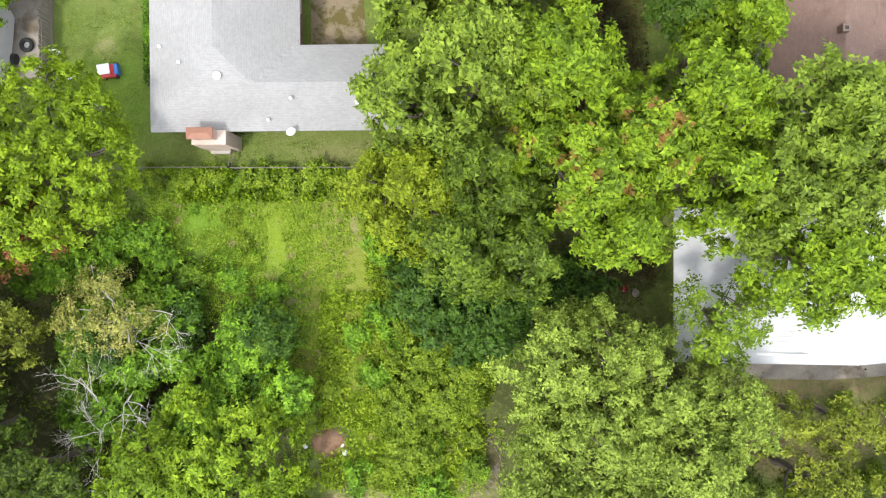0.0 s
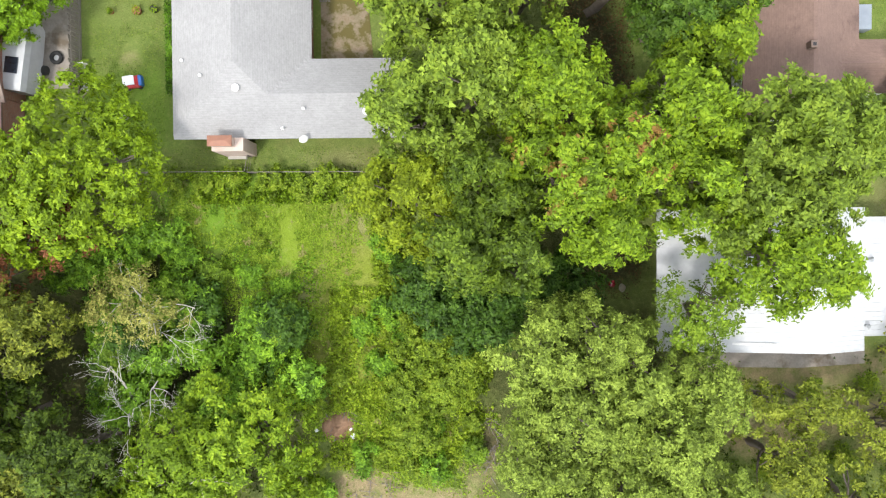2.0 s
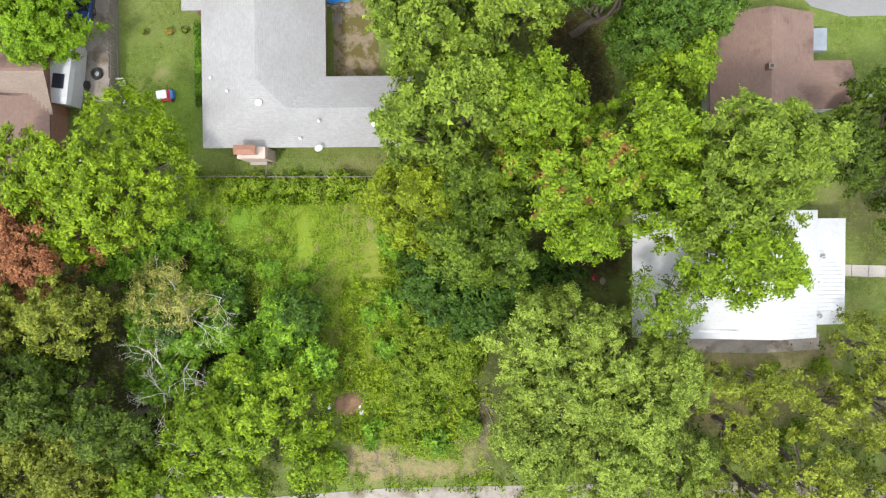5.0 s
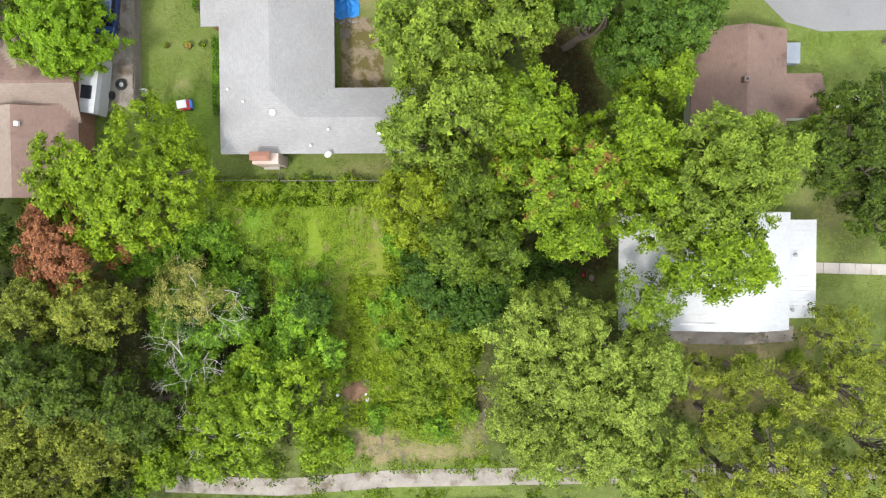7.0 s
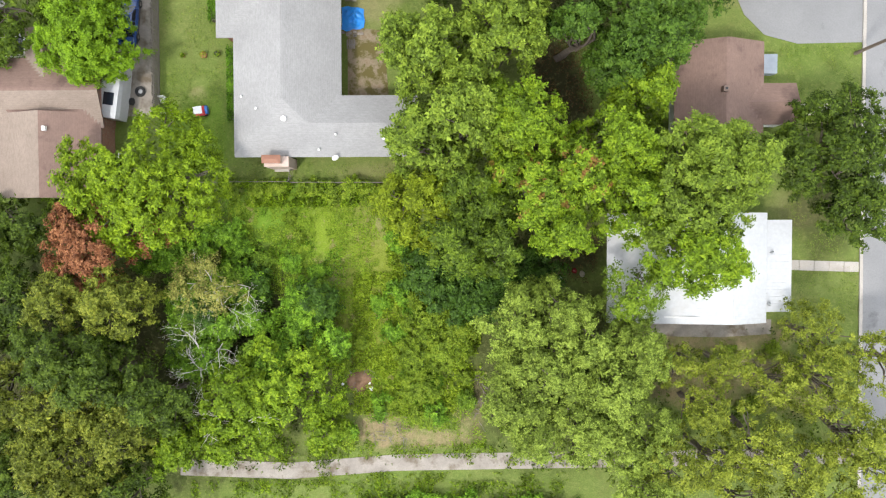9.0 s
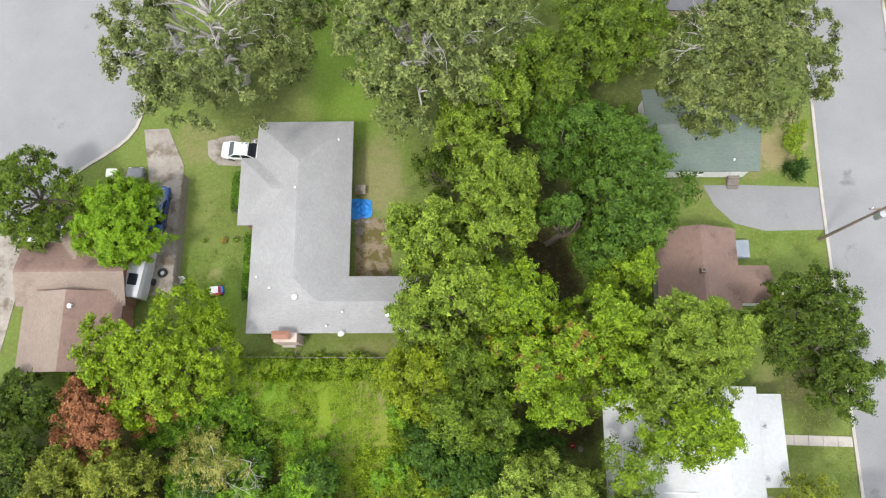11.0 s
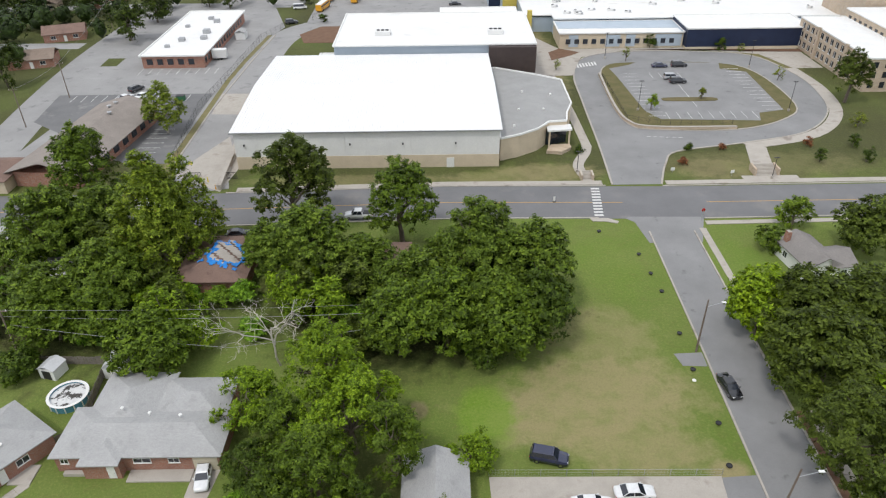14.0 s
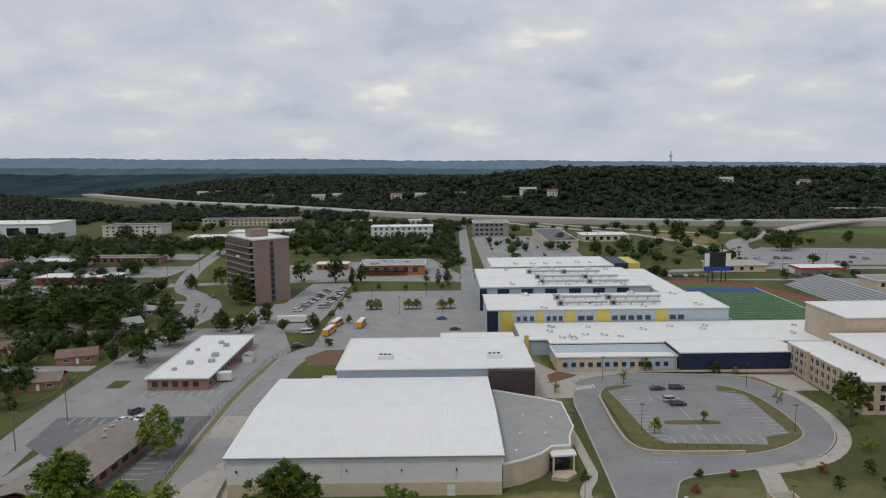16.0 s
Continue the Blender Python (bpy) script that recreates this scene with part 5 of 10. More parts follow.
# ---- houses ----
def inside(poly, x, y):
    hit = False
    for (x0, y0), (x1, y1) in zip(poly, poly[1:] + poly[:1]):
        if (y0 > y) != (y1 > y) and x < (x1 - x0) * (y - y0) / (y1 - y0) + x0:
            hit = not hit
    return hit


def roof_mesh(rects, eave, slope, kind, step=0.25, thick=0.16):
    """A roof over a union of rectangles, rising from all eaves (hip) or from two sides only (gable along x or y)."""
    x0, y0 = min(r[0] for r in rects), min(r[1] for r in rects)
    x1, y1 = max(r[2] for r in rects), max(r[3] for r in rects)
    nx, ny = max(2, round((x1 - x0) / step)), max(2, round((y1 - y0) / step))
    xs, ys = np.linspace(x0, x1, nx + 1), np.linspace(y0, y1, ny + 1)
    X, Y = np.meshgrid(xs, ys)
    h = np.full(X.shape, -1.0)
    for k, r in enumerate(rects):
        rk = r[4] if len(r) > 4 else kind
        dx, dy = np.minimum(X - r[0], r[2] - X), np.minimum(Y - r[1], r[3] - Y)
        d = np.minimum(dx, dy) if rk == "hip" else np.where(dx >= -1e-6, dy, -1) if rk == "x" else np.where(dy >= -1e-6, dx, -1)
        d = np.where((dx < -1e-6) | (dy < -1e-6), -1, d)
        h = np.maximum(h, d)
    bm = bmesh.new()
    top, low = {}, {}
    cells = [(j, i) for j in range(ny) for i in range(nx) if min(h[j, i], h[j, i + 1], h[j + 1, i], h[j + 1, i + 1]) > -0.5]
    for j, i in cells:
        for jj, ii in ((j, i), (j, i + 1), (j + 1, i), (j + 1, i + 1)):
            if (jj, ii) not in top:
                z = eave + slope * max(h[jj, ii], 0)
                top[jj, ii] = bm.verts.new((X[jj, ii], Y[jj, ii], z))
                low[jj, ii] = bm.verts.new((X[jj, ii], Y[jj, ii], z - thick))
    done = set(cells)
    for j, i in cells:
        a, b, c, d = (j, i), (j, i + 1), (j + 1, i + 1), (j + 1, i)
        if abs((top[a].co.z + top[c].co.z) - (top[b].co.z + top[d].co.z)) > 1e-4 and top[a].co.z + top[c].co.z < top[b].co.z + top[d].co.z:
            bm.faces.new((top[a], top[b], top[d])); bm.faces.new((top[b], top[c], top[d]))
        else:
            bm.faces.new((top[a], top[b], top[c])); bm.faces.new((top[a], top[c], top[d]))
        for (p, q), other in (((a, b), (j - 1, i)), ((b, c), (j, i + 1)), ((c, d), (j + 1, i)), ((d, a), (j, i - 1))):
            if other not in done:
                bm.faces.new((low[p], low[q], top[q], top[p]))
    bmesh.ops.dissolve_limit(bm, angle_limit=0.002, verts=bm.verts, edges=bm.edges)
    return bm


def gable_fill(bm, r, eave, slope, axis, inset):
    """Wall under the two ends of a gable roof."""
    x0, y0, x1, y1 = r[0] + inset, r[1] + inset, r[2] - inset, r[3] - inset
    if axis == "x":
        ym, zt = (y0 + y1) / 2, eave + slope * (y1 - y0) / 2 + slope * inset - 0.2
        tri = [(y0, eave - 0.25), (y1, eave - 0.25), (ym, zt)]
        for x in (x0, x1 - 0.15):
            a, b = [bm.verts.new((x, y, z)) for y, z in tri], [bm.verts.new((x + 0.15, y, z)) for y, z in tri]
            bm.faces.new(a[::-1]); bm.faces.new(b)
            for k in range(3):
                bm.faces.new((a[k], a[(k + 1) % 3], b[(k + 1) % 3], b[k]))
    else:
        xm, zt = (x0 + x1) / 2, eave + slope * (x1 - x0) / 2 + slope * inset - 0.2
        tri = [(x0, eave - 0.25), (x1, eave - 0.25), (xm, zt)]
        for y in (y0, y1 - 0.15):
            a, b = [bm.verts.new((x, y, z)) for x, z in tri], [bm.verts.new((x, y + 0.15, z)) for x, z in tri]
            bm.faces.new(a); bm.faces.new(b[::-1])
            for k in range(3):
                bm.faces.new((a[k], b[k], b[(k + 1) % 3], a[(k + 1) % 3]))
    return bm


def window(parent, x, y, z, w, h, facing, frame_mat=None):
    """A framed window on a wall that faces N, S, E or W; x, y on the wall's face."""
    fm = frame_mat or WHITE_PAINT
    turn = {"S": 0, "E": 90, "N": 180, "W": 270}[facing]
    b = bmesh.new()
    for args in ((-w / 2, -0.05, 0, w / 2, 0.03, 0.07), (-w / 2, -0.05, h - 0.07, w / 2, 0.03, h), (-w / 2, -0.05, 0.07, -w / 2 + 0.07, 0.03, h - 0.07), (w / 2 - 0.07, -0.05, 0.07, w / 2, 0.03, h - 0.07), (-0.03, -0.04, 0.07, 0.03, 0.03, h - 0.07)):
        box(b, *args)
    ob = part("window", b, fm, parent)
    ob.matrix_basis = pose(x, y, z, 0, 0, turn)
    part("pane", boxed(-w / 2 + 0.06, -0.015, 0.06, w / 2 - 0.06, 0.02, h - 0.06), GLASS_DARK, ob)
    part("sill", boxed(-w / 2 - 0.06, -0.12, -0.06, w / 2 + 0.06, 0.03, 0.0), fm, ob)
    return ob


def door(parent, x, y, z, facing, w=0.95, h=2.05, mat=None):
    turn = {"S": 0, "E": 90, "N": 180, "W": 270}[facing]
    ob = part("door", boxed(-w / 2, -0.05, 0, w / 2, 0.03, h, 0.01), mat or WHITE_PAINT, parent)
    ob.matrix_basis = pose(x, y, z, 0, 0, turn)
    part("door_knob", rod(bmesh.new(), (w * 0.38, -0.11, h * 0.48), (w * 0.38, -0.05, h * 0.48), 0.035), GREY_METAL, ob)
    return ob


def vent_pipe(parent, x, y, z, r=0.07, h=0.35, cap=True, mat=None):
    b = rod(bmesh.new(), (x, y, z - 0.15), (x, y, z + h), r, n=10)
    if cap:
        rod(b, (x, y, z + h), (x, y, z + h + 0.1), r * 2.0, r * 0.7, 10)
    return part("vent", b, mat or WHITE_PAINT, parent)


def house(label, rects, eave, slope, kind, wall, roof, windows=(), doors=(), over=0.45, name="house", step=0.25):
    h = thing(name, label, "house" if name == "house" else name.replace("_", " "), (rects[0][0] + rects[0][2]) / 2, (rects[0][1] + rects[0][3]) / 2)
    ox, oy = h.location.x, h.location.y
    local = [(r[0] - ox, r[1] - oy, r[2] - ox, r[3] - oy, *r[4:]) for r in rects]
    for k, r in enumerate(local):
        rk = r[4] if len(r) > 4 else kind
        e = eave - 0.12 - 0.003 * k
        b = boxed(r[0] + over, r[1] + over, -0.1, r[2] - over, r[3] - over, e)
        if rk in "xy":
            gable_fill(b, r, eave, slope, rk, over)
        part("wall", b, wall, h)
    part("roof", roof_mesh(local, eave, slope, kind, step), roof, h)
    for wd in windows:
        x, y, facing = wd[:3]
        ww, hh, zz = (wd[3:] + (1.2, 1.2, 1.0)[len(wd) - 3:]) if len(wd) < 6 else wd[3:6]
        window(h, x - ox, y - oy, zz, ww, hh, facing)
    for x, y, facing in doors:
        door(h, x - ox, y - oy, 0.12, facing)
    return h, ox, oy


# the grey L-shaped house
A, ox, oy = house("long low brick house with a pale grey hipped shingle roof", [(-19.0, 6.1, -9.5, 26.8), (-20.3, 16.3, -12.0, 23.1), (-19.0, 6.1, -3.0, 11.5)], 2.8, 0.40, "hip", RED_BRICK, SHINGLE_GREY,
                  windows=[(-16.5, 6.55, "S"), (-8.5, 6.55, "S"), (-18.55, 9.5, "W"), (-18.55, 13.5, "W"), (-9.95, 14.5, "E"), (-9.95, 22.5, "E")], doors=[(-9.95, 18.6, "E"), (-19.85, 20, "W")])
for x, y, z, r in ((-14.2, 9.2, 4.1, 0.13), (-5.8, 7.7, 3.55, 0.13)):
    vent_pipe(A, x - ox, y - oy, z, r, 0.16, True)
for x, y, z in ((-9.9, 7.9, 3.6), (-16.6, 10.1, 3.75), (-18.0, 11.2, 3.2), (-11.4, 6.7, 3.1), (-14.5, 19.4, 4.6), (-10.8, 24.6, 3.4)):
    vent_pipe(A, x - ox, y - oy, z, 0.06, 0.22, True)
bm = boxed(-16.15 - ox, 5.25 - oy, 0, -14.05 - ox, 6.12 - oy, 3.2)
box(bm, -15.95 - ox, 5.5 - oy, 3.2, -14.6 - ox, 6.1 - oy, 4.15)
chim = part("chimney", bm, surface("pale_painted_brick", (0.62, 0.5, 0.43), (0.5, 0.38, 0.32), 0.85, 0.8, 9.0, 0.3), A, "pale painted brick chimney")
part("chimney_cap", roof_mesh([(-16.1 - ox, 5.45 - oy, -14.5 - ox, 6.15 - oy)], 4.2, 0.25, "hip", 0.2, 0.08), COPPER, chim, "rust-red copper chimney cap")
bm = rod(bmesh.new(), (-10.0 - ox, 6.1 - oy, 2.75), (-10.0 - ox, 6.05 - oy, 3.25), 0.03)
bmesh.ops.create_cone(bm, cap_ends=True, segments=16, radius1=0.32, radius2=0.22, depth=0.06, matrix=pose(-10.0 - ox, 5.95 - oy, 3.3, 55, 0, 30))
part("satellite_dish", bm, WHITE_PAINT, A, "white satellite dish")
tagged(part("concrete_pad", boxed(-16.0, 5.05, 0, -14.7, 5.9, 0.35, 0.03), CONCRETE), "pale concrete pad at the chimney foot", "concrete pad")

# the white metal-roofed house
B, ox, oy = house("house with a bright white ribbed metal roof", [(13.9, -8.1, 26.7, 1.2)], 3.0, 0.20, "y", WHITE_WALL, WHITE_METAL, windows=[(16.5, -7.65, "S"), (22, -7.65, "S"), (26.25, -5, "E")], doors=[(26.25, -3.4, "E")], over=0.4)
bm = bmesh.new()
line = ((13.2, 2.92), (23.5, 4.3), (26.7, 3.1))
rows = [[bm.verts.new((x - ox, y - oy, z + dz)) for x, z in line] for y in (-8.2, 1.2) for dz in (0.0, -0.1)]
for k in (0, 1):
    bm.faces.new((rows[0][k], rows[0][k + 1], rows[2][k + 1], rows[2][k]))
    bm.faces.new((rows[3][k], rows[3][k + 1], rows[1][k + 1], rows[1][k]))
    for a, b in ((0, 1), (3, 2)):
        bm.faces.new((rows[b][k], rows[b][k + 1], rows[a][k + 1], rows[a][k]))
bm.faces.new((rows[1][0], rows[0][0], rows[2][0], rows[3][0])), bm.faces.new((rows[0][2], rows[1][2], rows[3][2], rows[2][2]))
broof = [o for o in B.children if o.name.startswith("roof")][0]
bm.to_mesh(broof.data)
bm.free()
for k in range(31):
    y = -8.1 + k * 0.306
    for (xa, za), (xb, zb) in (line[:2], line[1:]):
        part("roof_rib", rod(bmesh.new(), (xa - ox, y - oy, za + 0.005), (xb - ox, y - oy, zb + 0.005), 0.022, n=4), WHITE_METAL, B)
part("ridge_cap", rod(bmesh.new(), (23.5 - ox, -8.2 - oy, 4.29), (23.5 - ox, 1.2 - oy, 4.29), 0.06, n=6), WHITE_METAL, B)
bm = bmesh.new()
for a, b, c, d, z0, z1 in ((26.5, -7.3, 29.1, 0.6, 2.75, 2.45),):
    v = [bm.verts.new(p) for p in ((a - ox, b - oy, z0), (c - ox, b - oy, z1), (c - ox, d - oy, z1), (a - ox, d - oy, z0), (a - ox, b - oy, z0 - 0.06), (c - ox, b - oy, z1 - 0.06), (c - ox, d - oy, z1 - 0.06), (a - ox, d - oy, z0 - 0.06))]
    for f in ((0, 1, 2, 3), (7, 6, 5, 4), (0, 4, 5, 1), (1, 5, 6, 2), (2, 6, 7, 3), (3, 7, 4, 0)):
        bm.faces.new([v[k] for k in f])
porch = part("porch_roof", bm, WHITE_METAL, B, "corrugated white porch roof")
for k in range(26):
    y = -7.2 + k * 0.3
    part("rib", rod(bmesh.new(), (26.55 - ox, y - oy, 2.77), (29.1 - ox, y - oy, 2.47), 0.025, n=4), WHITE_METAL, porch)
for y in (-7.0, -3.4, 0.3):
    part("porch_post", boxed(28.8 - ox, y - oy - 0.06, 0, 28.92 - ox, y - oy + 0.06, 2.45), WHITE_PAINT, B)
for x, y, z in ((27.2, -2.2, 2.75), (27.0, -6.6, 2.75)):
    vent_pipe(B, x - ox, y - oy, z, 0.08, 0.3, True, GALV)

# the brown house
C, ox, oy = house("small white house with a brown shingle gable roof", [(18.8, 7.4, 26.5, 16.1, "y"), (24.5, 8.9, 29.0, 12.8, "x")], 3.0, 0.46, "y", WHITE_WALL, SHINGLE_BROWN, windows=[(22, 7.85, "S"), (26.05, 14.6, "E", 1.1, 1.1, 0.9)], doors=[(28.55, 10.8, "E")])
part("flue", boxed(22.15 - ox, 11.6 - oy, 4.0, 22.6 - ox, 12.05 - oy, 5.15, 0.03), plain("brown_flue", (0.2, 0.14, 0.11), 0.7), C, "square brown flue")
part("flue_mouth", boxed(22.27 - ox, 11.72 - oy, 5.1, 22.48 - ox, 11.93 - oy, 5.17), BLACK_PAINT, C)
tagged(part("cellar_hatch", boxed(26.9, 13.4, 0, 28.4, 15.1, 0.9, 0.03), surface("blue_grey_tin", (0.3, 0.34, 0.38), (0.22, 0.25, 0.29), 0.5, 1.0, 8.0, 0.1)), "blue-grey tin lean-to beside the brown house", "lean-to")

C.location.y -= 0.5

# the tan-roofed house with the camper
D, ox, oy = house("brick house with a tan shingle roof, shaded slopes coloured brown", [(-39.6, 2.6, -30.1, 10.0, "y"), (-40.2, 8.6, -30.0, 14.9, "x"), (-36.9, 12.0, -32.6, 17.2, "y")], 3.0, 0.38, "y", RED_BRICK, SHINGLE_TAN, windows=[(-34, 3.05, "S"), (-29.2, 6, "E")], doors=[(-34.8, 16.75, "N")])
part("ridge_vent", boxed(-34.4 - ox, 8.2 - oy, 4.55, -34.05 - ox, 8.6 - oy, 4.9, 0.05), WHITE_PAINT, D)
vent_pipe(D, -32.3 - ox, 5.4 - oy, 4.0, 0.09, 0.3, True, BLACK_PAINT)
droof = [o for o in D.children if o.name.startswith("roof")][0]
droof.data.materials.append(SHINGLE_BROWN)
for f in droof.data.polygons:  # north and east slopes take brown: shading put into the shingle colour
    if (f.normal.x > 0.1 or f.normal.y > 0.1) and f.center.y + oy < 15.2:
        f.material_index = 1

# green-roofed house and the charcoal house
E_, ox, oy = house("low white house with a green shingle roof", [(18.6, 21.3, 29.3, 29.8, "x")], 3.0, 0.3, "x", WHITE_WALL, SHINGLE_GREEN, windows=[(24.0, 21.75, "S"), (28.85, 25.5, "E")], doors=[(27.6, 21.75, "S")])
vent_pipe(E_, 23.2 - ox, 24.2 - oy, 3.9, 0.1, 0.3, False, BLACK_PAINT)
vent_pipe(E_, 26.8 - ox, 22.3 - oy, 3.3, 0.1, 0.2, False, WHITE_PAINT)
bm = bmesh.new()
for k in range(4):
    box(bm, 27.2, 20.5 + k * 0.3, 0, 28.3, 20.8 + k * 0.3, 0.16 * (k + 1))
tagged(part("porch_steps", bm, WOOD_GREY), "weathered grey wooden porch steps", "steps")
F_, ox, oy = house("low house with a charcoal shingle roof", [(11.6, 38.5, 26.8, 49.0, "x")], 3.0, 0.28, "x", TAN_WALL, SHINGLE_DARK, windows=[(15, 48.55, "N"), (22, 48.55, "N"), (26.35, 44, "E")], doors=[(12.05, 46, "W")])
for x, y in ((17.4, 44.2), (21.6, 44.0)):
    bm = boxed(x - ox - 0.22, y - oy - 0.22, 4.1, x - ox + 0.22, y - oy + 0.22, 4.75, 0.04)
    part("roof_turbine", bm, BLACK_PAINT, F_)
vent_pipe(F_, 20.3 - ox, 44.2 - oy, 4.35, 0.08, 0.3, False, GALV)
vent_pipe(F_, 19.0 - ox, 47.2 - oy, 3.6, 0.07, 0.25, False, GALV)
G_, ox, oy = house("small garage with a pale grey hipped roof", [(-5.6, 49.5, 2.4, 57.2, "y")], 2.6, 0.42, "y", TAN_WALL, SHINGLE_PALE, windows=[(-1, 55.95, "N")], name="garage")
# brick house with a pale roof
H_, ox, oy = house("brick house with a pale grey hipped roof and porch", [(-48.6, 57.0, -27.6, 65.6), (-46.6, 60.0, -37.0, 72.0), (-44.8, 55.8, -39.4, 62.0), (-38.5, 62.5, -28.5, 71.0)], 2.8, 0.34, "hip", RED_BRICK, SHINGLE_PALE,
                   windows=[(-37.5, 57.45, "S", 2.2, 0.8, 1.4), (-33.6, 57.45, "S", 1.4, 0.8, 1.4), (-47, 57.45, "S", 1.0, 0.8, 1.4)], doors=[(-40.9, 56.25, "S")])
part("garage_door", boxed(-31.3 - ox, 57.38 - oy, 0.05, -28.3 - ox, 57.46 - oy, 2.2), surface("cream_door", (0.66, 0.6, 0.46), (0.58, 0.52, 0.4), 0.6), H_, "cream garage door")
for x, y, z in ((-37.8, 62.8, 4.3), (-33.8, 62.4, 4.3), (-41.5, 63.5, 4.5)):
    vent_pipe(H_, x - ox, y - oy, z, 0.12, 0.2, True)
tagged(part("porch_slab", boxed(-39.2, 55.6, 0, -31.4, 57.4, 0.22, 0.02), CONCRETE), "pale concrete porch slab along the brick house", "porch")
tagged(part("porch_wall", boxed(-47.2, 56.6, 0, -43.4, 57.2, 0.5, 0.03), CONCRETE), "low white planter wall under the brick house", "planter")
I_, ox, oy = house("brick corner house with a grey hipped roof", [(-7.5, -5, 7.5, 5)], 2.8, 0.45, "hip", RED_BRICK, SHINGLE_PALE, windows=[(-3, -4.55, "S", 1.6, 1.0, 1.1), (3, -4.55, "S", 1.6, 1.0, 1.1), (7.05, 1, "E", 1.4, 1.0, 1.1)], doors=[(0.4, -4.55, "S")])
I_.matrix_basis = pose(-57.8, 58.0, 0, 0, 0, 55)
vent_pipe(I_, 2.0, -2.5, 3.9, 0.18, 0.15)
tagged(part("porch_slab", boxed(-53.6, 55.4, 0, -50.8, 58.4, 0.16, 0.02), CONCRETE), "small concrete porch at the corner house", "porch")
# white cottage by the main road, and the tarped house
J_, ox, oy = house("white cottage with a grey-brown shingle roof", [(-3.5, -5.0, 3.5, 5.0, "y"), (0.4, -5.3, 5.6, 1.2, "x")], 3.0, 0.5, "y", WHITE_WALL, shingles("taupe_shingles", (0.25, 0.232, 0.22), (0.185, 0.172, 0.163)), windows=[(-3.05, -2.0, "W"), (-3.05, 2.0, "W"), (-1.6, -4.55, "S"), (3.4, -4.85, "S")])
J_.matrix_basis = pose(62.6, 99.8, 0, 0, 0, 9)
part("chimney", boxed(-2.7, 3.0, 2.6, -2.0, 3.9, 5.4), RED_BRICK, J_)
K_, ox, oy = house("brown-roofed house with a torn blue tarp", [(-45.2, 93.0, -33.0, 107.5)], 3.0, 0.34, "hip", RED_BRICK, SHINGLE_BROWN, windows=[(-42, 93.45, "S")])


def tarp_sheet(keep):
    """Cells of a crumpled sheet that lies on the hipped roof, those that keep(u, v) takes."""
    bm = bmesh.new()
    n, rows = 22, []
    for j in range(n + 1):
        row = []
        for k in range(n + 1):
            u, v = k / n * 2 - 1, j / n * 2 - 1
            x, y = -37.4 + 3.4 * u + 1.0 * v, 99.6 - 0.9 * u + 3.6 * v
            z = 3.12 + 0.34 * min(x + 45.2, -33.0 - x, y - 93.0, 107.5 - y) + 0.07 * noise.noise((x * 1.4, y * 1.4, 3.0)) + 0.08
            row.append(bm.verts.new((x - ox, y - oy, z)))
        rows.append(row)
    for j in range(n):
        for k in range(n):
            if keep((k + 0.5) / n * 2 - 1, (j + 0.5) / n * 2 - 1):
                bm.faces.new((rows[j][k], rows[j][k + 1], rows[j + 1][k + 1], rows[j + 1][k]))
    bmesh.ops.delete(bm, geom=[v for v in bm.verts if not v.link_faces], context="VERTS")
    bmesh.ops.solidify(bm, geom=bm.faces[:], thickness=0.03)
    return bm


def torn(u, v):
    return max(abs(u), abs(v)) + 0.8 * noise.noise((u * 2.3, v * 2.3, 1.0)) + 0.3 * noise.noise((u * 6, v * 6, 4.0))


part("tarp_edge", tarp_sheet(lambda u, v: 0.66 < torn(u, v) < 0.95), BLUE_TARP, K_, "torn blue tarp")
part("tarp_patch", tarp_sheet(lambda u, v: torn(u, v) <= 0.66 and noise.noise((u * 2 + v * 5, 0.4, 7.0)) > -0.15), CONCRETE, K_, "faded grey tarp patch")

# ---- the school ----
def block(parent, name, poly, z0, z1, mat, label=""):
    return part(name, slab(poly, z0, z1), mat, parent, label)


def rect(x0, y0, x1, y1):
    return [(x0, y0), (x1, y0), (x1, y1), (x0, y1)]


def flat_roof(parent, poly, z, lip=0.35, mat=None, edge=None):
    """A membrane roof inside a parapet."""
    ob = part("roof", slab(poly, z - 0.1, z + 0.06), mat or MEMBRANE, parent, "white membrane roof")
    pts = list(poly) + [poly[0]]
    b = bmesh.new()
    for a, c in zip(pts, pts[1:]):
        prism(b, ccw(ribbon([a, c], 0.35)), z - 0.02, z + lip)
    part("parapet", b, edge or WHITE_PAINT, ob)
    return ob


def ribbon_windows(parent, x0, x1, y, z, w, h, gap, facing="S", mat=None):
    """A row of separate panes set in a wall."""
    n = max(1, int((x1 - x0 + gap) / (w + gap)))
    for k in range(n):
        a = x0 + k * (w + gap)
        p = part("window", boxed(a, y - 0.06, z, a + w, y + 0.1, z + h), mat or GLASS_DARK, parent)
        part("sill", boxed(a - 0.06, y - 0.1, z - 0.08, a + w + 0.06, y - 0.03, z), GREY_METAL, p)
        part("lintel", boxed(a - 0.06, y - 0.1, z + h, a + w + 0.06, y - 0.03, z + h + 0.06), GREY_METAL, p)


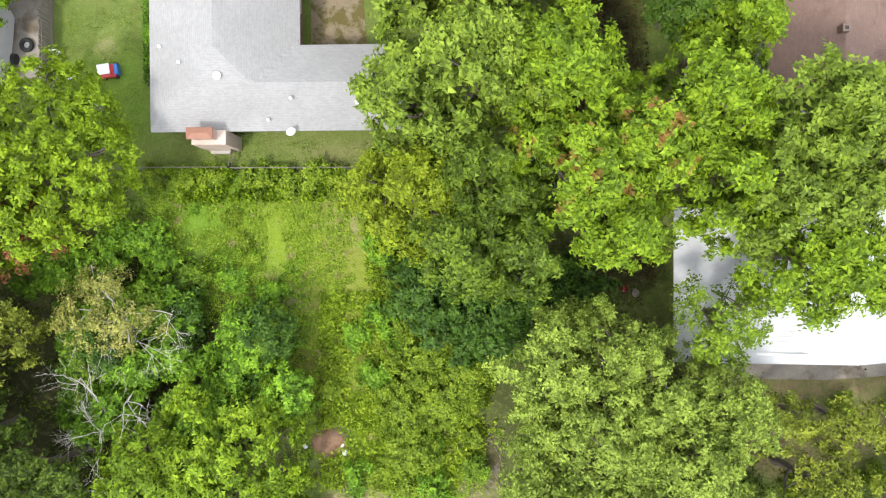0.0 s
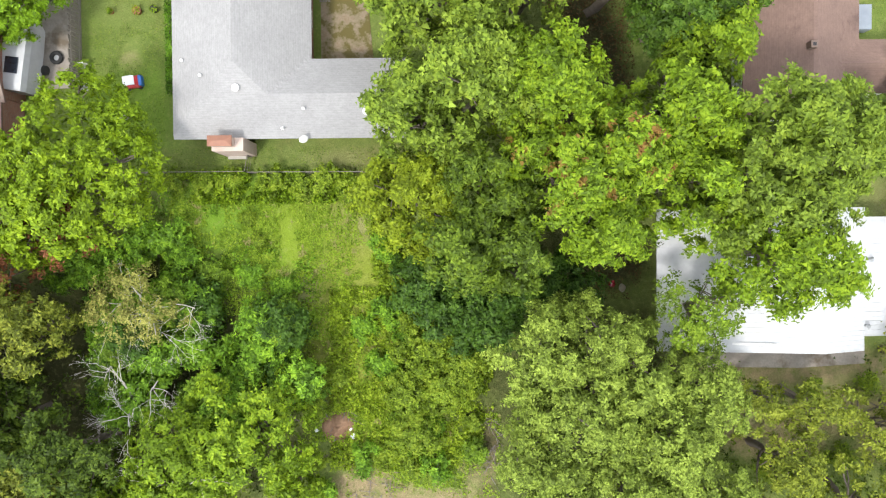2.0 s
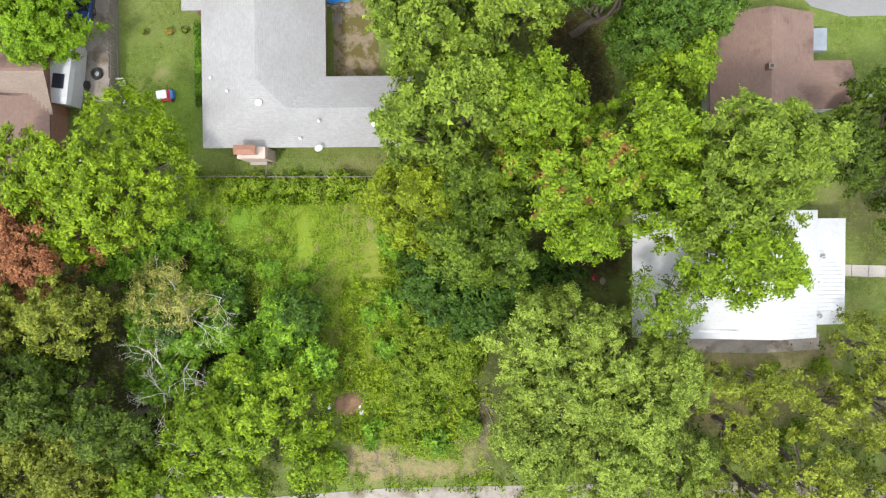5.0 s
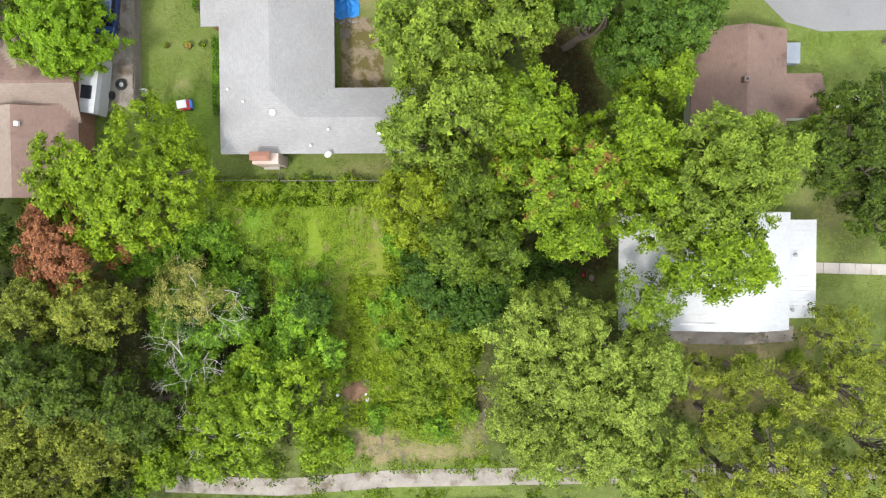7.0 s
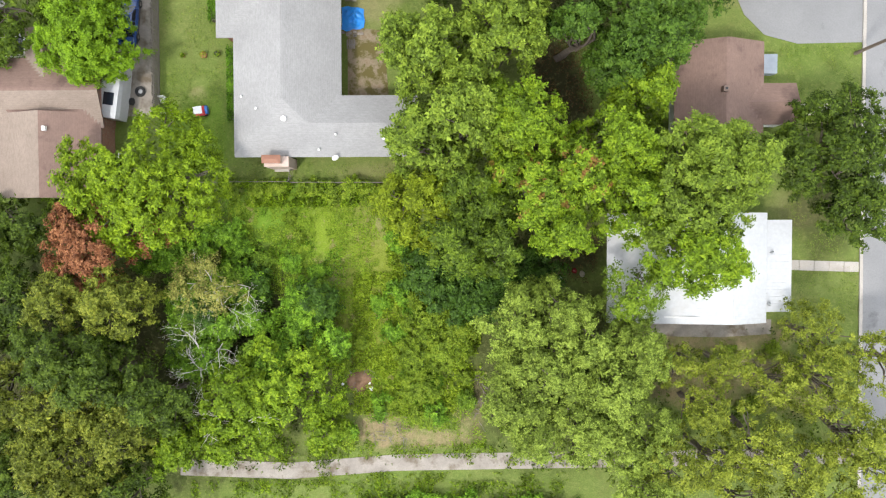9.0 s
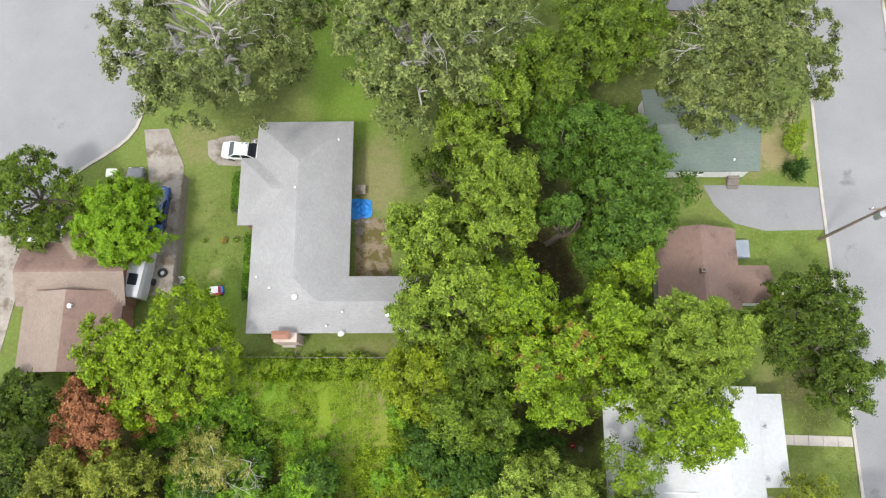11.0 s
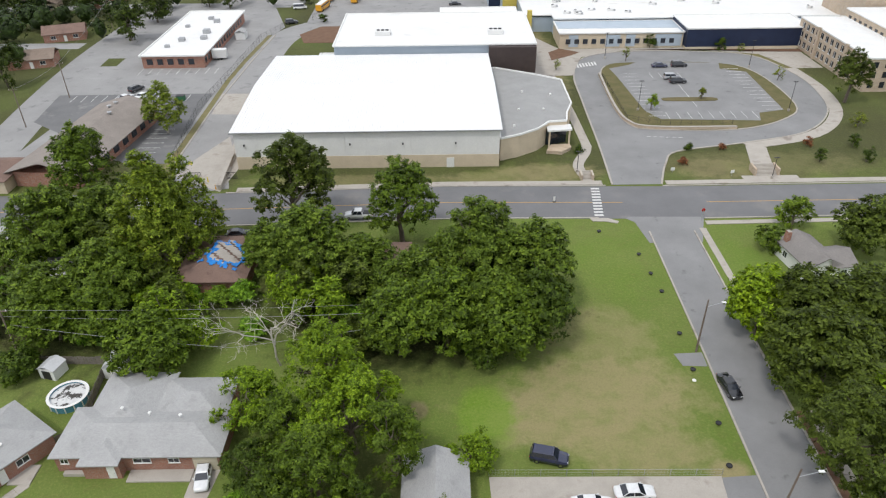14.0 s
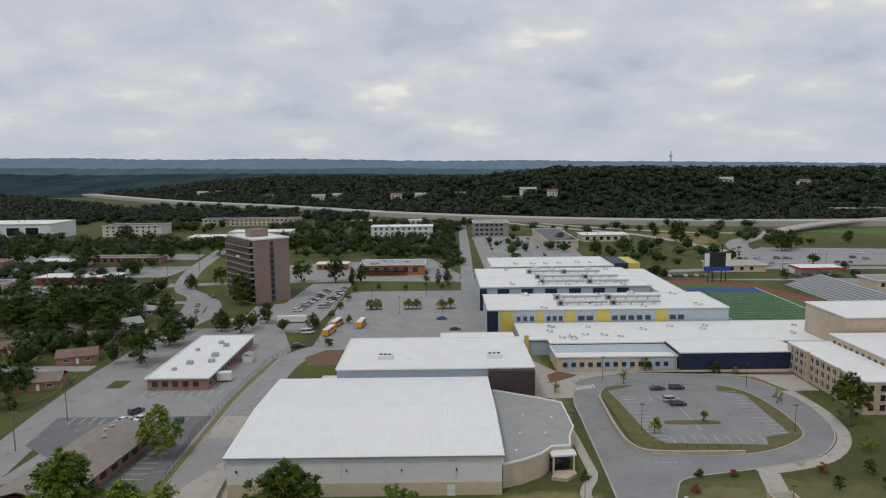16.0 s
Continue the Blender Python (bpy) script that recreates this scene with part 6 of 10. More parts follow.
def roof_unit(x, y, z, sx=2.2, sy=1.4, h=1.1):
    u = thing("roof_air_unit", "grey and white rooftop air unit", "air unit", x, y, z, group="rooftop air units")
    part("casing", boxed(-sx / 2, -sy / 2, 0, sx / 2, sy / 2, h, 0.06), WHITE_WALL, u)
    part("fan_grille", rod(bmesh.new(), (-sx / 4, 0, h), (-sx / 4, 0, h + 0.14), sy * 0.3, n=14), BLACK_PAINT, u)
    part("duct", boxed(sx / 2, -sy / 4, 0.1, sx / 2 + 0.8, sy / 4, 0.7, 0.04), GALV, u)
    return u


# gym with its ribbed white roof
GYM = thing("gymnasium", "large white gym with ribbed white metal roof and tan base", "gymnasium", 0, 0)
gx0, gx1, gy0, gy1 = -46.0, 12.2, 140.6, 192.5
block(GYM, "base_wall", rect(gx0, gy0 - 0.1, gx1, gy1), -0.2, 3.0, TAN_WALL, "tan masonry base")
b = bmesh.new()
n = 12
for k in range(n):
    a = gx0 + (gx1 - gx0) * k / n
    box(b, a + 0.03, gy0 - 0.02, 3.0, a + (gx1 - gx0) / n - 0.03, gy0 + 0.3, 9.0)
box(b, gx0 + 0.1, gy0 + 0.1, 3.0, gx1 - 0.1, gy1, 8.95)
part("upper_wall", b, WHITE_WALL, GYM, "white metal wall panels")
ymid, zr = (gy0 + gy1) / 2, 10.4
bm = bmesh.new()
v = [bm.verts.new(p) for p in ((gx0 - 0.6, gy0 - 0.5, 9.0), (gx1 + 0.5, gy0 - 0.5, 9.0), (gx1 + 0.5, ymid, zr), (gx0 - 0.6, ymid, zr), (gx0 - 0.6, gy1 + 0.5, 9.2), (gx1 + 0.5, gy1 + 0.5, 9.2), (gx0 - 0.6, gy0 - 0.5, 8.7), (gx1 + 0.5, gy0 - 0.5, 8.7), (gx0 - 0.6, gy1 + 0.5, 8.7), (gx1 + 0.5, gy1 + 0.5, 8.7))]
for f in ((0, 1, 2, 3), (3, 2, 5, 4), (0, 6, 7, 1), (4, 5, 9, 8), (6, 8, 9, 7), (1, 7, 9, 5, 2), (0, 3, 4, 8, 6)):
    bm.faces.new([v[k] for k in f])
groof = part("roof", bm, GYM_METAL, GYM, "ribbed white metal roof")
bm = bmesh.new()
for k in range(97):
    x = gx0 - 0.5 + k * (gx1 - gx0 + 0.9) / 96
    for (ya, za), (yb, zb) in (((gy0 - 0.5, 9.0), (ymid, zr)), ((ymid, zr), (gy1 + 0.5, 9.2))):
        va = [bm.verts.new(p) for p in ((x - 0.05, ya, za - 0.01), (x + 0.05, ya, za - 0.01), (x, ya, za + 0.1))]
        vb = [bm.verts.new(p) for p in ((x - 0.05, yb, zb - 0.01), (x + 0.05, yb, zb - 0.01), (x, yb, zb + 0.1))]
        bm.faces.new((va[0], va[2], vb[2], vb[0])); bm.faces.new((va[2], va[1], vb[1], vb[2])); bm.faces.new((va[0], va[1], va[2]))
part("seams", bm, GYM_METAL, groof)
b = bmesh.new()
for y in (gy0 + 13, gy0 + 26, gy0 + 39):
    z = 9.0 + (zr - 9.0) * (1 - abs(y - ymid) / (ymid - gy0))
    box(b, gx0 - 0.5, y - 0.1, z - 0.1, gx1 + 0.4, y + 0.1, z + 0.06)
part("roof_lap", b, GYM_METAL, groof)
part("gutter", boxed(gx0 - 0.6, gy0 - 0.72, 8.72, gx1 + 0.5, gy0 - 0.5, 8.95), GREY_METAL, GYM)
part("door", boxed(0.5, gy0 - 0.22, 0.0, 2.2, gy0 - 0.08, 2.3), WHITE_PAINT, GYM, "pale double door")
for k in range(5):
    x = gx0 + 2 + k * 11.6
    part("wall_lamp", boxed(x, gy0 - 0.35, 5.6, x + 0.3, gy0 - 0.02, 6.0), BLACK_PAINT, GYM)

# auditorium behind it
AUD = thing("auditorium", "flat-roofed white auditorium with brown end wall", "school building", 0, 0)
block(AUD, "wall", rect(-30.6, 195, 25.8, 229), -0.2, 10.8, BLUEGREY_PANEL, "pale blue-grey panels")
block(AUD, "end_wall", rect(13.0, 192.9, 26.2, 196), -0.2, 10.82, BROWN_PANEL, "dark brown panel wall")
block(AUD, "side_wall", rect(25.7, 194, 26.2, 229), -0.2, 10.82, BROWN_PANEL, "dark brown panel wall")
flat_roof(AUD, rect(-30.8, 194.6, 26.3, 229.4), 11.0)
block(AUD, "rear_wall", rect(-0.5, 229.4, 24, 236), -0.2, 10.7, WHITE_WALL)
flat_roof(AUD, rect(-0.6, 229.5, 24.1, 236.2), 10.85)
block(AUD, "annex", rect(-36, 195.4, -30.7, 204), -0.2, 6.0, WHITE_WALL)
flat_roof(AUD, rect(-36.1, 195.3, -30.7, 204.1), 6.1)
for x in (-17.5, 15.5):
    u = thing("roof_fan_unit", "large white rooftop fan unit", "air unit", x, 206, 11.05, group="auditorium roof units")
    part("casing", boxed(-2.2, -1.6, 0, 2.2, 1.6, 1.3, 0.08), WHITE_WALL, u)
    for k in (-1, 0, 1):
        part("fan", rod(bmesh.new(), (k * 1.3, -0.2, 1.3), (k * 1.3, -0.2, 1.5), 0.5, n=14), BLACK_PAINT, u)
# lobby with its tan curved front
LOB = thing("gym_lobby", "tan lobby with grey flat roof beside the gym", "school building", 0, 0)
LP = [(12.6, 143.2), (17.0, 145.2), (21.5, 148.4), (24.6, 152.5), (28.8, 153.0), (29.6, 158), (31.6, 164), (31.6, 181), (26.0, 185), (14.6, 191.5), (12.6, 191.5)]
block(LOB, "wall", LP, -0.2, 5.2, TAN_WALL, "tan masonry wall")
flat_roof(LOB, LP, 5.3, 0.4, surface("grey_roof_membrane", (0.36, 0.36, 0.355), (0.3, 0.3, 0.295), 0.8, 0.2, 4.0, 0.05), WHITE_PAINT)
block(LOB, "glazing", [(23.9, 151.4), (24.6, 152.2), (28.9, 152.8), (28.9, 152.7), (24.7, 151.2)], 0.2, 3.6, GLASS_DARK, "dark glass entrance")
block(LOB, "canopy", [(24, 149.5), (29.8, 150.2), (29.8, 153.2), (24, 152.6)], 4.1, 4.5, WHITE_WALL)
for x in (24.6, 29.2):
    part("column", rod(bmesh.new(), (x, 150.1, -0.1), (x, 150.1, 4.1), 0.22, n=12), TAN_WALL, LOB)
block(LOB, "planter", [(23.6, 146.8), (27.0, 146.0), (29.6, 148.6), (29.4, 150.4), (25.0, 150.0)], -0.1, 0.8, TAN_BRICK, "low brick planter")
for x, y in ((18, 160), (24, 160), (20, 172), (27, 170), (16, 150)):
    part("roof_vent", boxed(x, y, 5.3, x + 0.5, y + 0.5, 5.75, 0.03), WHITE_PAINT, LOB)

# gate, bollards and ramp wall at the mouth of the service drive
for x, y in ((-52.6, 134.6), (-51.2, 134.6)):
    t = thing("bollard", "yellow steel bollard at the service gate", "bollard", x, y, group="bollards at the service gate")
    part("post", rod(bmesh.new(), (0, 0, -0.1), (0, 0, 1.15), 0.14, n=12), YELLOW_PANEL, t)
    part("cap", rod(bmesh.new(), (0, 0, 1.15), (0, 0, 1.22), 0.12, 0.05, n=12), YELLOW_PANEL, t)
t = thing("gate_sign", "yellow warning sign at the service drive", "road sign", -56.2, 139.8)
part("post", rod(bmesh.new(), (0, 0, -0.1), (0, 0, 2.4), 0.035, n=6), GALV, t)
part("panel", boxed(-0.4, -0.03, 1.7, 0.4, 0.0, 2.5, 0.02), YELLOW_PANEL, t)
t = thing("ramp_wall", "pale concrete ramp wall beside the gym", "wall", -48.3, 138.8, 0, 4)
part("wall", boxed(-0.35, -8.0, -0.1, 0.35, 9.0, 1.1, 0.04), CONCRETE, t)
part("coping", boxed(-0.5, -8.1, 1.1, 0.5, 9.1, 1.22, 0.03), CONCRETE, t)
for x0, x1 in ((-55.6, -53.0), (-47.4, -45.2)):
    t = thing("service_gate", "black metal gate at the service drive", "gate", x0, 135.9)
    for k in range(9):
        part("bar", boxed(k * (x1 - x0) / 8 - 0.03, -0.03, 0.05, k * (x1 - x0) / 8 + 0.03, 0.03, 1.7), BLACK_PAINT, t)
    for z in (0.2, 1.6):
        part("rail", boxed(-0.05, -0.04, z, x1 - x0 + 0.05, 0.04, z + 0.08), BLACK_PAINT, t)

# classroom wings
def striped_wall(parent, x0, x1, y, z0, z1, stripes):
    block(parent, "wall", rect(x0, y, x1, y + 0.6), z0, z1, BLUEGREY_PANEL, "pale blue-grey panel wall")
    for a, w in stripes:
        part("yellow_panel", boxed(a, y - 0.12, z0, a + w, y + 0.02, z1 - 0.2), YELLOW_PANEL, parent, "yellow wall panel")


W1 = thing("classroom_wing", "three-storey school wing with yellow and blue-grey panels", "school building", 0, 0)
block(W1, "body", rect(18.2, 272.6, 114, 304), -0.2, 10.8, BLUEGREY_PANEL)
striped_wall(W1, 22.2, 114, 272.0, -0.2, 10.8, [(23.0, 5.4), (37.5, 3.0), (48.6, 4.4), (61.2, 5.6), (85, 4.6)])
block(W1, "corner_glass", rect(17.8, 272.4, 22.1, 273.4), -0.2, 10.4, NAVY_PANEL, "navy glass corner")
ribbon_windows(W1, 29.5, 36.5, 271.9, 6.6, 1.5, 1.8, 1.2)
ribbon_windows(W1, 41.5, 48, 271.9, 6.6, 1.5, 1.8, 0.9)
ribbon_windows(W1, 54, 60.5, 271.9, 6.6, 2.6, 1.8, 0.8)
ribbon_windows(W1, 67.5, 84, 271.9, 6.6, 2.2, 1.8, 1.1)
ribbon_windows(W1, 90.5, 98, 271.9, 6.6, 2.4, 1.8, 0.9)
ribbon_windows(W1, 29.5, 60, 271.9, 2.2, 1.6, 1.6, 1.4)
flat_roof(W1, rect(18, 271.8, 114.2, 304.2), 11.0)
W2 = thing("classroom_wing", "white-roofed school wing with navy window bays", "school building", 0, 0)
block(W2, "body", rect(18.2, 322, 98, 350), -0.2, 10.8, BLUEGREY_PANEL)
block(W2, "front_glass", rect(17.7, 321.6, 21, 322.6), 0, 10.4, NAVY_PANEL)
for k in range(6):
    part("window_bay", boxed(26 + k * 11.2, 321.8, 7.8, 31.5 + k * 11.2, 322.1, 10.2), NAVY_PANEL, W2, "navy window bay")
flat_roof(W2, rect(18, 321.7, 98.4, 350), 11.0)
block(W2, "link", rect(18.2, 350.2, 98, 378), -0.2, 10.6, BLUEGREY_PANEL)
flat_roof(W2, rect(18, 350.2, 98.4, 378.2), 10.8)
block(W2, "east_link", rect(98.5, 305, 110, 378), -0.2, 9.6, WHITE_WALL)
flat_roof(W2, rect(98.6, 304.5, 110.4, 378.2), 9.8)
W3 = thing("classroom_wing", "far white-roofed school wing with navy and yellow end", "school building", 0, 0)
block(W3, "body", rect(28, 384, 96, 420), -0.2, 10.8, WHITE_WALL)
for k in range(4):
    part("window_bay", boxed(36 + k * 15, 383.8, 7.6, 42 + k * 15, 384.1, 9.8), NAVY_PANEL, W3, "navy window bay")
flat_roof(W3, rect(27.8, 383.7, 96.2, 420.2), 11.0)
block(W3, "end_navy", rect(96.4, 384, 104, 410), -0.2, 12.5, NAVY_PANEL, "navy stair tower")
block(W3, "end_yellow", rect(104.1, 384, 110.5, 410), -0.2, 12.4, YELLOW_PANEL, "yellow stair tower")
rngu = random.Random(4)
DUCTS = ((48.8, 68.2, 292), (70.4, 92, 291), (48.2, 67.6, 280), (69.7, 89.2, 280), (47.9, 69, 330.5), (70.8, 89.6, 330), (47.9, 70.2, 344.8), (71.6, 88, 344), (45.8, 62.6, 362), (64, 83, 361))
for y0, x0, x1, n in ((276, 34, 108, 4), (300, 30, 108, 5), (326, 28, 95, 5), (374, 30, 95, 5), (395, 40, 90, 6)):
    for k in range(n):
        roof_unit(x0 + (x1 - x0) * (k + rngu.uniform(0.2, 0.8)) / n, y0 + rngu.uniform(-2.5, 2.5), 11.05 if y0 != 358 else 10.86, rngu.uniform(1.4, 3.0), rngu.uniform(1.2, 2.0), rngu.uniform(0.8, 1.5))


def duct_run(x0, x1, y, z):
    """A long insulated duct on stands with a fan box at one end."""
    u = thing("roof_duct", "grey insulated roof duct with a fan box", "roof duct", x0, y, z, group="roof ducts")
    n = x1 - x0
    part("fan_box", boxed(-1.3, -1.2, 0.15, 1.3, 1.2, 2.2, 0.06), GREY_METAL, u)
    part("fan", rod(bmesh.new(), (0, -1.32, 1.2), (0, -1.2, 1.2), 0.75, n=14), BLACK_PAINT, u)
    part("duct", rod(bmesh.new(), (1.25, 0, 1.35), (n, 0, 1.35), 0.5, n=12), GALV, u)
    part("pipe", rod(bmesh.new(), (1.25, 0.9, 0.7), (n, 0.9, 0.7), 0.16, n=8), WHITE_PAINT, u)
    k = 3.0
    while k < n:
        part("stand", boxed(k - 0.12, -0.5, 0.0, k + 0.12, 0.5, 0.95), GREY_METAL, u)
        part("flange", rod(bmesh.new(), (k + 0.6, 0, 1.35), (k + 0.85, 0, 1.35), 0.62, n=12), GREY_METAL, u)
        k += 4.6


for x0, x1, y in DUCTS:
    duct_run(x0, x1, y, 11.02 if y < 350 else 10.82)
# the low wing in front
W4 = thing("low_school_wing", "single-storey school wing with tan, blue and navy front", "school building", 0, 0)
LW = [(28.5, 244), (34.5, 236), (77.8, 226.4), (118, 224.5), (140, 224), (160, 262), (160, 271.2), (28.5, 271.2)]
block(W4, "body", [(28.7, 246), (38.3, 246), (38.3, 232), (77.6, 231.4), (77.6, 226.8), (140, 225), (159, 262), (159, 270.8), (28.7, 270.8)], -0.2, 5.0, BLUEGREY_PANEL)
flat_roof(W4, [(28.5, 245.6), (38.0, 245.6), (38.0, 240.6), (159.4, 240.6), (159.4, 271), (28.5, 271)], 5.6)
block(W4, "front_wall", rect(38.0, 226.0, 78.0, 240.4), -0.2, 4.6, TAN_WALL, "tan masonry front")
flat_roof(W4, rect(37.8, 225.8, 78.2, 240.4), 4.8)
for a, w in ((41, 3.0), (53, 4.6), (59.5, 3.0), (69, 8.4)):
    part("blue_panel", boxed(a, 225.86, 0.6, a + w, 226.02, 4.4), BLUEGREY_PANEL, W4, "pale blue panel")
ribbon_windows(W4, 40, 76, 225.85, 1.6, 1.5, 1.5, 1.3)
block(W4, "navy_wall", rect(78.4, 223.6, 117.6, 240.2), 0.8, 6.4, NAVY_PANEL, "long navy panel wall")
block(W4, "navy_base", rect(78.4, 223.4, 117.6, 240.0), -0.2, 0.8, TAN_WALL, "tan base course")
flat_roof(W4, rect(78.3, 223.5, 117.7, 240.3), 6.5)
part("yellow_panel", boxed(29.4, 244.6, 0.5, 31.0, 245.7, 7.6), YELLOW_PANEL, W4, "yellow entrance fin")
for k in range(22):
    roof_unit(36 + rngu.uniform(0, 118), 244 + rngu.uniform(0, 22), 5.65, rngu.uniform(0.8, 2.2), rngu.uniform(0.8, 1.6), rngu.uniform(0.4, 1.0))
# the old tan school building
OLD = thing("old_school_building", "three-storey tan brick school building", "school building", 0, 0)
OP = [(114.8, 183.5), (128.5, 183.5), (128.5, 226), (114.8, 226)]
block(OLD, "wall", OP, -0.2, 9.0, TAN_BRICK)
flat_roof(OLD, OP, 9.1)
for z in (1.2, 4.0, 6.7):
    for k in range(13):
        y = 185.2 + k * 3.1
        p = part("window", boxed(114.66, y, z, 114.9, y + 1.3, z + 1.6), GLASS_DARK, OLD)
        part("sill", boxed(114.6, y - 0.1, z - 0.12, 114.72, y + 1.4, z), WHITE_PAINT, p)
        part("mullion", boxed(114.6, y + 0.6, z, 114.7, y + 0.7, z + 1.6), WHITE_PAINT, p)
    for k in range(4):
        x = 116 + k * 3.2
        part("window", boxed(x, 183.36, z, x + 1.3, 183.6, z + 1.6), GLASS_DARK, OLD)
for y in (195, 212):
    part("pier", boxed(114.2, y, -0.2, 114.82, y + 1.2, 9.6), TAN_BRICK, OLD)
block(OLD, "rear_wall", rect(128.6, 196, 175, 226), -0.2, 11.5, TAN_BRICK)
flat_roof(OLD, rect(128.6, 195.8, 175, 226.2), 11.6)
for k in range(9):
    for z in (5.6, 8.6):
        part("window", boxed(128.45, 197.5 + k * 3.1, z, 128.7, 198.8 + k * 3.1, z + 1.6), GLASS_DARK, OLD)
block(OLD, "stage_tower", rect(135, 228, 175, 254), -0.2, 16.5, TAN_BRICK, "tall tan brick stage tower")
flat_roof(OLD, rect(134.8, 227.8, 175.2, 254.2), 16.6)

# drive loop and its car park
LOOP = smooth_line([(35.5, 131.0), (36.5, 150), (37.5, 180), (38.6, 200), (44, 216), (58, 222), (80, 221.5), (97, 216.5), (103, 200), (103.5, 186), (99.5, 170), (88, 157), (70, 151.0), (54, 147), (49.6, 141), (46.0, 131.0)], 5)
structure("school_drive", slab(LOOP, -0.05, 0.03), ASPHALT, "smooth grey asphalt drive loop", "road")
structure("kerb_loop", strip(LOOP, 0.4, -0.05, 0.15), CONCRETE, "pale concrete kerb round the drive loop", "kerb")
ISLAND = smooth_line([(46.4, 199), (45.2, 176), (46.5, 163), (52, 159.6), (72, 159), (86, 165), (93.2, 175), (92.5, 200), (84, 209.5), (60, 211), (50.5, 209)], 5, True)
structure("island_verge", slab(ISLAND, -0.02, 0.12), surface("island_grass", (0.17, 0.135, 0.06), (0.1, 0.1, 0.035), 0.95, 0.3, 6.0, 0.3), "dry grass island with concrete kerb", "verge")
structure("island_kerb", strip([p for p in ISLAND[40:] + ISLAND[:40] if p[1] < 208], 0.35, -0.02, 0.17), CONCRETE, "pale concrete kerb", "kerb")
structure("school_car_park", slab([(50.2, 205.5), (51.0, 198), (52.5, 172), (55.2, 166), (79.9, 164.3), (81.5, 169.4), (88.5, 171.2), (89.8, 201), (83.0, 204.0), (84.5, 209.6), (60, 211.3), (56.3, 208.4)], 0.0, 0.14), ASPHALT, "grey asphalt school car park", "car park")
bm = bmesh.new()
for k in range(13):
    y = 167 + k * 2.7
    box(bm, 84.0, y + 4.5, 0.1, 88.6, y + 4.62, 0.152)
    box(bm, 52.6, y + 1.0, 0.1, 57.0, y + 1.12, 0.152)
for k in range(9):
    x = 57.5 + k * 2.8
    box(bm, x, 166.0, 0.1, x + 0.12, 170.4, 0.152)
box(bm, 66.8, 174, 0.1, 66.95, 200, 0.152)
for k in range(4):
    box(bm, 61 + k * 2.8, 196.5, 0.1, 61.12 + k * 2.8, 201, 0.152)
structure("parking_lines", bm, LINE_WHITE, "white painted parking lines", "road marking")
structure("car_park_island", slab(smooth_line([(59, 179.5), (61, 178.2), (72, 178), (74, 179.2), (72, 180.4), (61, 180.6)], 4, True), 0.0, 0.28), surface("dry_island", (0.18, 0.14, 0.065), (0.11, 0.1, 0.04), 0.95, 0.3, 6.0, 0.3), "dry grass parking island", "verge")
bm = bmesh.new()
for k in range(8):
    box(bm, 40.0 + k * 0.95, 206.6 + k * 0.35, 0.0, 40.5 + k * 0.95, 210.0 + k * 0.35, 0.036)
structure("crosswalk_loop", bm, LINE_WHITE, "white crosswalk bars on the drive", "road marking")
bm = bmesh.new()
for k in range(6):
    box(bm, 49 + k * 1.5, 155.4 - k * 0.15, 0, 49.9 + k * 1.5, 155.55 - k * 0.15, 0.036)
structure("drive_hatching", bm, LINE_WHITE, "white painted hatching", "road marking")
structure("pavement_school_front", slab([(33.0, 200), (38.2, 200), (43.6, 217), (58, 223.2), (82, 223.0), (100, 218), (105, 204), (114, 204), (114, 224), (78, 225.6), (38, 225.8), (32, 238), (27, 238), (27, 196)], -0.05, 0.06), CONCRETE, "wide tan concrete school pavement", "pavement")
structure("pavement_school_east", strip(smooth_line([(104.4, 204), (105.2, 186), (101.0, 168.6), (89.4, 155.6), (71, 149.4)], 5), 3.2, -0.05, 0.07), CONCRETE, "curved concrete pavement", "pavement")
structure("pavement_gym_side", strip([(33.6, 150), (33.2, 170), (31.9, 200)], 2.2, -0.05, 0.06), CONCRETE, "concrete pavement along the lobby", "pavement")
structure("pavement_gym_front", strip(smooth_line([(31.0, 132), (29.8, 140), (32.6, 147), (33.6, 151)], 4), 2.4, -0.05, 0.08), CONCRETE, "concrete walk to the lobby", "pavement")
structure("bed_navy_wall", slab([(60, 224.2), (116, 222.6), (116, 219.5), (98, 220.5), (80, 224.0)], 0.0, 0.09), MULCH, "brown mulch bed", "flower bed")
structure("bed_entrance", slab([(34, 214), (41, 219), (44, 222), (38, 226), (34, 222)], 0.0, 0.1), MULCH, "brown mulch bed", "flower bed")
structure("bed_service", slab([(-47, 236), (-34, 236), (-32, 256), (-44, 256), (-50, 246)], 0.0, 0.1), MULCH, "brown mulch bed", "flower bed")


def steps(x, y, w, n, turn, rise=0.16, run=0.34, label="pale concrete steps up the bank"):
    s = thing("steps", label, "steps", x, y, 0, turn)
    for k in range(n):
        part("step", boxed(-w / 2, k * run, 0.0, w / 2, n * run + 0.01 * k, rise * (k + 1) - 0.004), CONCRETE, s)
    for sx in (-w / 2 - 0.2, w / 2 + 0.2):
        part("cheek_wall", boxed(sx - 0.2, -0.2, -0.1, sx + 0.2, n * run, rise * n + 0.15), TAN_BRICK, s)
    return s


steps(69.5, 134.4, 4.6, 9, 0)
steps(30.6, 133.2, 2.0, 7, 0)
structure("path_steps", strip([(70.0, 137.4), (72.8, 149.0)], 4.6, -0.05, 0.1), CONCRETE, "concrete path above the steps", "footpath")
structure("plaza_steps", slab([(64, 131.6), (76, 131.4), (76, 134.3), (64, 134.3)], -0.05, 0.08), CONCRETE, "concrete landing", "pavement")

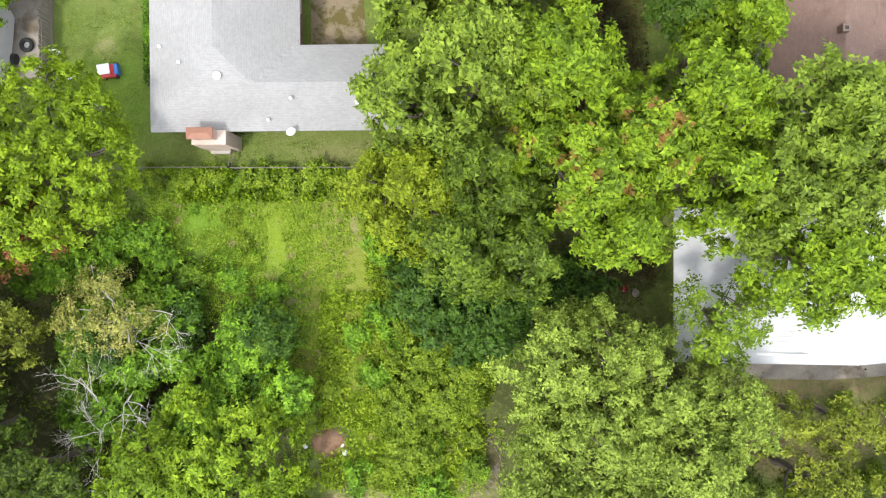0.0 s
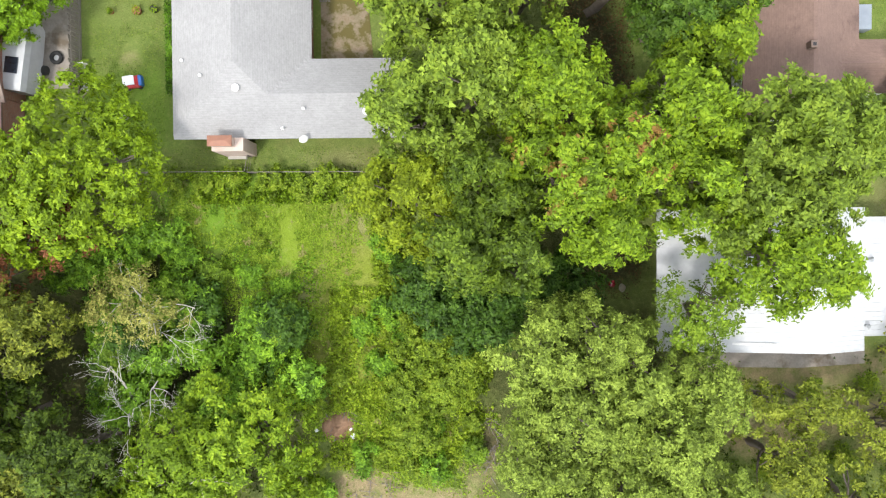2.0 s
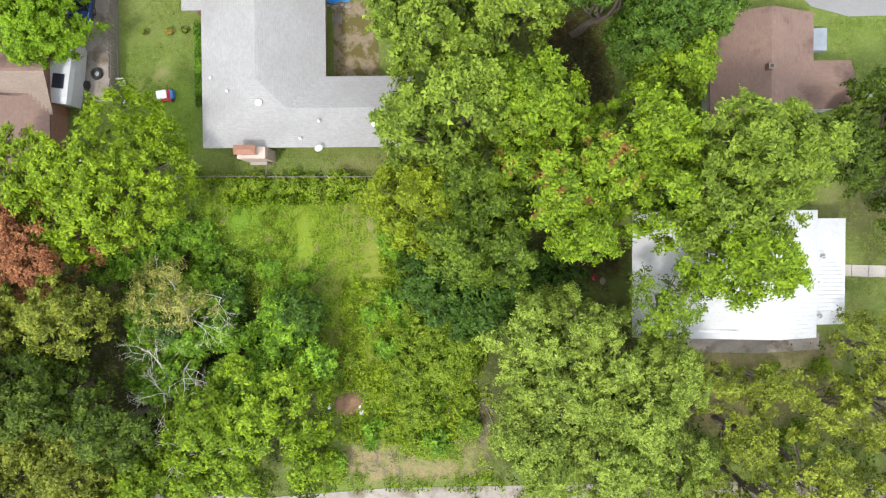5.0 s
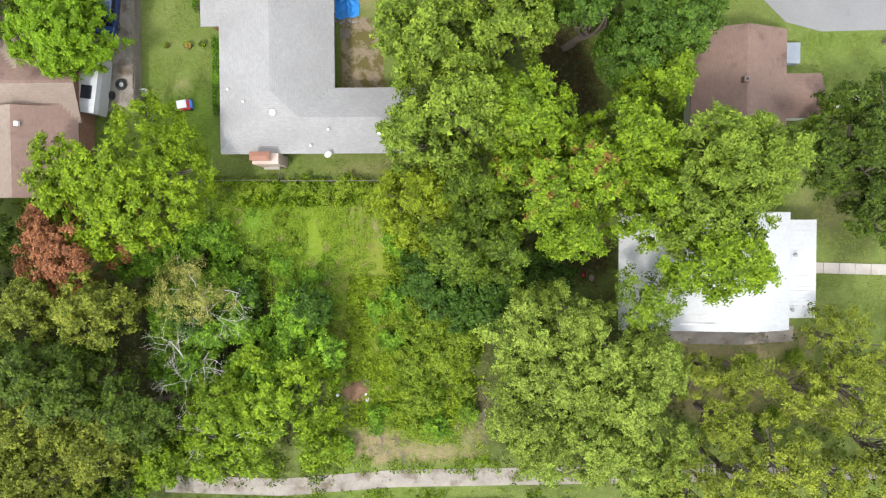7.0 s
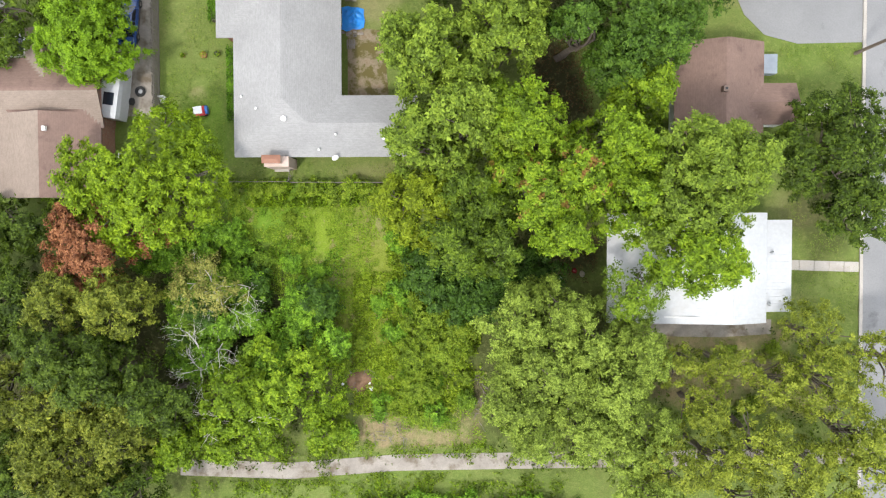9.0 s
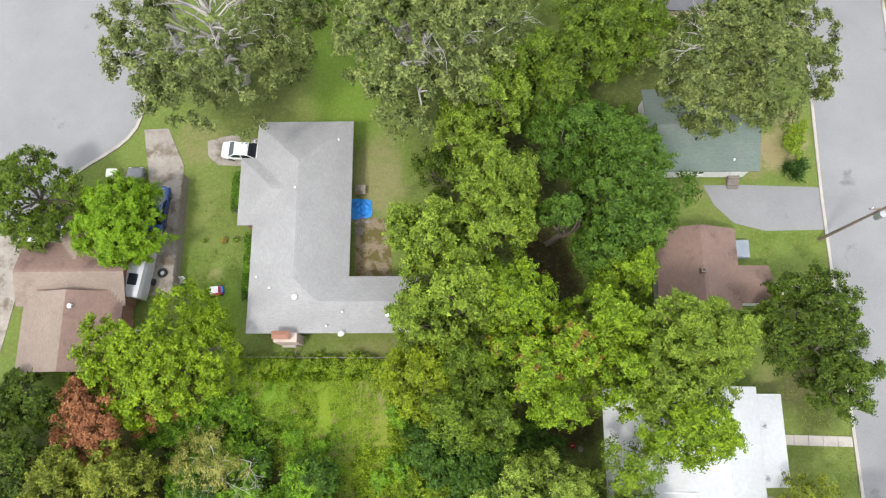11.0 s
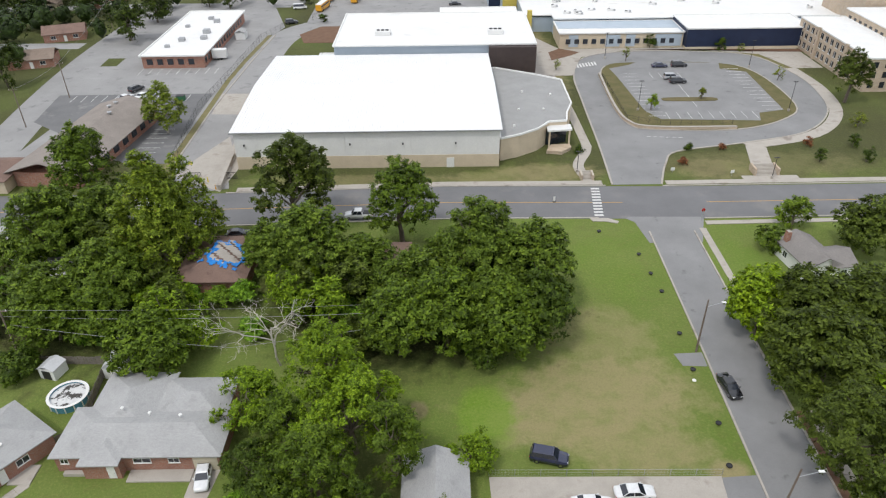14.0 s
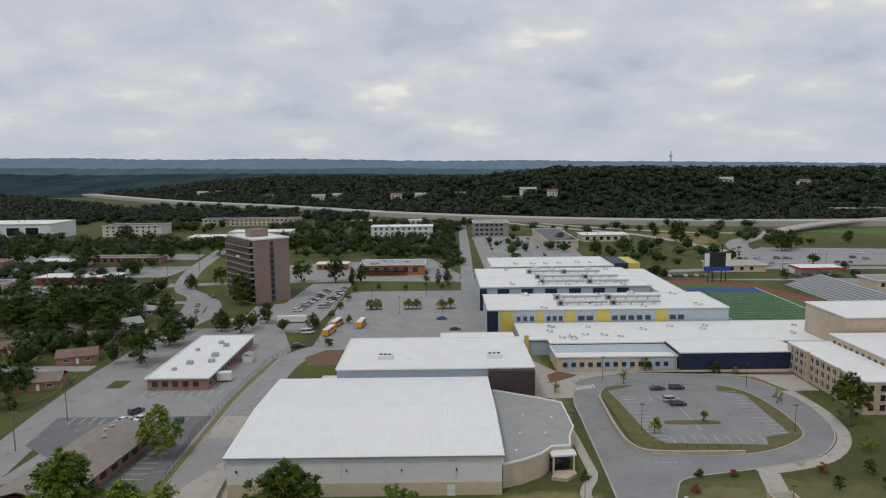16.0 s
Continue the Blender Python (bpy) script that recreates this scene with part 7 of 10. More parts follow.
# stadium
structure("running_track", slab(smooth_line([(110, 350), (115, 384), (136, 398), (166, 388), (183, 350), (186, 300), (178, 270), (150, 262), (122, 268), (111, 300)], 6, True), -0.05, 0.03), RED_TRACK, "red running track", "running track")
structure("track_infield", slab(smooth_line([(117, 350), (121, 376), (138, 388), (160, 380), (174, 350), (177, 300), (170, 276), (150, 270), (128, 275), (118, 300)], 6, True), -0.04, 0.05), surface("infield_grass", (0.09, 0.15, 0.05), (0.07, 0.12, 0.04), 0.95, 0.3, 6.0, 0.2), "green infield", "sports field")
structure("football_field", slab(rect(126, 286, 170, 372), -0.03, 0.06), TURF, "dark green artificial turf field", "sports field")
structure("end_zone", slab(rect(126, 361, 170, 370), -0.02, 0.066), plain("blue_turf", (0.03, 0.07, 0.3), 0.9), "blue end zone", "sports field")
bm = bmesh.new()
for k in range(16):
    box(bm, 127, 288 + k * 4.6, 0.0, 169, 288.15 + k * 4.6, 0.07)
box(bm, 169.4, 286, 0, 170.0, 372, 0.07)
box(bm, 126.0, 286, 0, 126.5, 372, 0.07)
structure("field_lines", bm, LINE_WHITE, "white yard lines", "sports field")
SB = thing("scoreboard", "tall dark football scoreboard on steel posts", "scoreboard", 156, 390)
for x in (-5, -2.5, 2.5, 5):
    part("post", boxed(x - 0.25, -0.25, -0.1, x + 0.25, 0.25, 9.0 if abs(x) > 3 else 22), BLACK_PAINT, SB)
part("panel", boxed(-7.5, -0.5, 9, 7.5, -0.26, 17), BLACK_PAINT, SB, "dark display")
part("sign", boxed(-7.6, -0.6, 6.6, 7.6, -0.3, 9.0), plain("royal_blue", (0.02, 0.06, 0.35), 0.5), SB, "blue sign board")
for sx in (-7.4, 4.6):
    part("side_sign", boxed(sx, -0.62, 9.2, sx + 2.8, -0.52, 16.6), WHITE_PAINT, SB)
BL = thing("bleachers", "grey aluminium stadium bleachers", "bleachers", 198, 335)
for k in range(10):
    part("bench", boxed(-9 + k * 2.0, -44, 0 if k == 0 else 0.0, -7.1 + k * 2.0, 44, 0.5 + k * 0.6), GALV, BL)

# ---- buildings of the town ----
def town_block(label, x0, y0, x1, y1, h, wall, roof=None, floors=1, window_w=1.6, gap=1.6, category="building", name="building", units=0, fascia=None, sides="S"):
    t = thing(name, label, category, (x0 + x1) / 2, (y0 + y1) / 2)
    w, d = (x1 - x0) / 2, (y1 - y0) / 2
    part("wall", boxed(-w, -d, -0.2, w, d, h), wall, t)
    flat_roof(t, rect(-w - 0.5, -d - 0.5, w + 0.5, d + 0.5), h + 0.1, 0.4, roof or MEMBRANE, fascia or WHITE_PAINT)
    fh = h / floors
    for f in range(floors):
        n = int((2 * w - gap) / (window_w + gap))
        for k in range(n):
            a = -w + gap + k * (window_w + gap)
            part("window", boxed(a, -d - 0.06, f * fh + fh * 0.3, a + window_w, -d + 0.1, f * fh + fh * 0.78), GLASS_DARK, t)
        if "E" in sides:
            n = int((2 * d - gap) / (window_w + gap))
            for k in range(n):
                a = -d + gap + k * (window_w + gap)
                part("window", boxed(w - 0.1, a, f * fh + fh * 0.3, w + 0.06, a + window_w, f * fh + fh * 0.78), GLASS_DARK, t)
    r = random.Random(int(abs(x0 * 13 + y0)))
    for k in range(units):
        ux, uy, us = r.uniform(-w * 0.7, w * 0.7), r.uniform(-d * 0.7, d * 0.7), r.uniform(0.5, 1.1)
        part("roof_vent", boxed(ux - us, uy - us, h + 0.1, ux + us, uy + us, h + 0.3 + us, 0.04), GREY_METAL, t)
    return t


def low_house(x, y, sx, sy, roof, wall, label, axis="hip", turn=0):
    """A bungalow of the streets beyond."""
    t = thing("house", label, "house", x, y, 0, turn)
    part("wall", boxed(-sx / 2 + 0.4, -sy / 2 + 0.4, -0.2, sx / 2 - 0.4, sy / 2 - 0.4, 2.75), wall, t)
    part("roof", roof_mesh([(-sx / 2, -sy / 2, sx / 2, sy / 2, axis)], 2.8, 0.4, axis, 1.0), roof, t)
    for k in (-1, 1):
        window(t, k * sx * 0.25, -sy / 2 + 0.37, 1.0, 1.6, 1.2, "S")
    door(t, 0.2, -sy / 2 + 0.37, 0.05, "S")
    return t


# the clinic and its neighbour
town_block("long brick clinic with a flat white roof", -92.5, 211.5, -73.5, 264, 3.7, RED_BRICK, None, 1, 1.8, 1.4, units=7, name="clinic", sides="SE")
cl = thing("brick_office", "low brick office with a brown shingle roof", "office building", -83, 152, 0, -6)
part("wall", boxed(-7.2, -19, -0.2, 7.2, 19, 3.4), RED_BRICK, cl)
part("roof", roof_mesh([(-8.5, -20, 8.5, 20, "y")], 3.6, 0.3, "y", 1.0), shingles("dull_brown_shingles", (0.29, 0.255, 0.23), (0.22, 0.195, 0.175)), cl)
for x, y in ((-1.0, 12), (1.2, 8), (-0.6, 14.5)):
    vent_pipe(cl, x, y, 5.9, 0.3, 0.5, True, GALV)
for k in range(8):
    part("window", boxed(7.12, -17 + k * 4.4, 1.0, 7.26, -14.6 + k * 4.4, 2.6), GLASS_DARK, cl)
ch = house("low house with a brown shingle roof", [(-112, 130, -92, 142)], 3.0, 0.3, "hip", TAN_WALL, SHINGLE_BROWN, windows=[(-105, 130.45, "S"), (-98, 130.45, "S")], step=1.0)
# tower block with balconies
TW = thing("tower_block", "ten-storey mauve brick tower block with balconies", "tower block", -93.1, 343.2, 0, 38)
part("wall", boxed(0, 0, -0.2, 18.8, 34, 32.0), TOWER_BRICK, TW)
flat_roof(TW, rect(-0.2, -0.2, 19.0, 34.2), 32.1, 0.7)
part("lift_house", boxed(5, 14, 31.7, 14, 22, 36.0), TOWER_BRICK, TW, "brick lift house")
BALCONY_RAIL = plain("dark_balcony_rail", (0.06, 0.055, 0.055), 0.6)
for f in range(10):
    z = 0.6 + f * 3.1
    part("window", boxed(8.4, -0.08, z + 0.7, 10.4, 0.1, z + 2.5), GLASS_DARK, TW)
    part("spandrel", boxed(8.4, -0.12, z - 0.4, 10.4, 0.05, z + 0.6), BROWN_PANEL, TW)
    part("floor_slab", boxed(-1.78, 0.6, z - 0.35, 0.05, 33.4, z + 0.05), CONCRETE, TW)
    for k in range(7):
        y = 1.2 + k * 4.6
        bal = part("balcony", boxed(-1.75, y, z + 0.05, -1.62, y + 3.7, z + 1.1), WHITE_WALL if (k, f % 3) == (3, 1) else BALCONY_RAIL, TW)
        part("balcony_door", boxed(-0.08, y + 0.2, z + 0.1, 0.05, y + 3.4, z + 2.6), GLASS_DARK, bal)
        part("partition", boxed(-1.72, y + 3.85, z + 0.05, -0.02, y + 4.35, z + 2.88), TOWER_BRICK, bal)
# orange building behind the car park
OB = town_block("orange brick store with a flat grey roof", -51, 428, -11, 452, 6.0, surface("orange_brick", (0.45, 0.17, 0.08), (0.36, 0.13, 0.06), 0.85, 0.4, 6.0, 0.2), surface("grey_gravel_roof", (0.5, 0.5, 0.5), (0.3, 0.3, 0.3), 0.9, 0.15, 3.0, 0.1), 1, 3.0, 3.0, units=8)
part("canopy", boxed(-17, -16, 2.9, 9, -11.8, 3.5), BLACK_PAINT, OB, "dark entrance canopy")
town_block("small orange brick shop with flat roof", -82, 452, -62, 462, 3.6, surface("orange_brick_2", (0.42, 0.16, 0.08), (0.34, 0.12, 0.06), 0.85, 0.4, 6.0, 0.2), None, 1)
town_block("long red-walled shop with a white roof", -240, 408, -194, 422, 4.0, surface("red_wall", (0.32, 0.05, 0.05), (0.25, 0.04, 0.04), 0.8), None, 1, 2.2, 3.0)
town_block("low shop with a pale flat roof", -284, 478, -248, 494, 3.8, TAN_WALL, None, 1, 2.4, 2.4)
town_block("low shop with a brown roof", -248, 492, -200, 504, 4.2, RED_BRICK, shingles("far_brown", (0.2, 0.14, 0.11), (0.15, 0.1, 0.08)), 1, 2.4, 2.4)
town_block("low house row with rust roof", -350, 480, -305, 492, 4.0, RED_BRICK, shingles("rust_roof", (0.3, 0.14, 0.09), (0.22, 0.1, 0.07)), 1, 2.4, 2.4)
town_block("low store with a dark roof", -290, 392, -250, 404, 3.6, TAN_WALL, SHINGLE_DARK, 1)
town_block("large white building with few windows", -470, 655, -368, 700, 15, WHITE_WALL, None, 1, 12, 6, units=3)
town_block("three-storey cream apartment block", -330, 676, -272, 700, 10.5, surface("cream_wall", (0.66, 0.62, 0.54), (0.58, 0.54, 0.47), 0.8), SHINGLE_DARK, 3, 1.8, 4.0, units=0)
town_block("cream offices with flat roofs", -220, 600, -176, 622, 6.5, TAN_WALL, None, 2, 2.0, 2.5, units=2)
town_block("pale offices with flat white roofs", -196, 640, -140, 664, 6.5, TAN_WALL, None, 2, 2.0, 2.5, units=2)
town_block("long apartments with navy roofs", -268, 780, -160, 796, 7.5, TAN_WALL, surface("navy_roof", (0.05, 0.06, 0.1), (0.035, 0.04, 0.07), 0.7), 2, 2.0, 3.0)
town_block("white three-storey hall with arched windows", -63, 622, -8, 642, 11.5, WHITE_WALL, None, 3, 1.8, 3.2, units=2)
town_block("grey office block with a flat roof", 30, 640, 62, 668, 12.5, surface("grey_office", (0.32, 0.31, 0.3), (0.26, 0.25, 0.24), 0.8), surface("grey_roof", (0.4, 0.4, 0.4), (0.28, 0.28, 0.28), 0.9), 3, 3.0, 1.5, units=6)
town_block("long motel with a dark roof", 84, 545, 108, 640, 6.5, TAN_WALL, SHINGLE_DARK, 2, 2.0, 2.5, units=0)
town_block("pale low shop with flat roof", 120, 590, 160, 612, 5.5, TAN_WALL, None, 1, 3.0, 3.0, units=2)
town_block("small pale store with flat roof", -100, 770, -70, 782, 4.5, WHITE_WALL, None, 1, 2.0, 3.0)
town_block("small pale store with flat roof", -45, 770, -15, 782, 4.5, WHITE_WALL, None, 1, 2.0, 3.0)
town_block("dark four-storey motel beside the hill", 452, 792, 570, 806, 10.5, surface("dark_motel", (0.2, 0.17, 0.15), (0.14, 0.12, 0.1), 0.8), SHINGLE_DARK, 4, 2.2, 2.4)
town_block("store with a teal roof", 345, 772, 380, 788, 5.0, TAN_WALL, surface("teal_roof", (0.12, 0.3, 0.29), (0.09, 0.22, 0.22), 0.6), 1)
town_block("store with a red front wall", 330, 470, 372, 492, 5.0, surface("red_front", (0.4, 0.03, 0.04), (0.32, 0.025, 0.03), 0.6), None, 1, 3.0, 4.0)
town_block("white-roofed shed with cream walls", 296, 392, 312, 412, 5.0, surface("cream_shed", (0.6, 0.52, 0.3), (0.5, 0.44, 0.25), 0.7), None, 1, 1.5, 4.0)
town_block("small shop with round grey roof", 230, 362, 252, 380, 4.5, TAN_WALL, surface("grey_roof_2", (0.35, 0.34, 0.33), (0.26, 0.25, 0.24), 0.9), 1, 2.0, 2.0)
town_block("low shop with a concrete roof", 168, 424, 200, 444, 4.0, TAN_WALL, CONCRETE, 1, 2.0, 4.0)
town_block("low brick shop with brown roof", 330, 390, 352, 410, 4.0, RED_BRICK, SHINGLE_BROWN, 1, 2.0, 3.0)
GS = thing("petrol_station", "red and white petrol station canopy", "petrol station", 222, 408)
part("canopy", boxed(-13, -7, 4.6, 13, 7, 5.8), plain("station_red", (0.5, 0.02, 0.03), 0.4), GS, "red canopy edge")
part("canopy_top", boxed(-12.7, -6.7, 5.8, 12.7, 6.7, 5.9), MEMBRANE, GS)
for x in (-9, 0, 9):
    part("column", boxed(x - 0.3, -0.3, 0, x + 0.3, 0.3, 4.6), WHITE_PAINT, GS)
    part("pump", boxed(x - 0.5, 1.2, 0, x + 0.5, 2.0, 1.8, 0.05), WHITE_PAINT, GS)
part("kiosk", boxed(-8, 8.5, -0.1, 8, 15, 4.0), WHITE_WALL, GS)
# overpass
OV = thing("overpass", "pale concrete highway overpass on an embankment", "overpass", 0, 0)
deck = smooth_line([(250, 578), (300, 628), (360, 674), (430, 704), (500, 722), (620, 750)], 5)
b = bmesh.new()
for (a, c), k in zip(zip(deck, deck[1:]), range(len(deck))):
    za, zb = (6.5 * math.sin(min(1, i / (len(deck) * 0.75)) * math.pi / 2) for i in (k, k + 1))
    q = ribbon([a, c], 16)
    v = [b.verts.new((*q[i], z)) for i, z in ((0, za), (1, zb), (2, zb), (3, za))] + [b.verts.new((*q[i], z - 1.6)) for i, z in ((0, za), (1, zb), (2, zb), (3, za))]
    for f in ((0, 1, 2, 3), (7, 6, 5, 4), (0, 4, 5, 1), (2, 6, 7, 3), (1, 5, 6, 2), (3, 7, 4, 0)):
        b.faces.new([v[i] for i in f])
part("deck", b, CONCRETE, OV)
b = bmesh.new()
for k in (6, 9, 12):
    x, y = deck[k]
    z = 6.5 * math.sin(min(1, k / (len(deck) * 0.75)) * math.pi / 2)
    box(b, x - 7, y - 1, -0.1, x + 7, y + 1, z - 1.5)
part("pier", b, CONCRETE, OV)

# bungalows of the western streets
for args in ((-162, 214, 12, 9, SHINGLE_PALE, RED_BRICK, "brick bungalow with a grey roof", "hip", 20), (-163, 258, 15, 10, SHINGLE_BROWN, RED_BRICK, "brick bungalow with a brown roof", "hip", 15),
             (-158, 287, 11, 9, SHINGLE_TAN, TAN_WALL, "tan bungalow with a tan roof", "y", 10), (-137, 294, 14, 11, SHINGLE_PALE, RED_BRICK, "brick bungalow with a pale roof", "x", 40),
             (-141, 322, 13, 10, SHINGLE_PALE, RED_BRICK, "brick bungalow with a pale roof", "hip", 20), (-182, 262, 14, 10, SHINGLE_PALE, RED_BRICK, "brick bungalow with a grey roof", "hip", 0),
             (-215, 300, 14, 10, SHINGLE_BROWN, TAN_WALL, "bungalow with a brown roof", "hip", 0), (-225, 350, 15, 10, SHINGLE_DARK, RED_BRICK, "bungalow with a dark roof", "hip", 0),
             (-196, 362, 16, 10, SHINGLE_BROWN, RED_BRICK, "bungalow with a brown roof", "x", 0), (-262, 330, 14, 10, SHINGLE_PALE, RED_BRICK, "bungalow with a grey roof", "hip", 0), (-78, 108, 12, 9, SHINGLE_PALE, TAN_WALL, "tan bungalow half hidden in trees", "hip", 0),
             (-131.8, 246, 14, 10, SHINGLE_BROWN, RED_BRICK, "brick bungalow with a brown roof", "x", 20), (-128.8, 217, 14, 10, SHINGLE_TAN, RED_BRICK, "brick bungalow with a tan roof", "x", 15),
             (-152, 308, 11, 9, SHINGLE_BROWN, TAN_WALL, "bungalow with a brown roof", "y", 10),
             (-60, 118, 11, 9, SHINGLE_PALE, WHITE_WALL, "pale bungalow in the trees", "hip", 0), (-66, 98, 10, 8, SHINGLE_PALE, WHITE_WALL, "pale bungalow in the trees", "hip", 0), (-12, 101, 12, 8, SHINGLE_BROWN, RED_BRICK, "brick bungalow in the trees", "hip", 0)):
    low_house(*args)
# homes on the wooded hill
for x, y, s in ((-470, 1380, 20), (-435, 1370, 18), (-300, 1230, 16), (-205, 1170, 22), (-170, 1165, 20), (-70, 1100, 18), (-30, 1080, 20), (30, 1060, 16), (130, 1040, 24), (160, 1000, 14), (420, 1030, 20), (520, 1000, 16)):
    t = thing("hill_house", "pale house among the hill's trees", "house", x, y, hill_z(x, y) + 3)
    part("wall", boxed(-s / 2, -5, -4, s / 2, 5, 5.5), WHITE_WALL, t)
    part("roof", roof_mesh([(-s / 2 - 0.6, -5.6, s / 2 + 0.6, 5.6, "x")], 5.6, 0.5, "x", 2.0), SHINGLE_BROWN if s < 20 else SHINGLE_PALE, t)
    for k in range(3):
        part("window", boxed(-s / 3 + k * s / 3.5, -5.08, 1.5, -s / 3 + k * s / 3.5 + 1.8, -4.9, 3.6), GLASS_DARK, t)
structure("hill_lawn", slab([(88, 1000), (118, 1000), (120, 1045), (90, 1045)], hill_z(100, 1000) - 3, hill_z(100, 1045) + 1.0), surface("hill_lawn", (0.1, 0.19, 0.04), (0.08, 0.15, 0.03), 0.95, 0.1, 1.0, 0.1), "bright mown lawn on the hill", "lawn")

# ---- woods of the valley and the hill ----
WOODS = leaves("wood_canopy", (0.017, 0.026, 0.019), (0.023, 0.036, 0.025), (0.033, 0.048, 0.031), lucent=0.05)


def woods(name, label, spots, seed, mat, tufts=62, size=0.4):
    """Many crowns, each of a few lobes set with leaf sprays round a small core, in one sheet of canopy."""
    rng = np.random.default_rng(seed)
    tmp = bmesh.new()
    bmesh.ops.create_icosphere(tmp, subdivisions=1, radius=1.0)
    bv = np.array([v.co[:] for v in tmp.verts])
    bf = np.array([[v.index for v in f.verts] for f in tmp.faces])
    tmp.free()
    vs, fs, base = [], [], 0
    for x, y, z, r, h in spots:
        k = 6
        at = np.array([x, y, z + h * 0.52])
        lobe = rng.normal(0, 1, (k, 3)) * (1, 1, 0.8)
        lobe[:, 2] = np.abs(lobe[:, 2]) * 0.9 - 0.15
        lobe *= rng.uniform(0.4, 0.62, (k, 1)) / np.linalg.norm(lobe, axis=1, keepdims=True)
        rad = rng.uniform(0.4, 0.62, k)
        vs.append(bv * (r * 0.62, r * 0.62, h * 0.36) + at)
        fs.append(bf + base)
        base += len(bv)
        pick = rng.integers(0, k, tufts)
        d = rng.normal(0, 1, (tufts, 3)) + lobe[pick] * 1.2 + (0, 0, 0.25)
        d /= np.linalg.norm(d, axis=1, keepdims=True)
        pos = (lobe[pick] + d * rad[pick, None] * rng.uniform(0.8, 1.12, (tufts, 1))) * (r, r, h * 0.5) + at
        lv = leaf_quads(pos, d + (0, 0, 0.3), r * size, rng, 0.3, None, True)
        vs.append(lv)
        fs.append(np.arange(len(lv)).reshape(-1, 3) + base)
        base += len(lv)
    me = raw_mesh(name, np.concatenate(vs), np.concatenate(fs))
    me.materials.append(mat)
    return tagged(new(name, me), label, "woods", kind="stuff")


def hill_spots(seed):
    rng, spots = random.Random(seed), []
    while len(spots) < 4000:
        x = rng.uniform(-760, 900)
        y = highway_y(x) + 22 + rng.random() ** 1.25 * 620
        if 84 < x < 122 and 985 < y < 1060 or abs(x) > 0.62 * y + 40:
            continue
        r = rng.uniform(5.5, 9.5)
        spots.append((x, y, hill_z(x, y) - 1, r, r * rng.uniform(1.2, 1.7)))
    return spots


# near-black sheet over the grass makes the gaps between crowns read dark
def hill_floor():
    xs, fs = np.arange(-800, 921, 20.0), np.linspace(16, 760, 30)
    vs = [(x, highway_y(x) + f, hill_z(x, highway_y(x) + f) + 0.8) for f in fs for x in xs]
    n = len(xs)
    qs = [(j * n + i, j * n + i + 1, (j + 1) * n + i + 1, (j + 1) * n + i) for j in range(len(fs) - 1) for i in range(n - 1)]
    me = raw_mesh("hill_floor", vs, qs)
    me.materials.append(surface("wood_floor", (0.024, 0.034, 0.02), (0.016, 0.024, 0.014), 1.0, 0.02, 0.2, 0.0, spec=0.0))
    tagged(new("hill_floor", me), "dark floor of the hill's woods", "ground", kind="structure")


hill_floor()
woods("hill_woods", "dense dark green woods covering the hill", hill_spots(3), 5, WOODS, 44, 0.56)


def valley_spots(seed):
    rng, spots = random.Random(seed), []
    while len(spots) < 900:
        x = rng.uniform(-1100, -150)
        y = rng.uniform(720, 1500)
        if y > highway_y(x) - 190 or (x > -420 and y < 860 + (x + 420) * 0.1) or abs(x) > 0.7 * y:
            continue
        r = rng.uniform(5.5, 9.5)
        spots.append((x, y, -1, r, r * rng.uniform(1.2, 1.8)))
    for _ in range(300):
        x = rng.uniform(-460, -90)
        r = rng.uniform(4.5, 8.0)
        spots.append((x, rng.uniform(815, max(840, highway_y(x) - 45)), -1, r, r * rng.uniform(1.2, 1.8)))
    return spots


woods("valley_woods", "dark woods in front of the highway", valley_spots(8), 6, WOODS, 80)


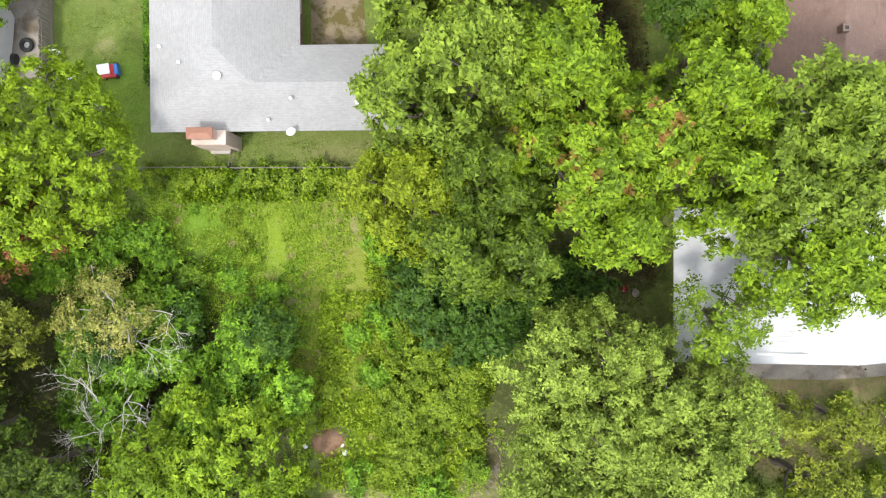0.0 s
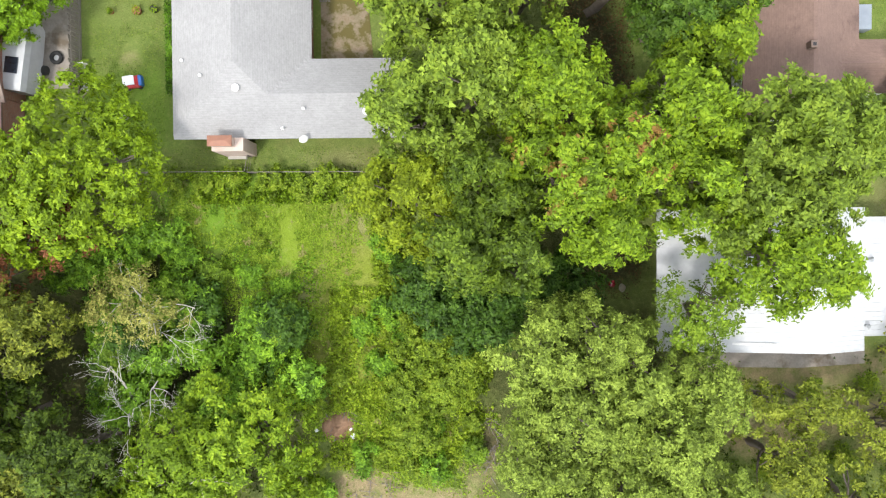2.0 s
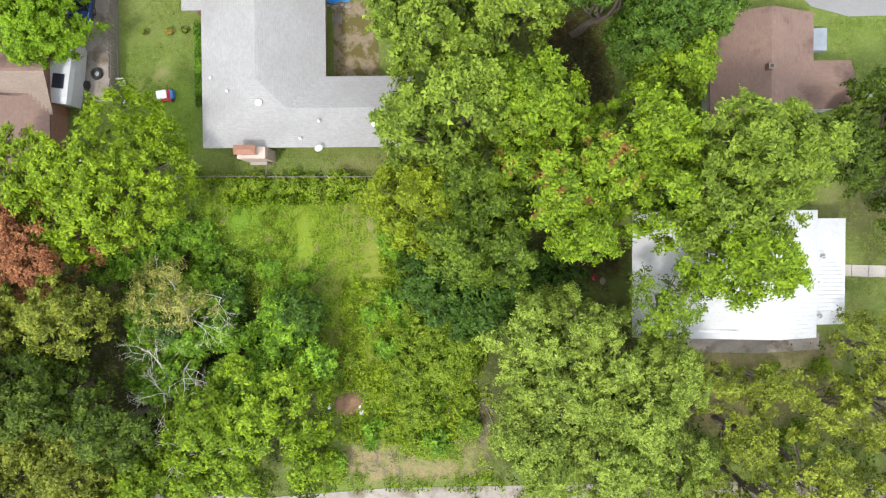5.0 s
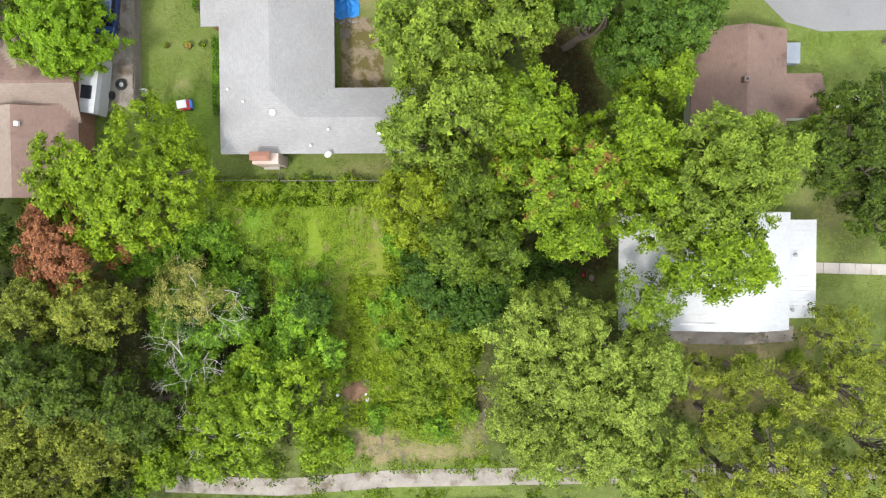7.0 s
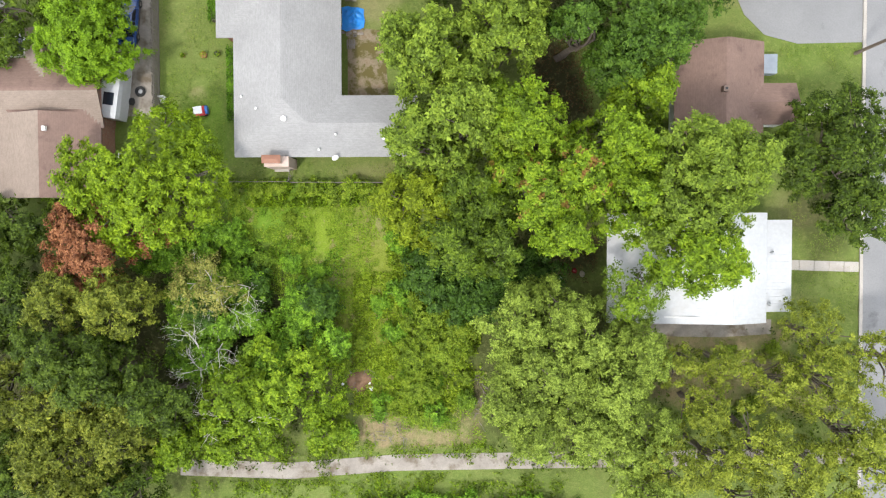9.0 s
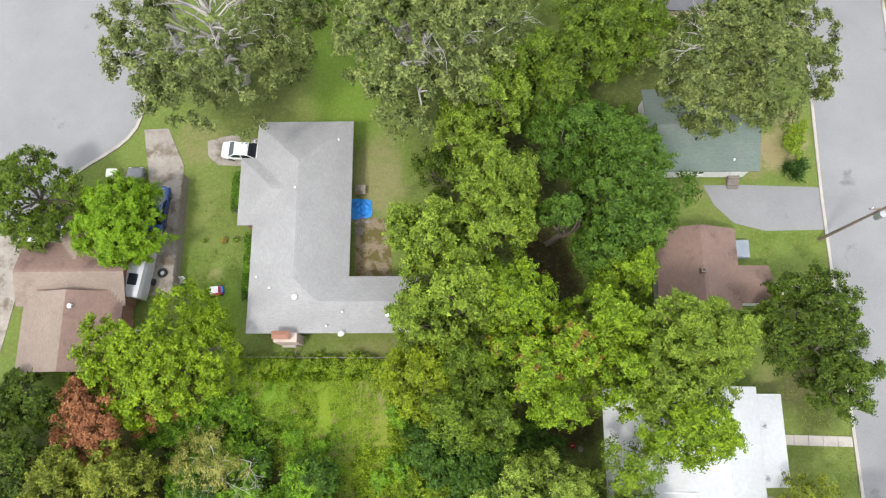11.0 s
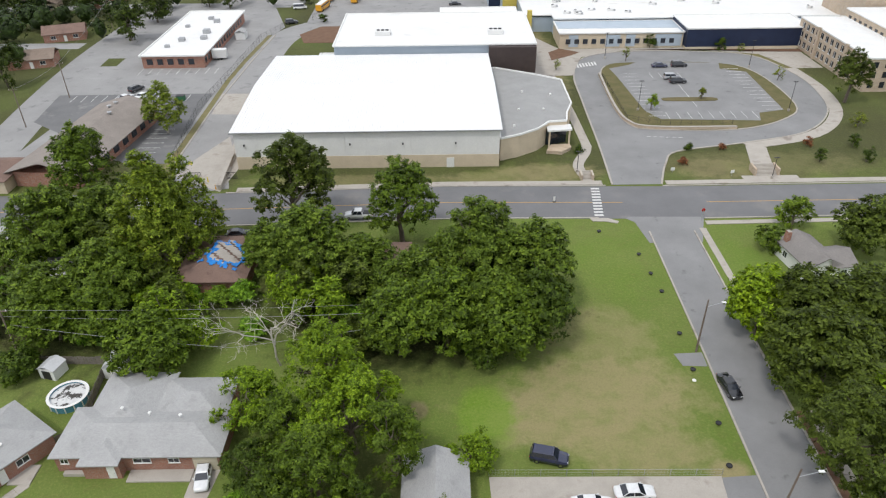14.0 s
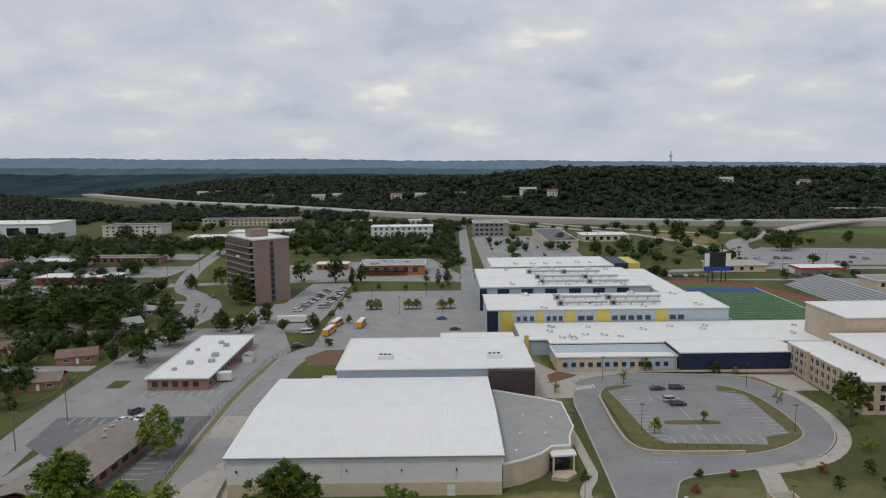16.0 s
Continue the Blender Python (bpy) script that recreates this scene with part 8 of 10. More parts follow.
def street_spots(seed):
    rng, spots = random.Random(seed), []
    for x0, x1, y0, y1, n in ((-470, -240, 560, 640, 90), (-240, -180, 540, 590, 18), (-190, -70, 700, 760, 30), (-150, 10, 560, 612, 70), (-100, 12, 500, 545, 35), (0, 14, 420, 600, 16), (-300, -200, 515, 560, 26), (-420, -250, 430, 470, 20),
                              (-330, -230, 260, 400, 60), (-250, -150, 180, 280, 50), (-230, -130, 100, 180, 40), (-230, -160, 290, 345, 34), (-200, -150, 355, 395, 14), (-150, -126, 240, 330, 12), (-340, -200, 405, 428, 16), (-330, -190, 440, 470, 18), (40, 110, 480, 640, 14), (120, 200, 440, 560, 16), (-420, -330, 330, 420, 30), (340, 420, 330, 480, 20), (255, 300, 560, 610, 16), (330, 420, 520, 560, 14), (70, 200, 655, 700, 10), (-120, 60, 730, 800, 26), (230, 330, 700, 730, 10)):
        for _ in range(n):
            x, y = rng.uniform(x0, x1), rng.uniform(y0, y1)
            r = rng.uniform(3.2, 6.5)
            if abs(x - float(np.interp(y, [100, 165, 220, 290, 360, 390, 470, 640], [-98, -108, -113, -114, -128, -146, -166, -186]))) < 12 or abs(y - 286) < 8 and x < -110:
                continue
            spots.append((x, y, -0.5, r, r * rng.uniform(1.3, 1.9)))
    for x0, x1, y0, y1, n in ((-460, -350, 560, 650, 40), (-270, -150, 560, 595, 40), (-360, -230, 705, 770, 60), (-190, 0, 585, 615, 40), (-170, -60, 670, 760, 50), (-60, 20, 655, 760, 40), (-140, -126, 120, 230, 14), (-175, -140, 300, 345, 14), (-330, -260, 410, 460, 24), (-420, -300, 500, 560, 40), (230, 300, 590, 660, 12)):
        for _ in range(n):
            r = rng.uniform(3.4, 6.2)
            spots.append((rng.uniform(x0, x1), rng.uniform(y0, y1), -0.5, r, r * rng.uniform(1.4, 2.1)))
    for x, y, r, h in ((-142, 254, 5.5, 11), (-117, 261, 5.8, 12), (-139, 284, 4.5, 9), (-126, 310, 4.6, 8), (-164, 343, 5, 10), (-117, 241, 3.6, 10), (-67, 286, 3.2, 7), (-94, 292, 3.6, 8), (-106, 288, 3.4, 8), (-81, 291, 3.8, 9), (-147, 240, 6, 10), (113, 508, 5, 13), (135, 506, 5.5, 15), (144, 491, 5, 15), (200, 657, 5.5, 13), (216, 640, 6.5, 16), (222, 640, 5, 14), (124, 405, 4, 8), (131, 405, 3.6, 7)):
        spots.append((x, y, -0.5, r, h))
    return spots


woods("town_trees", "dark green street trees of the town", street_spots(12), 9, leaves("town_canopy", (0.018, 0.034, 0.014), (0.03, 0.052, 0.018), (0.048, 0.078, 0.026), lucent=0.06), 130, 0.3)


# far ridges, with the haze of distance painted into their colours
def ridge(name, y, base, amp, hazed_a, hazed_b, seed, slope):
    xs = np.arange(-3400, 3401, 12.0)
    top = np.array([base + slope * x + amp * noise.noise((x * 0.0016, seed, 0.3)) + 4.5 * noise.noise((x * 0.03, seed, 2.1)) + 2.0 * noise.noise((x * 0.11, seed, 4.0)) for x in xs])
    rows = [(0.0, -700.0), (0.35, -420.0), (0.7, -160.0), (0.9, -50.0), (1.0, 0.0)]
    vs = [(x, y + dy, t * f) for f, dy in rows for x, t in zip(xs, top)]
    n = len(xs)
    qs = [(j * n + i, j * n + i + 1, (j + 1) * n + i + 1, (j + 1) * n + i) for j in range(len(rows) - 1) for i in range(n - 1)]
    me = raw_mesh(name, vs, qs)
    me.materials.append(surface(name + "_woods", hazed_a, hazed_b, 1.0, 0.012, 0.05, 0.0, spec=0.0, stretch=(1.0, 0.35, 1.0)))
    tagged(new(name, me), "wooded ridge on the horizon, coloured blue-green for haze", "ridge", kind="structure")


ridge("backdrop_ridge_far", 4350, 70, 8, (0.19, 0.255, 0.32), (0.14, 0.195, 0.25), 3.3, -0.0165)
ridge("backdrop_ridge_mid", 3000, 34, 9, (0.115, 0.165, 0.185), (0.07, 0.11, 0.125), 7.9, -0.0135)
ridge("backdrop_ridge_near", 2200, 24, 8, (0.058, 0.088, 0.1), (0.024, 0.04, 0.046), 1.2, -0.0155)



def radio_mast(x, y, z, h):
    t = thing("radio_mast", "thin lattice radio mast on the horizon", "mast", x, y, z)
    for a in (0, 2.1, 4.2):
        part("leg", rod(bmesh.new(), (2.4 * math.cos(a), 2.4 * math.sin(a), 0), (0.7 * math.cos(a), 0.7 * math.sin(a), h), 0.35, n=6), GREY_METAL, t)
    for k in range(8):
        f = k / 8
        r = 2.4 - 1.7 * f
        part("brace", boxed(-r, -r, f * h, r, r, f * h + 0.5), GREY_METAL, t)
    part("antenna", boxed(-2.4, -2.4, h * 0.72, 2.4, 2.4, h * 0.8), GREY_METAL, t)


radio_mast(493, 1500, hill_z(493, 1500) - 2, 84.5 - hill_z(493, 1500) + 2)
# ---- vehicles ----
PAINTS = {
    "white": plain("white_car_paint", (0.75, 0.76, 0.77), 0.25, 0.0, 0.6), "black": plain("black_car_paint", (0.015, 0.016, 0.02), 0.2, 0.0, 0.8), "navy": plain("dark_blue_car_paint", (0.02, 0.025, 0.06), 0.25, 0.0, 0.7),
    "silver": plain("silver_car_paint", (0.45, 0.46, 0.48), 0.3, 0.5, 0.6), "red": plain("red_car_paint", (0.28, 0.02, 0.025), 0.25, 0.0, 0.7), "blue": plain("blue_car_paint", (0.03, 0.07, 0.22), 0.25, 0.0, 0.7),
    "grey": plain("grey_car_paint", (0.13, 0.135, 0.14), 0.3, 0.3, 0.6), "yellow": plain("school_bus_yellow", (0.75, 0.36, 0.02), 0.4, 0.0, 0.3), "tan": plain("tan_car_paint", (0.36, 0.31, 0.24), 0.3, 0.3, 0.5),
}


def loft(sections, close=True):
    """A skin over rings of equal length."""
    bm = bmesh.new()
    rings = [[bm.verts.new(p) for p in ring] for ring in sections]
    n = len(rings[0])
    for a, b in zip(rings, rings[1:]):
        for k in range(n):
            bm.faces.new((a[k], a[(k + 1) % n], b[(k + 1) % n], b[k]))
    if close:
        bm.faces.new(rings[0][::-1])
        bm.faces.new(rings[-1])
    bmesh.ops.recalc_face_normals(bm, faces=bm.faces)
    return bm


def ring(x, w, z0, z1, r=0.12, tuck=0.0):
    h = z1 - z0
    r = min(r, h * 0.4, w * 0.4)
    return [(x, -w + tuck, z0), (x, w - tuck, z0), (x, w, z0 + h * 0.45), (x, w - r * 0.4, z1 - r * 0.4), (x, w - r * 1.3, z1), (x, -w + r * 1.3, z1), (x, -w + r * 0.4, z1 - r * 0.4), (x, -w, z0 + h * 0.45)]


def car_parts(style, paint, t):
    P = PAINTS[paint]
    L, W = {"sedan": (4.8, 0.9), "suv": (4.8, 0.95), "pickup": (5.5, 0.97), "van": (5.4, 0.98)}[style]
    h = L / 2
    belt = 0.95 if style == "sedan" else 1.1
    top = {"sedan": 1.43, "suv": 1.75, "pickup": 1.8, "van": 2.05}[style]
    body = [ring(-h, W * 0.8, 0.38, belt * 0.82), ring(-h + 0.12, W * 0.93, 0.28, belt * 0.97), ring(-h + 0.7, W, 0.24, belt), ring(0.2, W, 0.22, belt), ring(h - 1.1, W, 0.24, belt * 0.97), ring(h - 0.3, W * 0.95, 0.26, belt * 0.86), ring(h - 0.06, W * 0.86, 0.32, belt * 0.74), ring(h, W * 0.76, 0.38, belt * 0.66)]
    b = part("body", loft(body), P, t)
    for p in b.data.polygons:
        p.use_smooth = True
    if style == "sedan":
        cab = [(-h + 0.75, belt - 0.03), (-h + 1.45, top), (0.35, top), (1.15, belt - 0.03)]
    elif style == "suv":
        cab = [(-h + 0.1, belt - 0.03), (-h + 0.35, top), (0.45, top), (1.15, belt - 0.03)]
    elif style == "pickup":
        cab = [(-0.75, belt - 0.03), (-0.6, top), (0.75, top), (1.4, belt - 0.03)]
    else:
        cab = [(-h + 0.05, belt - 0.03), (-h + 0.15, top), (1.3, top), (2.1, belt - 0.03)]
    (xa, za), (xb, zb), (xc, zc), (xd, zd) = cab
    wi, wt = W * 0.93, W * 0.76
    glass = loft([[(xa, -wi, za), (xa, wi, za), (xd, wi, zd), (xd, -wi, zd)], [(xb, -wt, zb - 0.05), (xb, wt, zb - 0.05), (xc, wt, zc - 0.05), (xc, -wt, zc - 0.05)]])
    part("glazing", glass, GLASS_DARK, t, "dark tinted glass")
    roof = loft([[(xb - 0.06, -wt - 0.03, zb - 0.07), (xb - 0.06, wt + 0.03, zb - 0.07), (xc + 0.08, wt + 0.03, zc - 0.07), (xc + 0.08, -wt - 0.03, zc - 0.07)], [(xb + 0.08, -wt + 0.08, zb + 0.03), (xb + 0.08, wt - 0.08, zb + 0.03), (xc - 0.08, wt - 0.08, zc + 0.03), (xc - 0.08, -wt + 0.08, zc + 0.03)]])
    part("roof", roof, P, t)
    for s in (-1, 1):
        bm = bmesh.new()
        for (x0, z0), (x1, z1) in (((xa, za), (xb, zb)), ((xd, zd), (xc, zc)), (((xa + xd) / 2, za), ((xb + xc) / 2, zb))):
            rod(bm, (x0, s * (wi + 0.01), z0), (x1, s * (wt + 0.01), z1 - 0.04), 0.045, n=5)
        part("pillar", bm, P, t)
    if style == "pickup":
        part("truck_bed", boxed(-h + 0.15, -W + 0.14, belt - 0.02, -0.85, W - 0.14, belt + 0.012), BLACK_PAINT, t, "dark truck bed")
    for sx in (-1, 1):
        for sy in (-1, 1):
            x = sx * (h - (0.9 if sx > 0 else 0.95))
            bm = rod(bmesh.new(), (x, sy * (W - 0.2), 0.33), (x, sy * (W + 0.015), 0.33), 0.33, n=16)
            wheel = part("wheel", bm, RUBBER, t)
            part("rim", rod(bmesh.new(), (x, sy * (W - 0.02), 0.33), (x, sy * (W + 0.03), 0.33), 0.2, n=12), CHROME, wheel)
    for sy in (-1, 1):
        part("headlight", boxed(h - 0.2, sy * W * 0.62 - 0.16, belt * 0.62, h - 0.02, sy * W * 0.62 + 0.16, belt * 0.74, 0.02), LAMP_LENS, t)
        part("tail_light", boxed(-h - 0.005, sy * W * 0.68 - 0.14, belt * 0.66, -h + 0.12, sy * W * 0.68 + 0.14, belt * 0.82, 0.02), TAILRED, t)
        part("mirror", boxed(xd - 0.35, sy * (W + 0.08) - 0.09, belt - 0.02, xd - 0.2, sy * (W + 0.08) + 0.09, belt + 0.13, 0.02), P, t)
    return t


CARS = {}
KINDS = {"sedan": "saloon car", "suv": "estate off-roader", "pickup": "pickup truck", "van": "van"}


def car(style, paint, x, y, turn, where="on the asphalt", z=0.06):
    """A parked car that faces +x when turn is 0."""
    m = pose(x, y, z, 0, 0, turn)
    label = f"parked {paint} {KINDS[style]} {where}"
    if (style, paint) not in CARS:
        CARS[style, paint] = car_parts(style, paint, thing("car" if style != "pickup" else "pickup_truck", label, "car" if style != "pickup" else "pickup truck", x, y, z, turn, "parked cars"))
        return CARS[style, paint]
    return tagged(copy_thing(CARS[style, paint], m), label)


car("sedan", "white", -20.6, 24.6, -4, "beside the grey-roofed house")
car("sedan", "white", 21.7, 52.9, 2, "on the concrete yard")
car("sedan", "white", 16.4, 51.4, 0, "on the concrete yard")
SUV = car("suv", "navy", 12.4, 58.3, -14, "on the grass")
car("sedan", "black", 38.9, 70.2, -82, "with an open door at the kerb")
car("sedan", "white", -29.9, 56.2, -82, "on the brick house's drive")
car("sedan", "silver", -54.0, 46.3, -45, "on the concrete apron")
car("sedan", "blue", -28.9, 18.6, 85, "under the round tree")
car("sedan", "white", -39.3, 16.2, 0, "beside the tan-roofed house")
car("sedan", "grey", -31.5, 20.6, 90, "under the round tree")
car("pickup", "white", -17.0, 118.6, 180, "at the edge of the main road")
car("sedan", "black", -39.4, 112.2, 10, "near the tarped house")
for args in (("sedan", "white", -88.0, 185.2, 62), ("suv", "black", -87.5, 191.8, 62), ("sedan", "white", -83.6, 186.4, 62)):
    car(*args, "outside the clinic")
for args in (("sedan", "navy", 65.4, 206.2, 4), ("suv", "black", 71.4, 206.6, 2), ("suv", "silver", 66.2, 195.6, 0), ("suv", "black", 67.0, 192.4, 2)):
    car(*args, "in the school car park", 0.14)
rv = random.Random(21)
tones = ["white", "silver", "red", "black", "grey", "white", "navy", "tan", "blue", "white"]
for k in range(13):  # two rows below the tower block
    car("sedan" if k % 3 else "suv", tones[(k * 7) % 10], -68.6 + k * 0.5, 325 + k * 4.0, 12 + rv.uniform(-4, 4), "in the tower's car park")
for k in range(12):
    car("sedan" if k % 4 else "van", tones[(k * 3 + 1) % 10], -57.5 + k * 0.35, 332 + k * 4.4, 12 + rv.uniform(-4, 4), "in the tower's car park")
car("suv", "black", -55.4, 260.6, 15, "by the school fence")
car("van", "white", -55.8, 282, 10, "by the school car park")
car("sedan", "white", -93, 304, 10, "below the tower block")
car("sedan", "silver", -85, 306, 10, "below the tower block")
car("sedan", "blue", -0.3, 305, 5, "in the wide car park")
car("sedan", "black", 5.2, 285, 3, "in the wide car park")
for x, y, t in ((-122, 341, 100), (-117.5, 327, 105), (-121, 362, 110), (-150, 420, 100)):
    car("sedan", tones[int(y) % 10], x, y, t, "on the street")
for k in range(9):
    car("sedan", tones[(k * 3) % 10], 136 + k * 3.2, 410.5, 85 + rv.uniform(-4, 4), "behind the scoreboard")
for k in range(34):
    x, y = rv.uniform(190, 330), rv.choice([345, 352, 366, 384, 398, 456, 470, 478, 500])
    car(rv.choice(["sedan", "suv"]), rv.choice(tones), x + rv.uniform(-2, 2), y, rv.choice([0, 90, 80, 10]), "on the forecourts")
for k in range(30):
    car(rv.choice(["sedan", "suv"]), rv.choice(tones), rv.choice([40, 52, 66, 76]) + rv.uniform(-1, 1), 462 + k * 5.6, 90 + rv.uniform(-8, 8), "in the far car park")
for k in range(16):
    s = k / 16
    x, y = deck[int(s * 12)] if k % 2 else (218 + 12 * s * s, 345 + 220 * s)
    if not k % 2:
        car(rv.choice(["sedan", "suv"]), rv.choice(tones), x + rv.uniform(-5, 5), y, 85, "on the road to the overpass")


def bus(x, y, turn):
    t = thing("school_bus", "yellow school bus with a white roof", "school bus", x, y, 0.03, turn, "school buses")
    part("body", boxed(-5.2, -1.2, 0.5, 4.2, 1.2, 2.8, 0.15), PAINTS["yellow"], t)
    part("roof", boxed(-5.1, -1.1, 2.8, 4.1, 1.1, 3.05, 0.1), WHITE_PAINT, t, "white roof")
    part("bonnet", boxed(4.2, -1.0, 0.5, 5.6, 1.0, 1.6, 0.12), PAINTS["yellow"], t)
    part("windscreen", boxed(4.12, -1.0, 1.65, 4.26, 1.0, 2.6), GLASS_DARK, t)
    for sy in (-1, 1):
        for k in range(9):
            part("window", boxed(-4.8 + k * 1.0, sy * 1.2 - 0.03, 1.8, -4.0 + k * 1.0, sy * 1.2 + 0.03, 2.5), GLASS_DARK, t)
        part("stripe", boxed(-5.15, sy * 1.21 - 0.02, 1.35, 4.2, sy * 1.21 + 0.02, 1.45), BLACK_PAINT, t)
        for x0 in (-3.2, 3.9):
            part("wheel", rod(bmesh.new(), (x0, sy * 0.9, 0.5), (x0, sy * 1.22, 0.5), 0.5, n=16), RUBBER, t)
    return t


bus(-46.6, 281, 78), bus(-45.6, 295, 78), bus(-34.9, 294, 84)
for x, y, l, turn in ((-71.0, 220, 4.5, 5), (-66.5, 302, 12.5, 3)):
    t = thing("box_trailer", "white box trailer parked on the asphalt", "trailer", x, y, 0.03, turn)
    part("box", boxed(-l / 2, -1.2, 0.6, l / 2, 1.2, 3.2, 0.05), WHITE_WALL, t)
    for sx in (-0.5, 0.5):
        for sy in (-1, 1):
            part("wheel", rod(bmesh.new(), (sx, sy * 0.9, 0.4), (sx, sy * 1.15, 0.4), 0.4, n=14), RUBBER, t)
t = thing("skip", "dark green rubbish skip", "rubbish skip", -72.4, 184, 0.03)
part("bin", boxed(-1.1, -0.8, 0, 1.1, 0.8, 1.3, 0.05), plain("skip_green", (0.03, 0.14, 0.06), 0.6), t)
part("lid", boxed(-1.12, -0.82, 1.3, 1.12, 0.82, 1.38, 0.02), BLACK_PAINT, t)
t = thing("garden_shed", "small white shed behind the clinic", "shed", -69.6, 243, 0.03)
part("wall", boxed(-1.6, -2, 0, 1.6, 2, 2.4), WHITE_WALL, t)
part("roof", roof_mesh([(-1.8, -2.2, 1.8, 2.2, "y")], 2.4, 0.4, "y", 0.6), SHINGLE_PALE, t)

# ---- poles, lamps and wires ----
def utility_pole(x, y, h=10.5, lamp=None, arms=True, lean=0.0, drum=False):
    t = thing("utility_pole", "brown wooden utility pole" + (" with a street lamp" if lamp else " with a crossarm"), "utility pole", x, y)
    part("pole", rod(bmesh.new(), (0, 0, -0.2), (lean, 0, h), 0.16, 0.1, 10), WOOD_POLE, t)
    if arms:
        part("crossarm", boxed(-1.1 + lean, -0.06, h - 0.7, 1.1 + lean, 0.06, h - 0.58), WOOD_POLE, t)
        for k in (-1, 0, 1):
            part("insulator", rod(bmesh.new(), (k * 0.95 + lean, 0, h - 0.58), (k * 0.95 + lean, 0, h - 0.38), 0.05, n=6), WHITE_PAINT, t)
    if drum:
        part("transformer", rod(bmesh.new(), (0.1, -0.38, h - 1.9), (0.1, -0.38, h - 0.9), 0.27, n=14), GALV, t, "pale grey transformer drum")
    if lamp:
        a = radians(lamp)
        q = (2.4 * math.cos(a) + lean, 2.4 * math.sin(a), h - 0.6)
        part("lamp_arm", rod(bmesh.new(), (lean, 0, h - 1.2), q, 0.04, n=6), GALV, t)
        part("lamp_head", boxed(q[0] - 0.32, q[1] - 0.16, q[2] - 0.1, q[0] + 0.32, q[1] + 0.16, q[2] + 0.06, 0.04), WHITE_PAINT, t)
    return t


utility_pole(35.6, 15.3, 11, lamp=10, drum=True)
utility_pole(36.5, 48.6, 9.6, lamp=5, arms=False, lean=0.5)
utility_pole(36.8, 78.0, 9.6, lamp=5, arms=False)
utility_pole(3.2, 80.2, 9.0)
utility_pole(-104.4, 186.7, 10.5), utility_pole(-106.4, 166.2, 10.5), utility_pole(-119, 255, 10.5), utility_pole(-64, 79, 9.0)
for x, y in ((-130, 300), (-137, 342), (-160, 402), (-158, 450), (24, 470), (26, 540), (28, 600), (208, 420), (240, 430), (300, 425), (330, 520), (-230, 402), (-300, 402)):
    utility_pole(x, y, 11)


def wire(points, sag=0.5, r=0.02):
    bm = bmesh.new()
    for p, q in zip(points, points[1:]):
        p, q = Vector(p), Vector(q)
        last = p
        for k in range(1, 13):
            t = k / 12
            cur = p.lerp(q, t) - Vector((0, 0, sag * 4 * t * (1 - t)))
            rod(bm, last, cur, r, n=4, caps=False)
            last = cur
    return tagged(part("power_line", bm, plain("cable_" + str(len(bpy.data.objects)), (0.3, 0.3, 0.3), 0.6)), "thin grey overhead cable strung between poles", "cable")


wire([(-64, 79, 8.6), (3.2, 80.2, 8.5)], 0.7)
wire([(-65, 79.4, 7.2), (-30, 79.2, 6.6), (3.2, 80.2, 7.4)], 0.4, 0.03)
wire([(-63, 78.6, 6.2), (-30, 73.5, 5.8), (3.2, 80.2, 6.4)], 0.4, 0.03)
wire([(-106.4, 166.2, 10.1), (-104.4, 186.7, 10.1), (-119, 255, 10.1)], 0.6, 0.03)


def lot_lamp(x, y, h=8.0):
    t = thing("lamp_post", "slim dark car park lamp post", "lamp post", x, y, 0, group="car park lamps")
    part("base", rod(bmesh.new(), (0, 0, -0.1), (0, 0, 0.7), 0.28, n=12), CONCRETE, t)
    part("post", rod(bmesh.new(), (0, 0, 0.6), (0, 0, h), 0.08, 0.06, 8), BLACK_PAINT, t)
    part("head", boxed(-0.6, -0.15, h - 0.1, 0.6, 0.15, h + 0.05, 0.03), BLACK_PAINT, t)
    return t


for x, y in ((50.8, 172.2), (92.3, 205.5), (89.3, 170.2), (50.8, 215.4), (-20, 318), (0, 318), (-36, 352), (-8, 352), (-80, 300)):
    lot_lamp(x, y)
for x, y in ((29, 137), (70, 132.8)):
    lot_lamp(x, y, 5)

# ---- fences ----
def picket_fence(name, label, a, b, h, step, mat, width=None, rails=True):
    f = tagged(thing(name, label, "fence", a[0], a[1]), kind="")
    d = Vector(b) - Vector(a)
    n = max(1, int(d.length / step))
    turn = math.atan2(d.y, d.x)
    f.matrix_basis = Matrix.Translation((a[0], a[1], 0)) @ Matrix.Rotation(turn, 4, "Z")
    me = bpy.data.meshes.new("picket")
    bb = boxed(0.0, -0.015, -0.05, width or step * 0.86, 0.015, h)
    bb.to_mesh(me); bb.free()
    me.materials.append(mat)
    rr = random.Random(n)
    for k in range(n):
        ob = new("picket", me)
        ob.parent = f
        ob.matrix_basis = pose(k * step, 0, rr.uniform(-0.04, 0.02), rr.uniform(-2.5, 2.5), 0, 0)
    if rails:
        for z in (0.3, h - 0.3):
            part("rail", boxed(0, 0.02, z, d.length, 0.07, z + 0.08), mat, f)
    return f


picket_fence("board_fence", "grey weathered board fence along the drive", (-26.4, 22.0), (-26.4, 9.8), 1.7, 0.16, WOOD_GREY)
picket_fence("board_fence", "grey weathered board fence behind the pool", (-62, 77.2), (-49, 76.8), 1.5, 0.22, WOOD_GREY)
picket_fence("board_fence", "grey weathered board fence beside the brick house", (-49.6, 76.4), (-48.0, 62.8), 1.7, 0.2, WOOD_GREY)
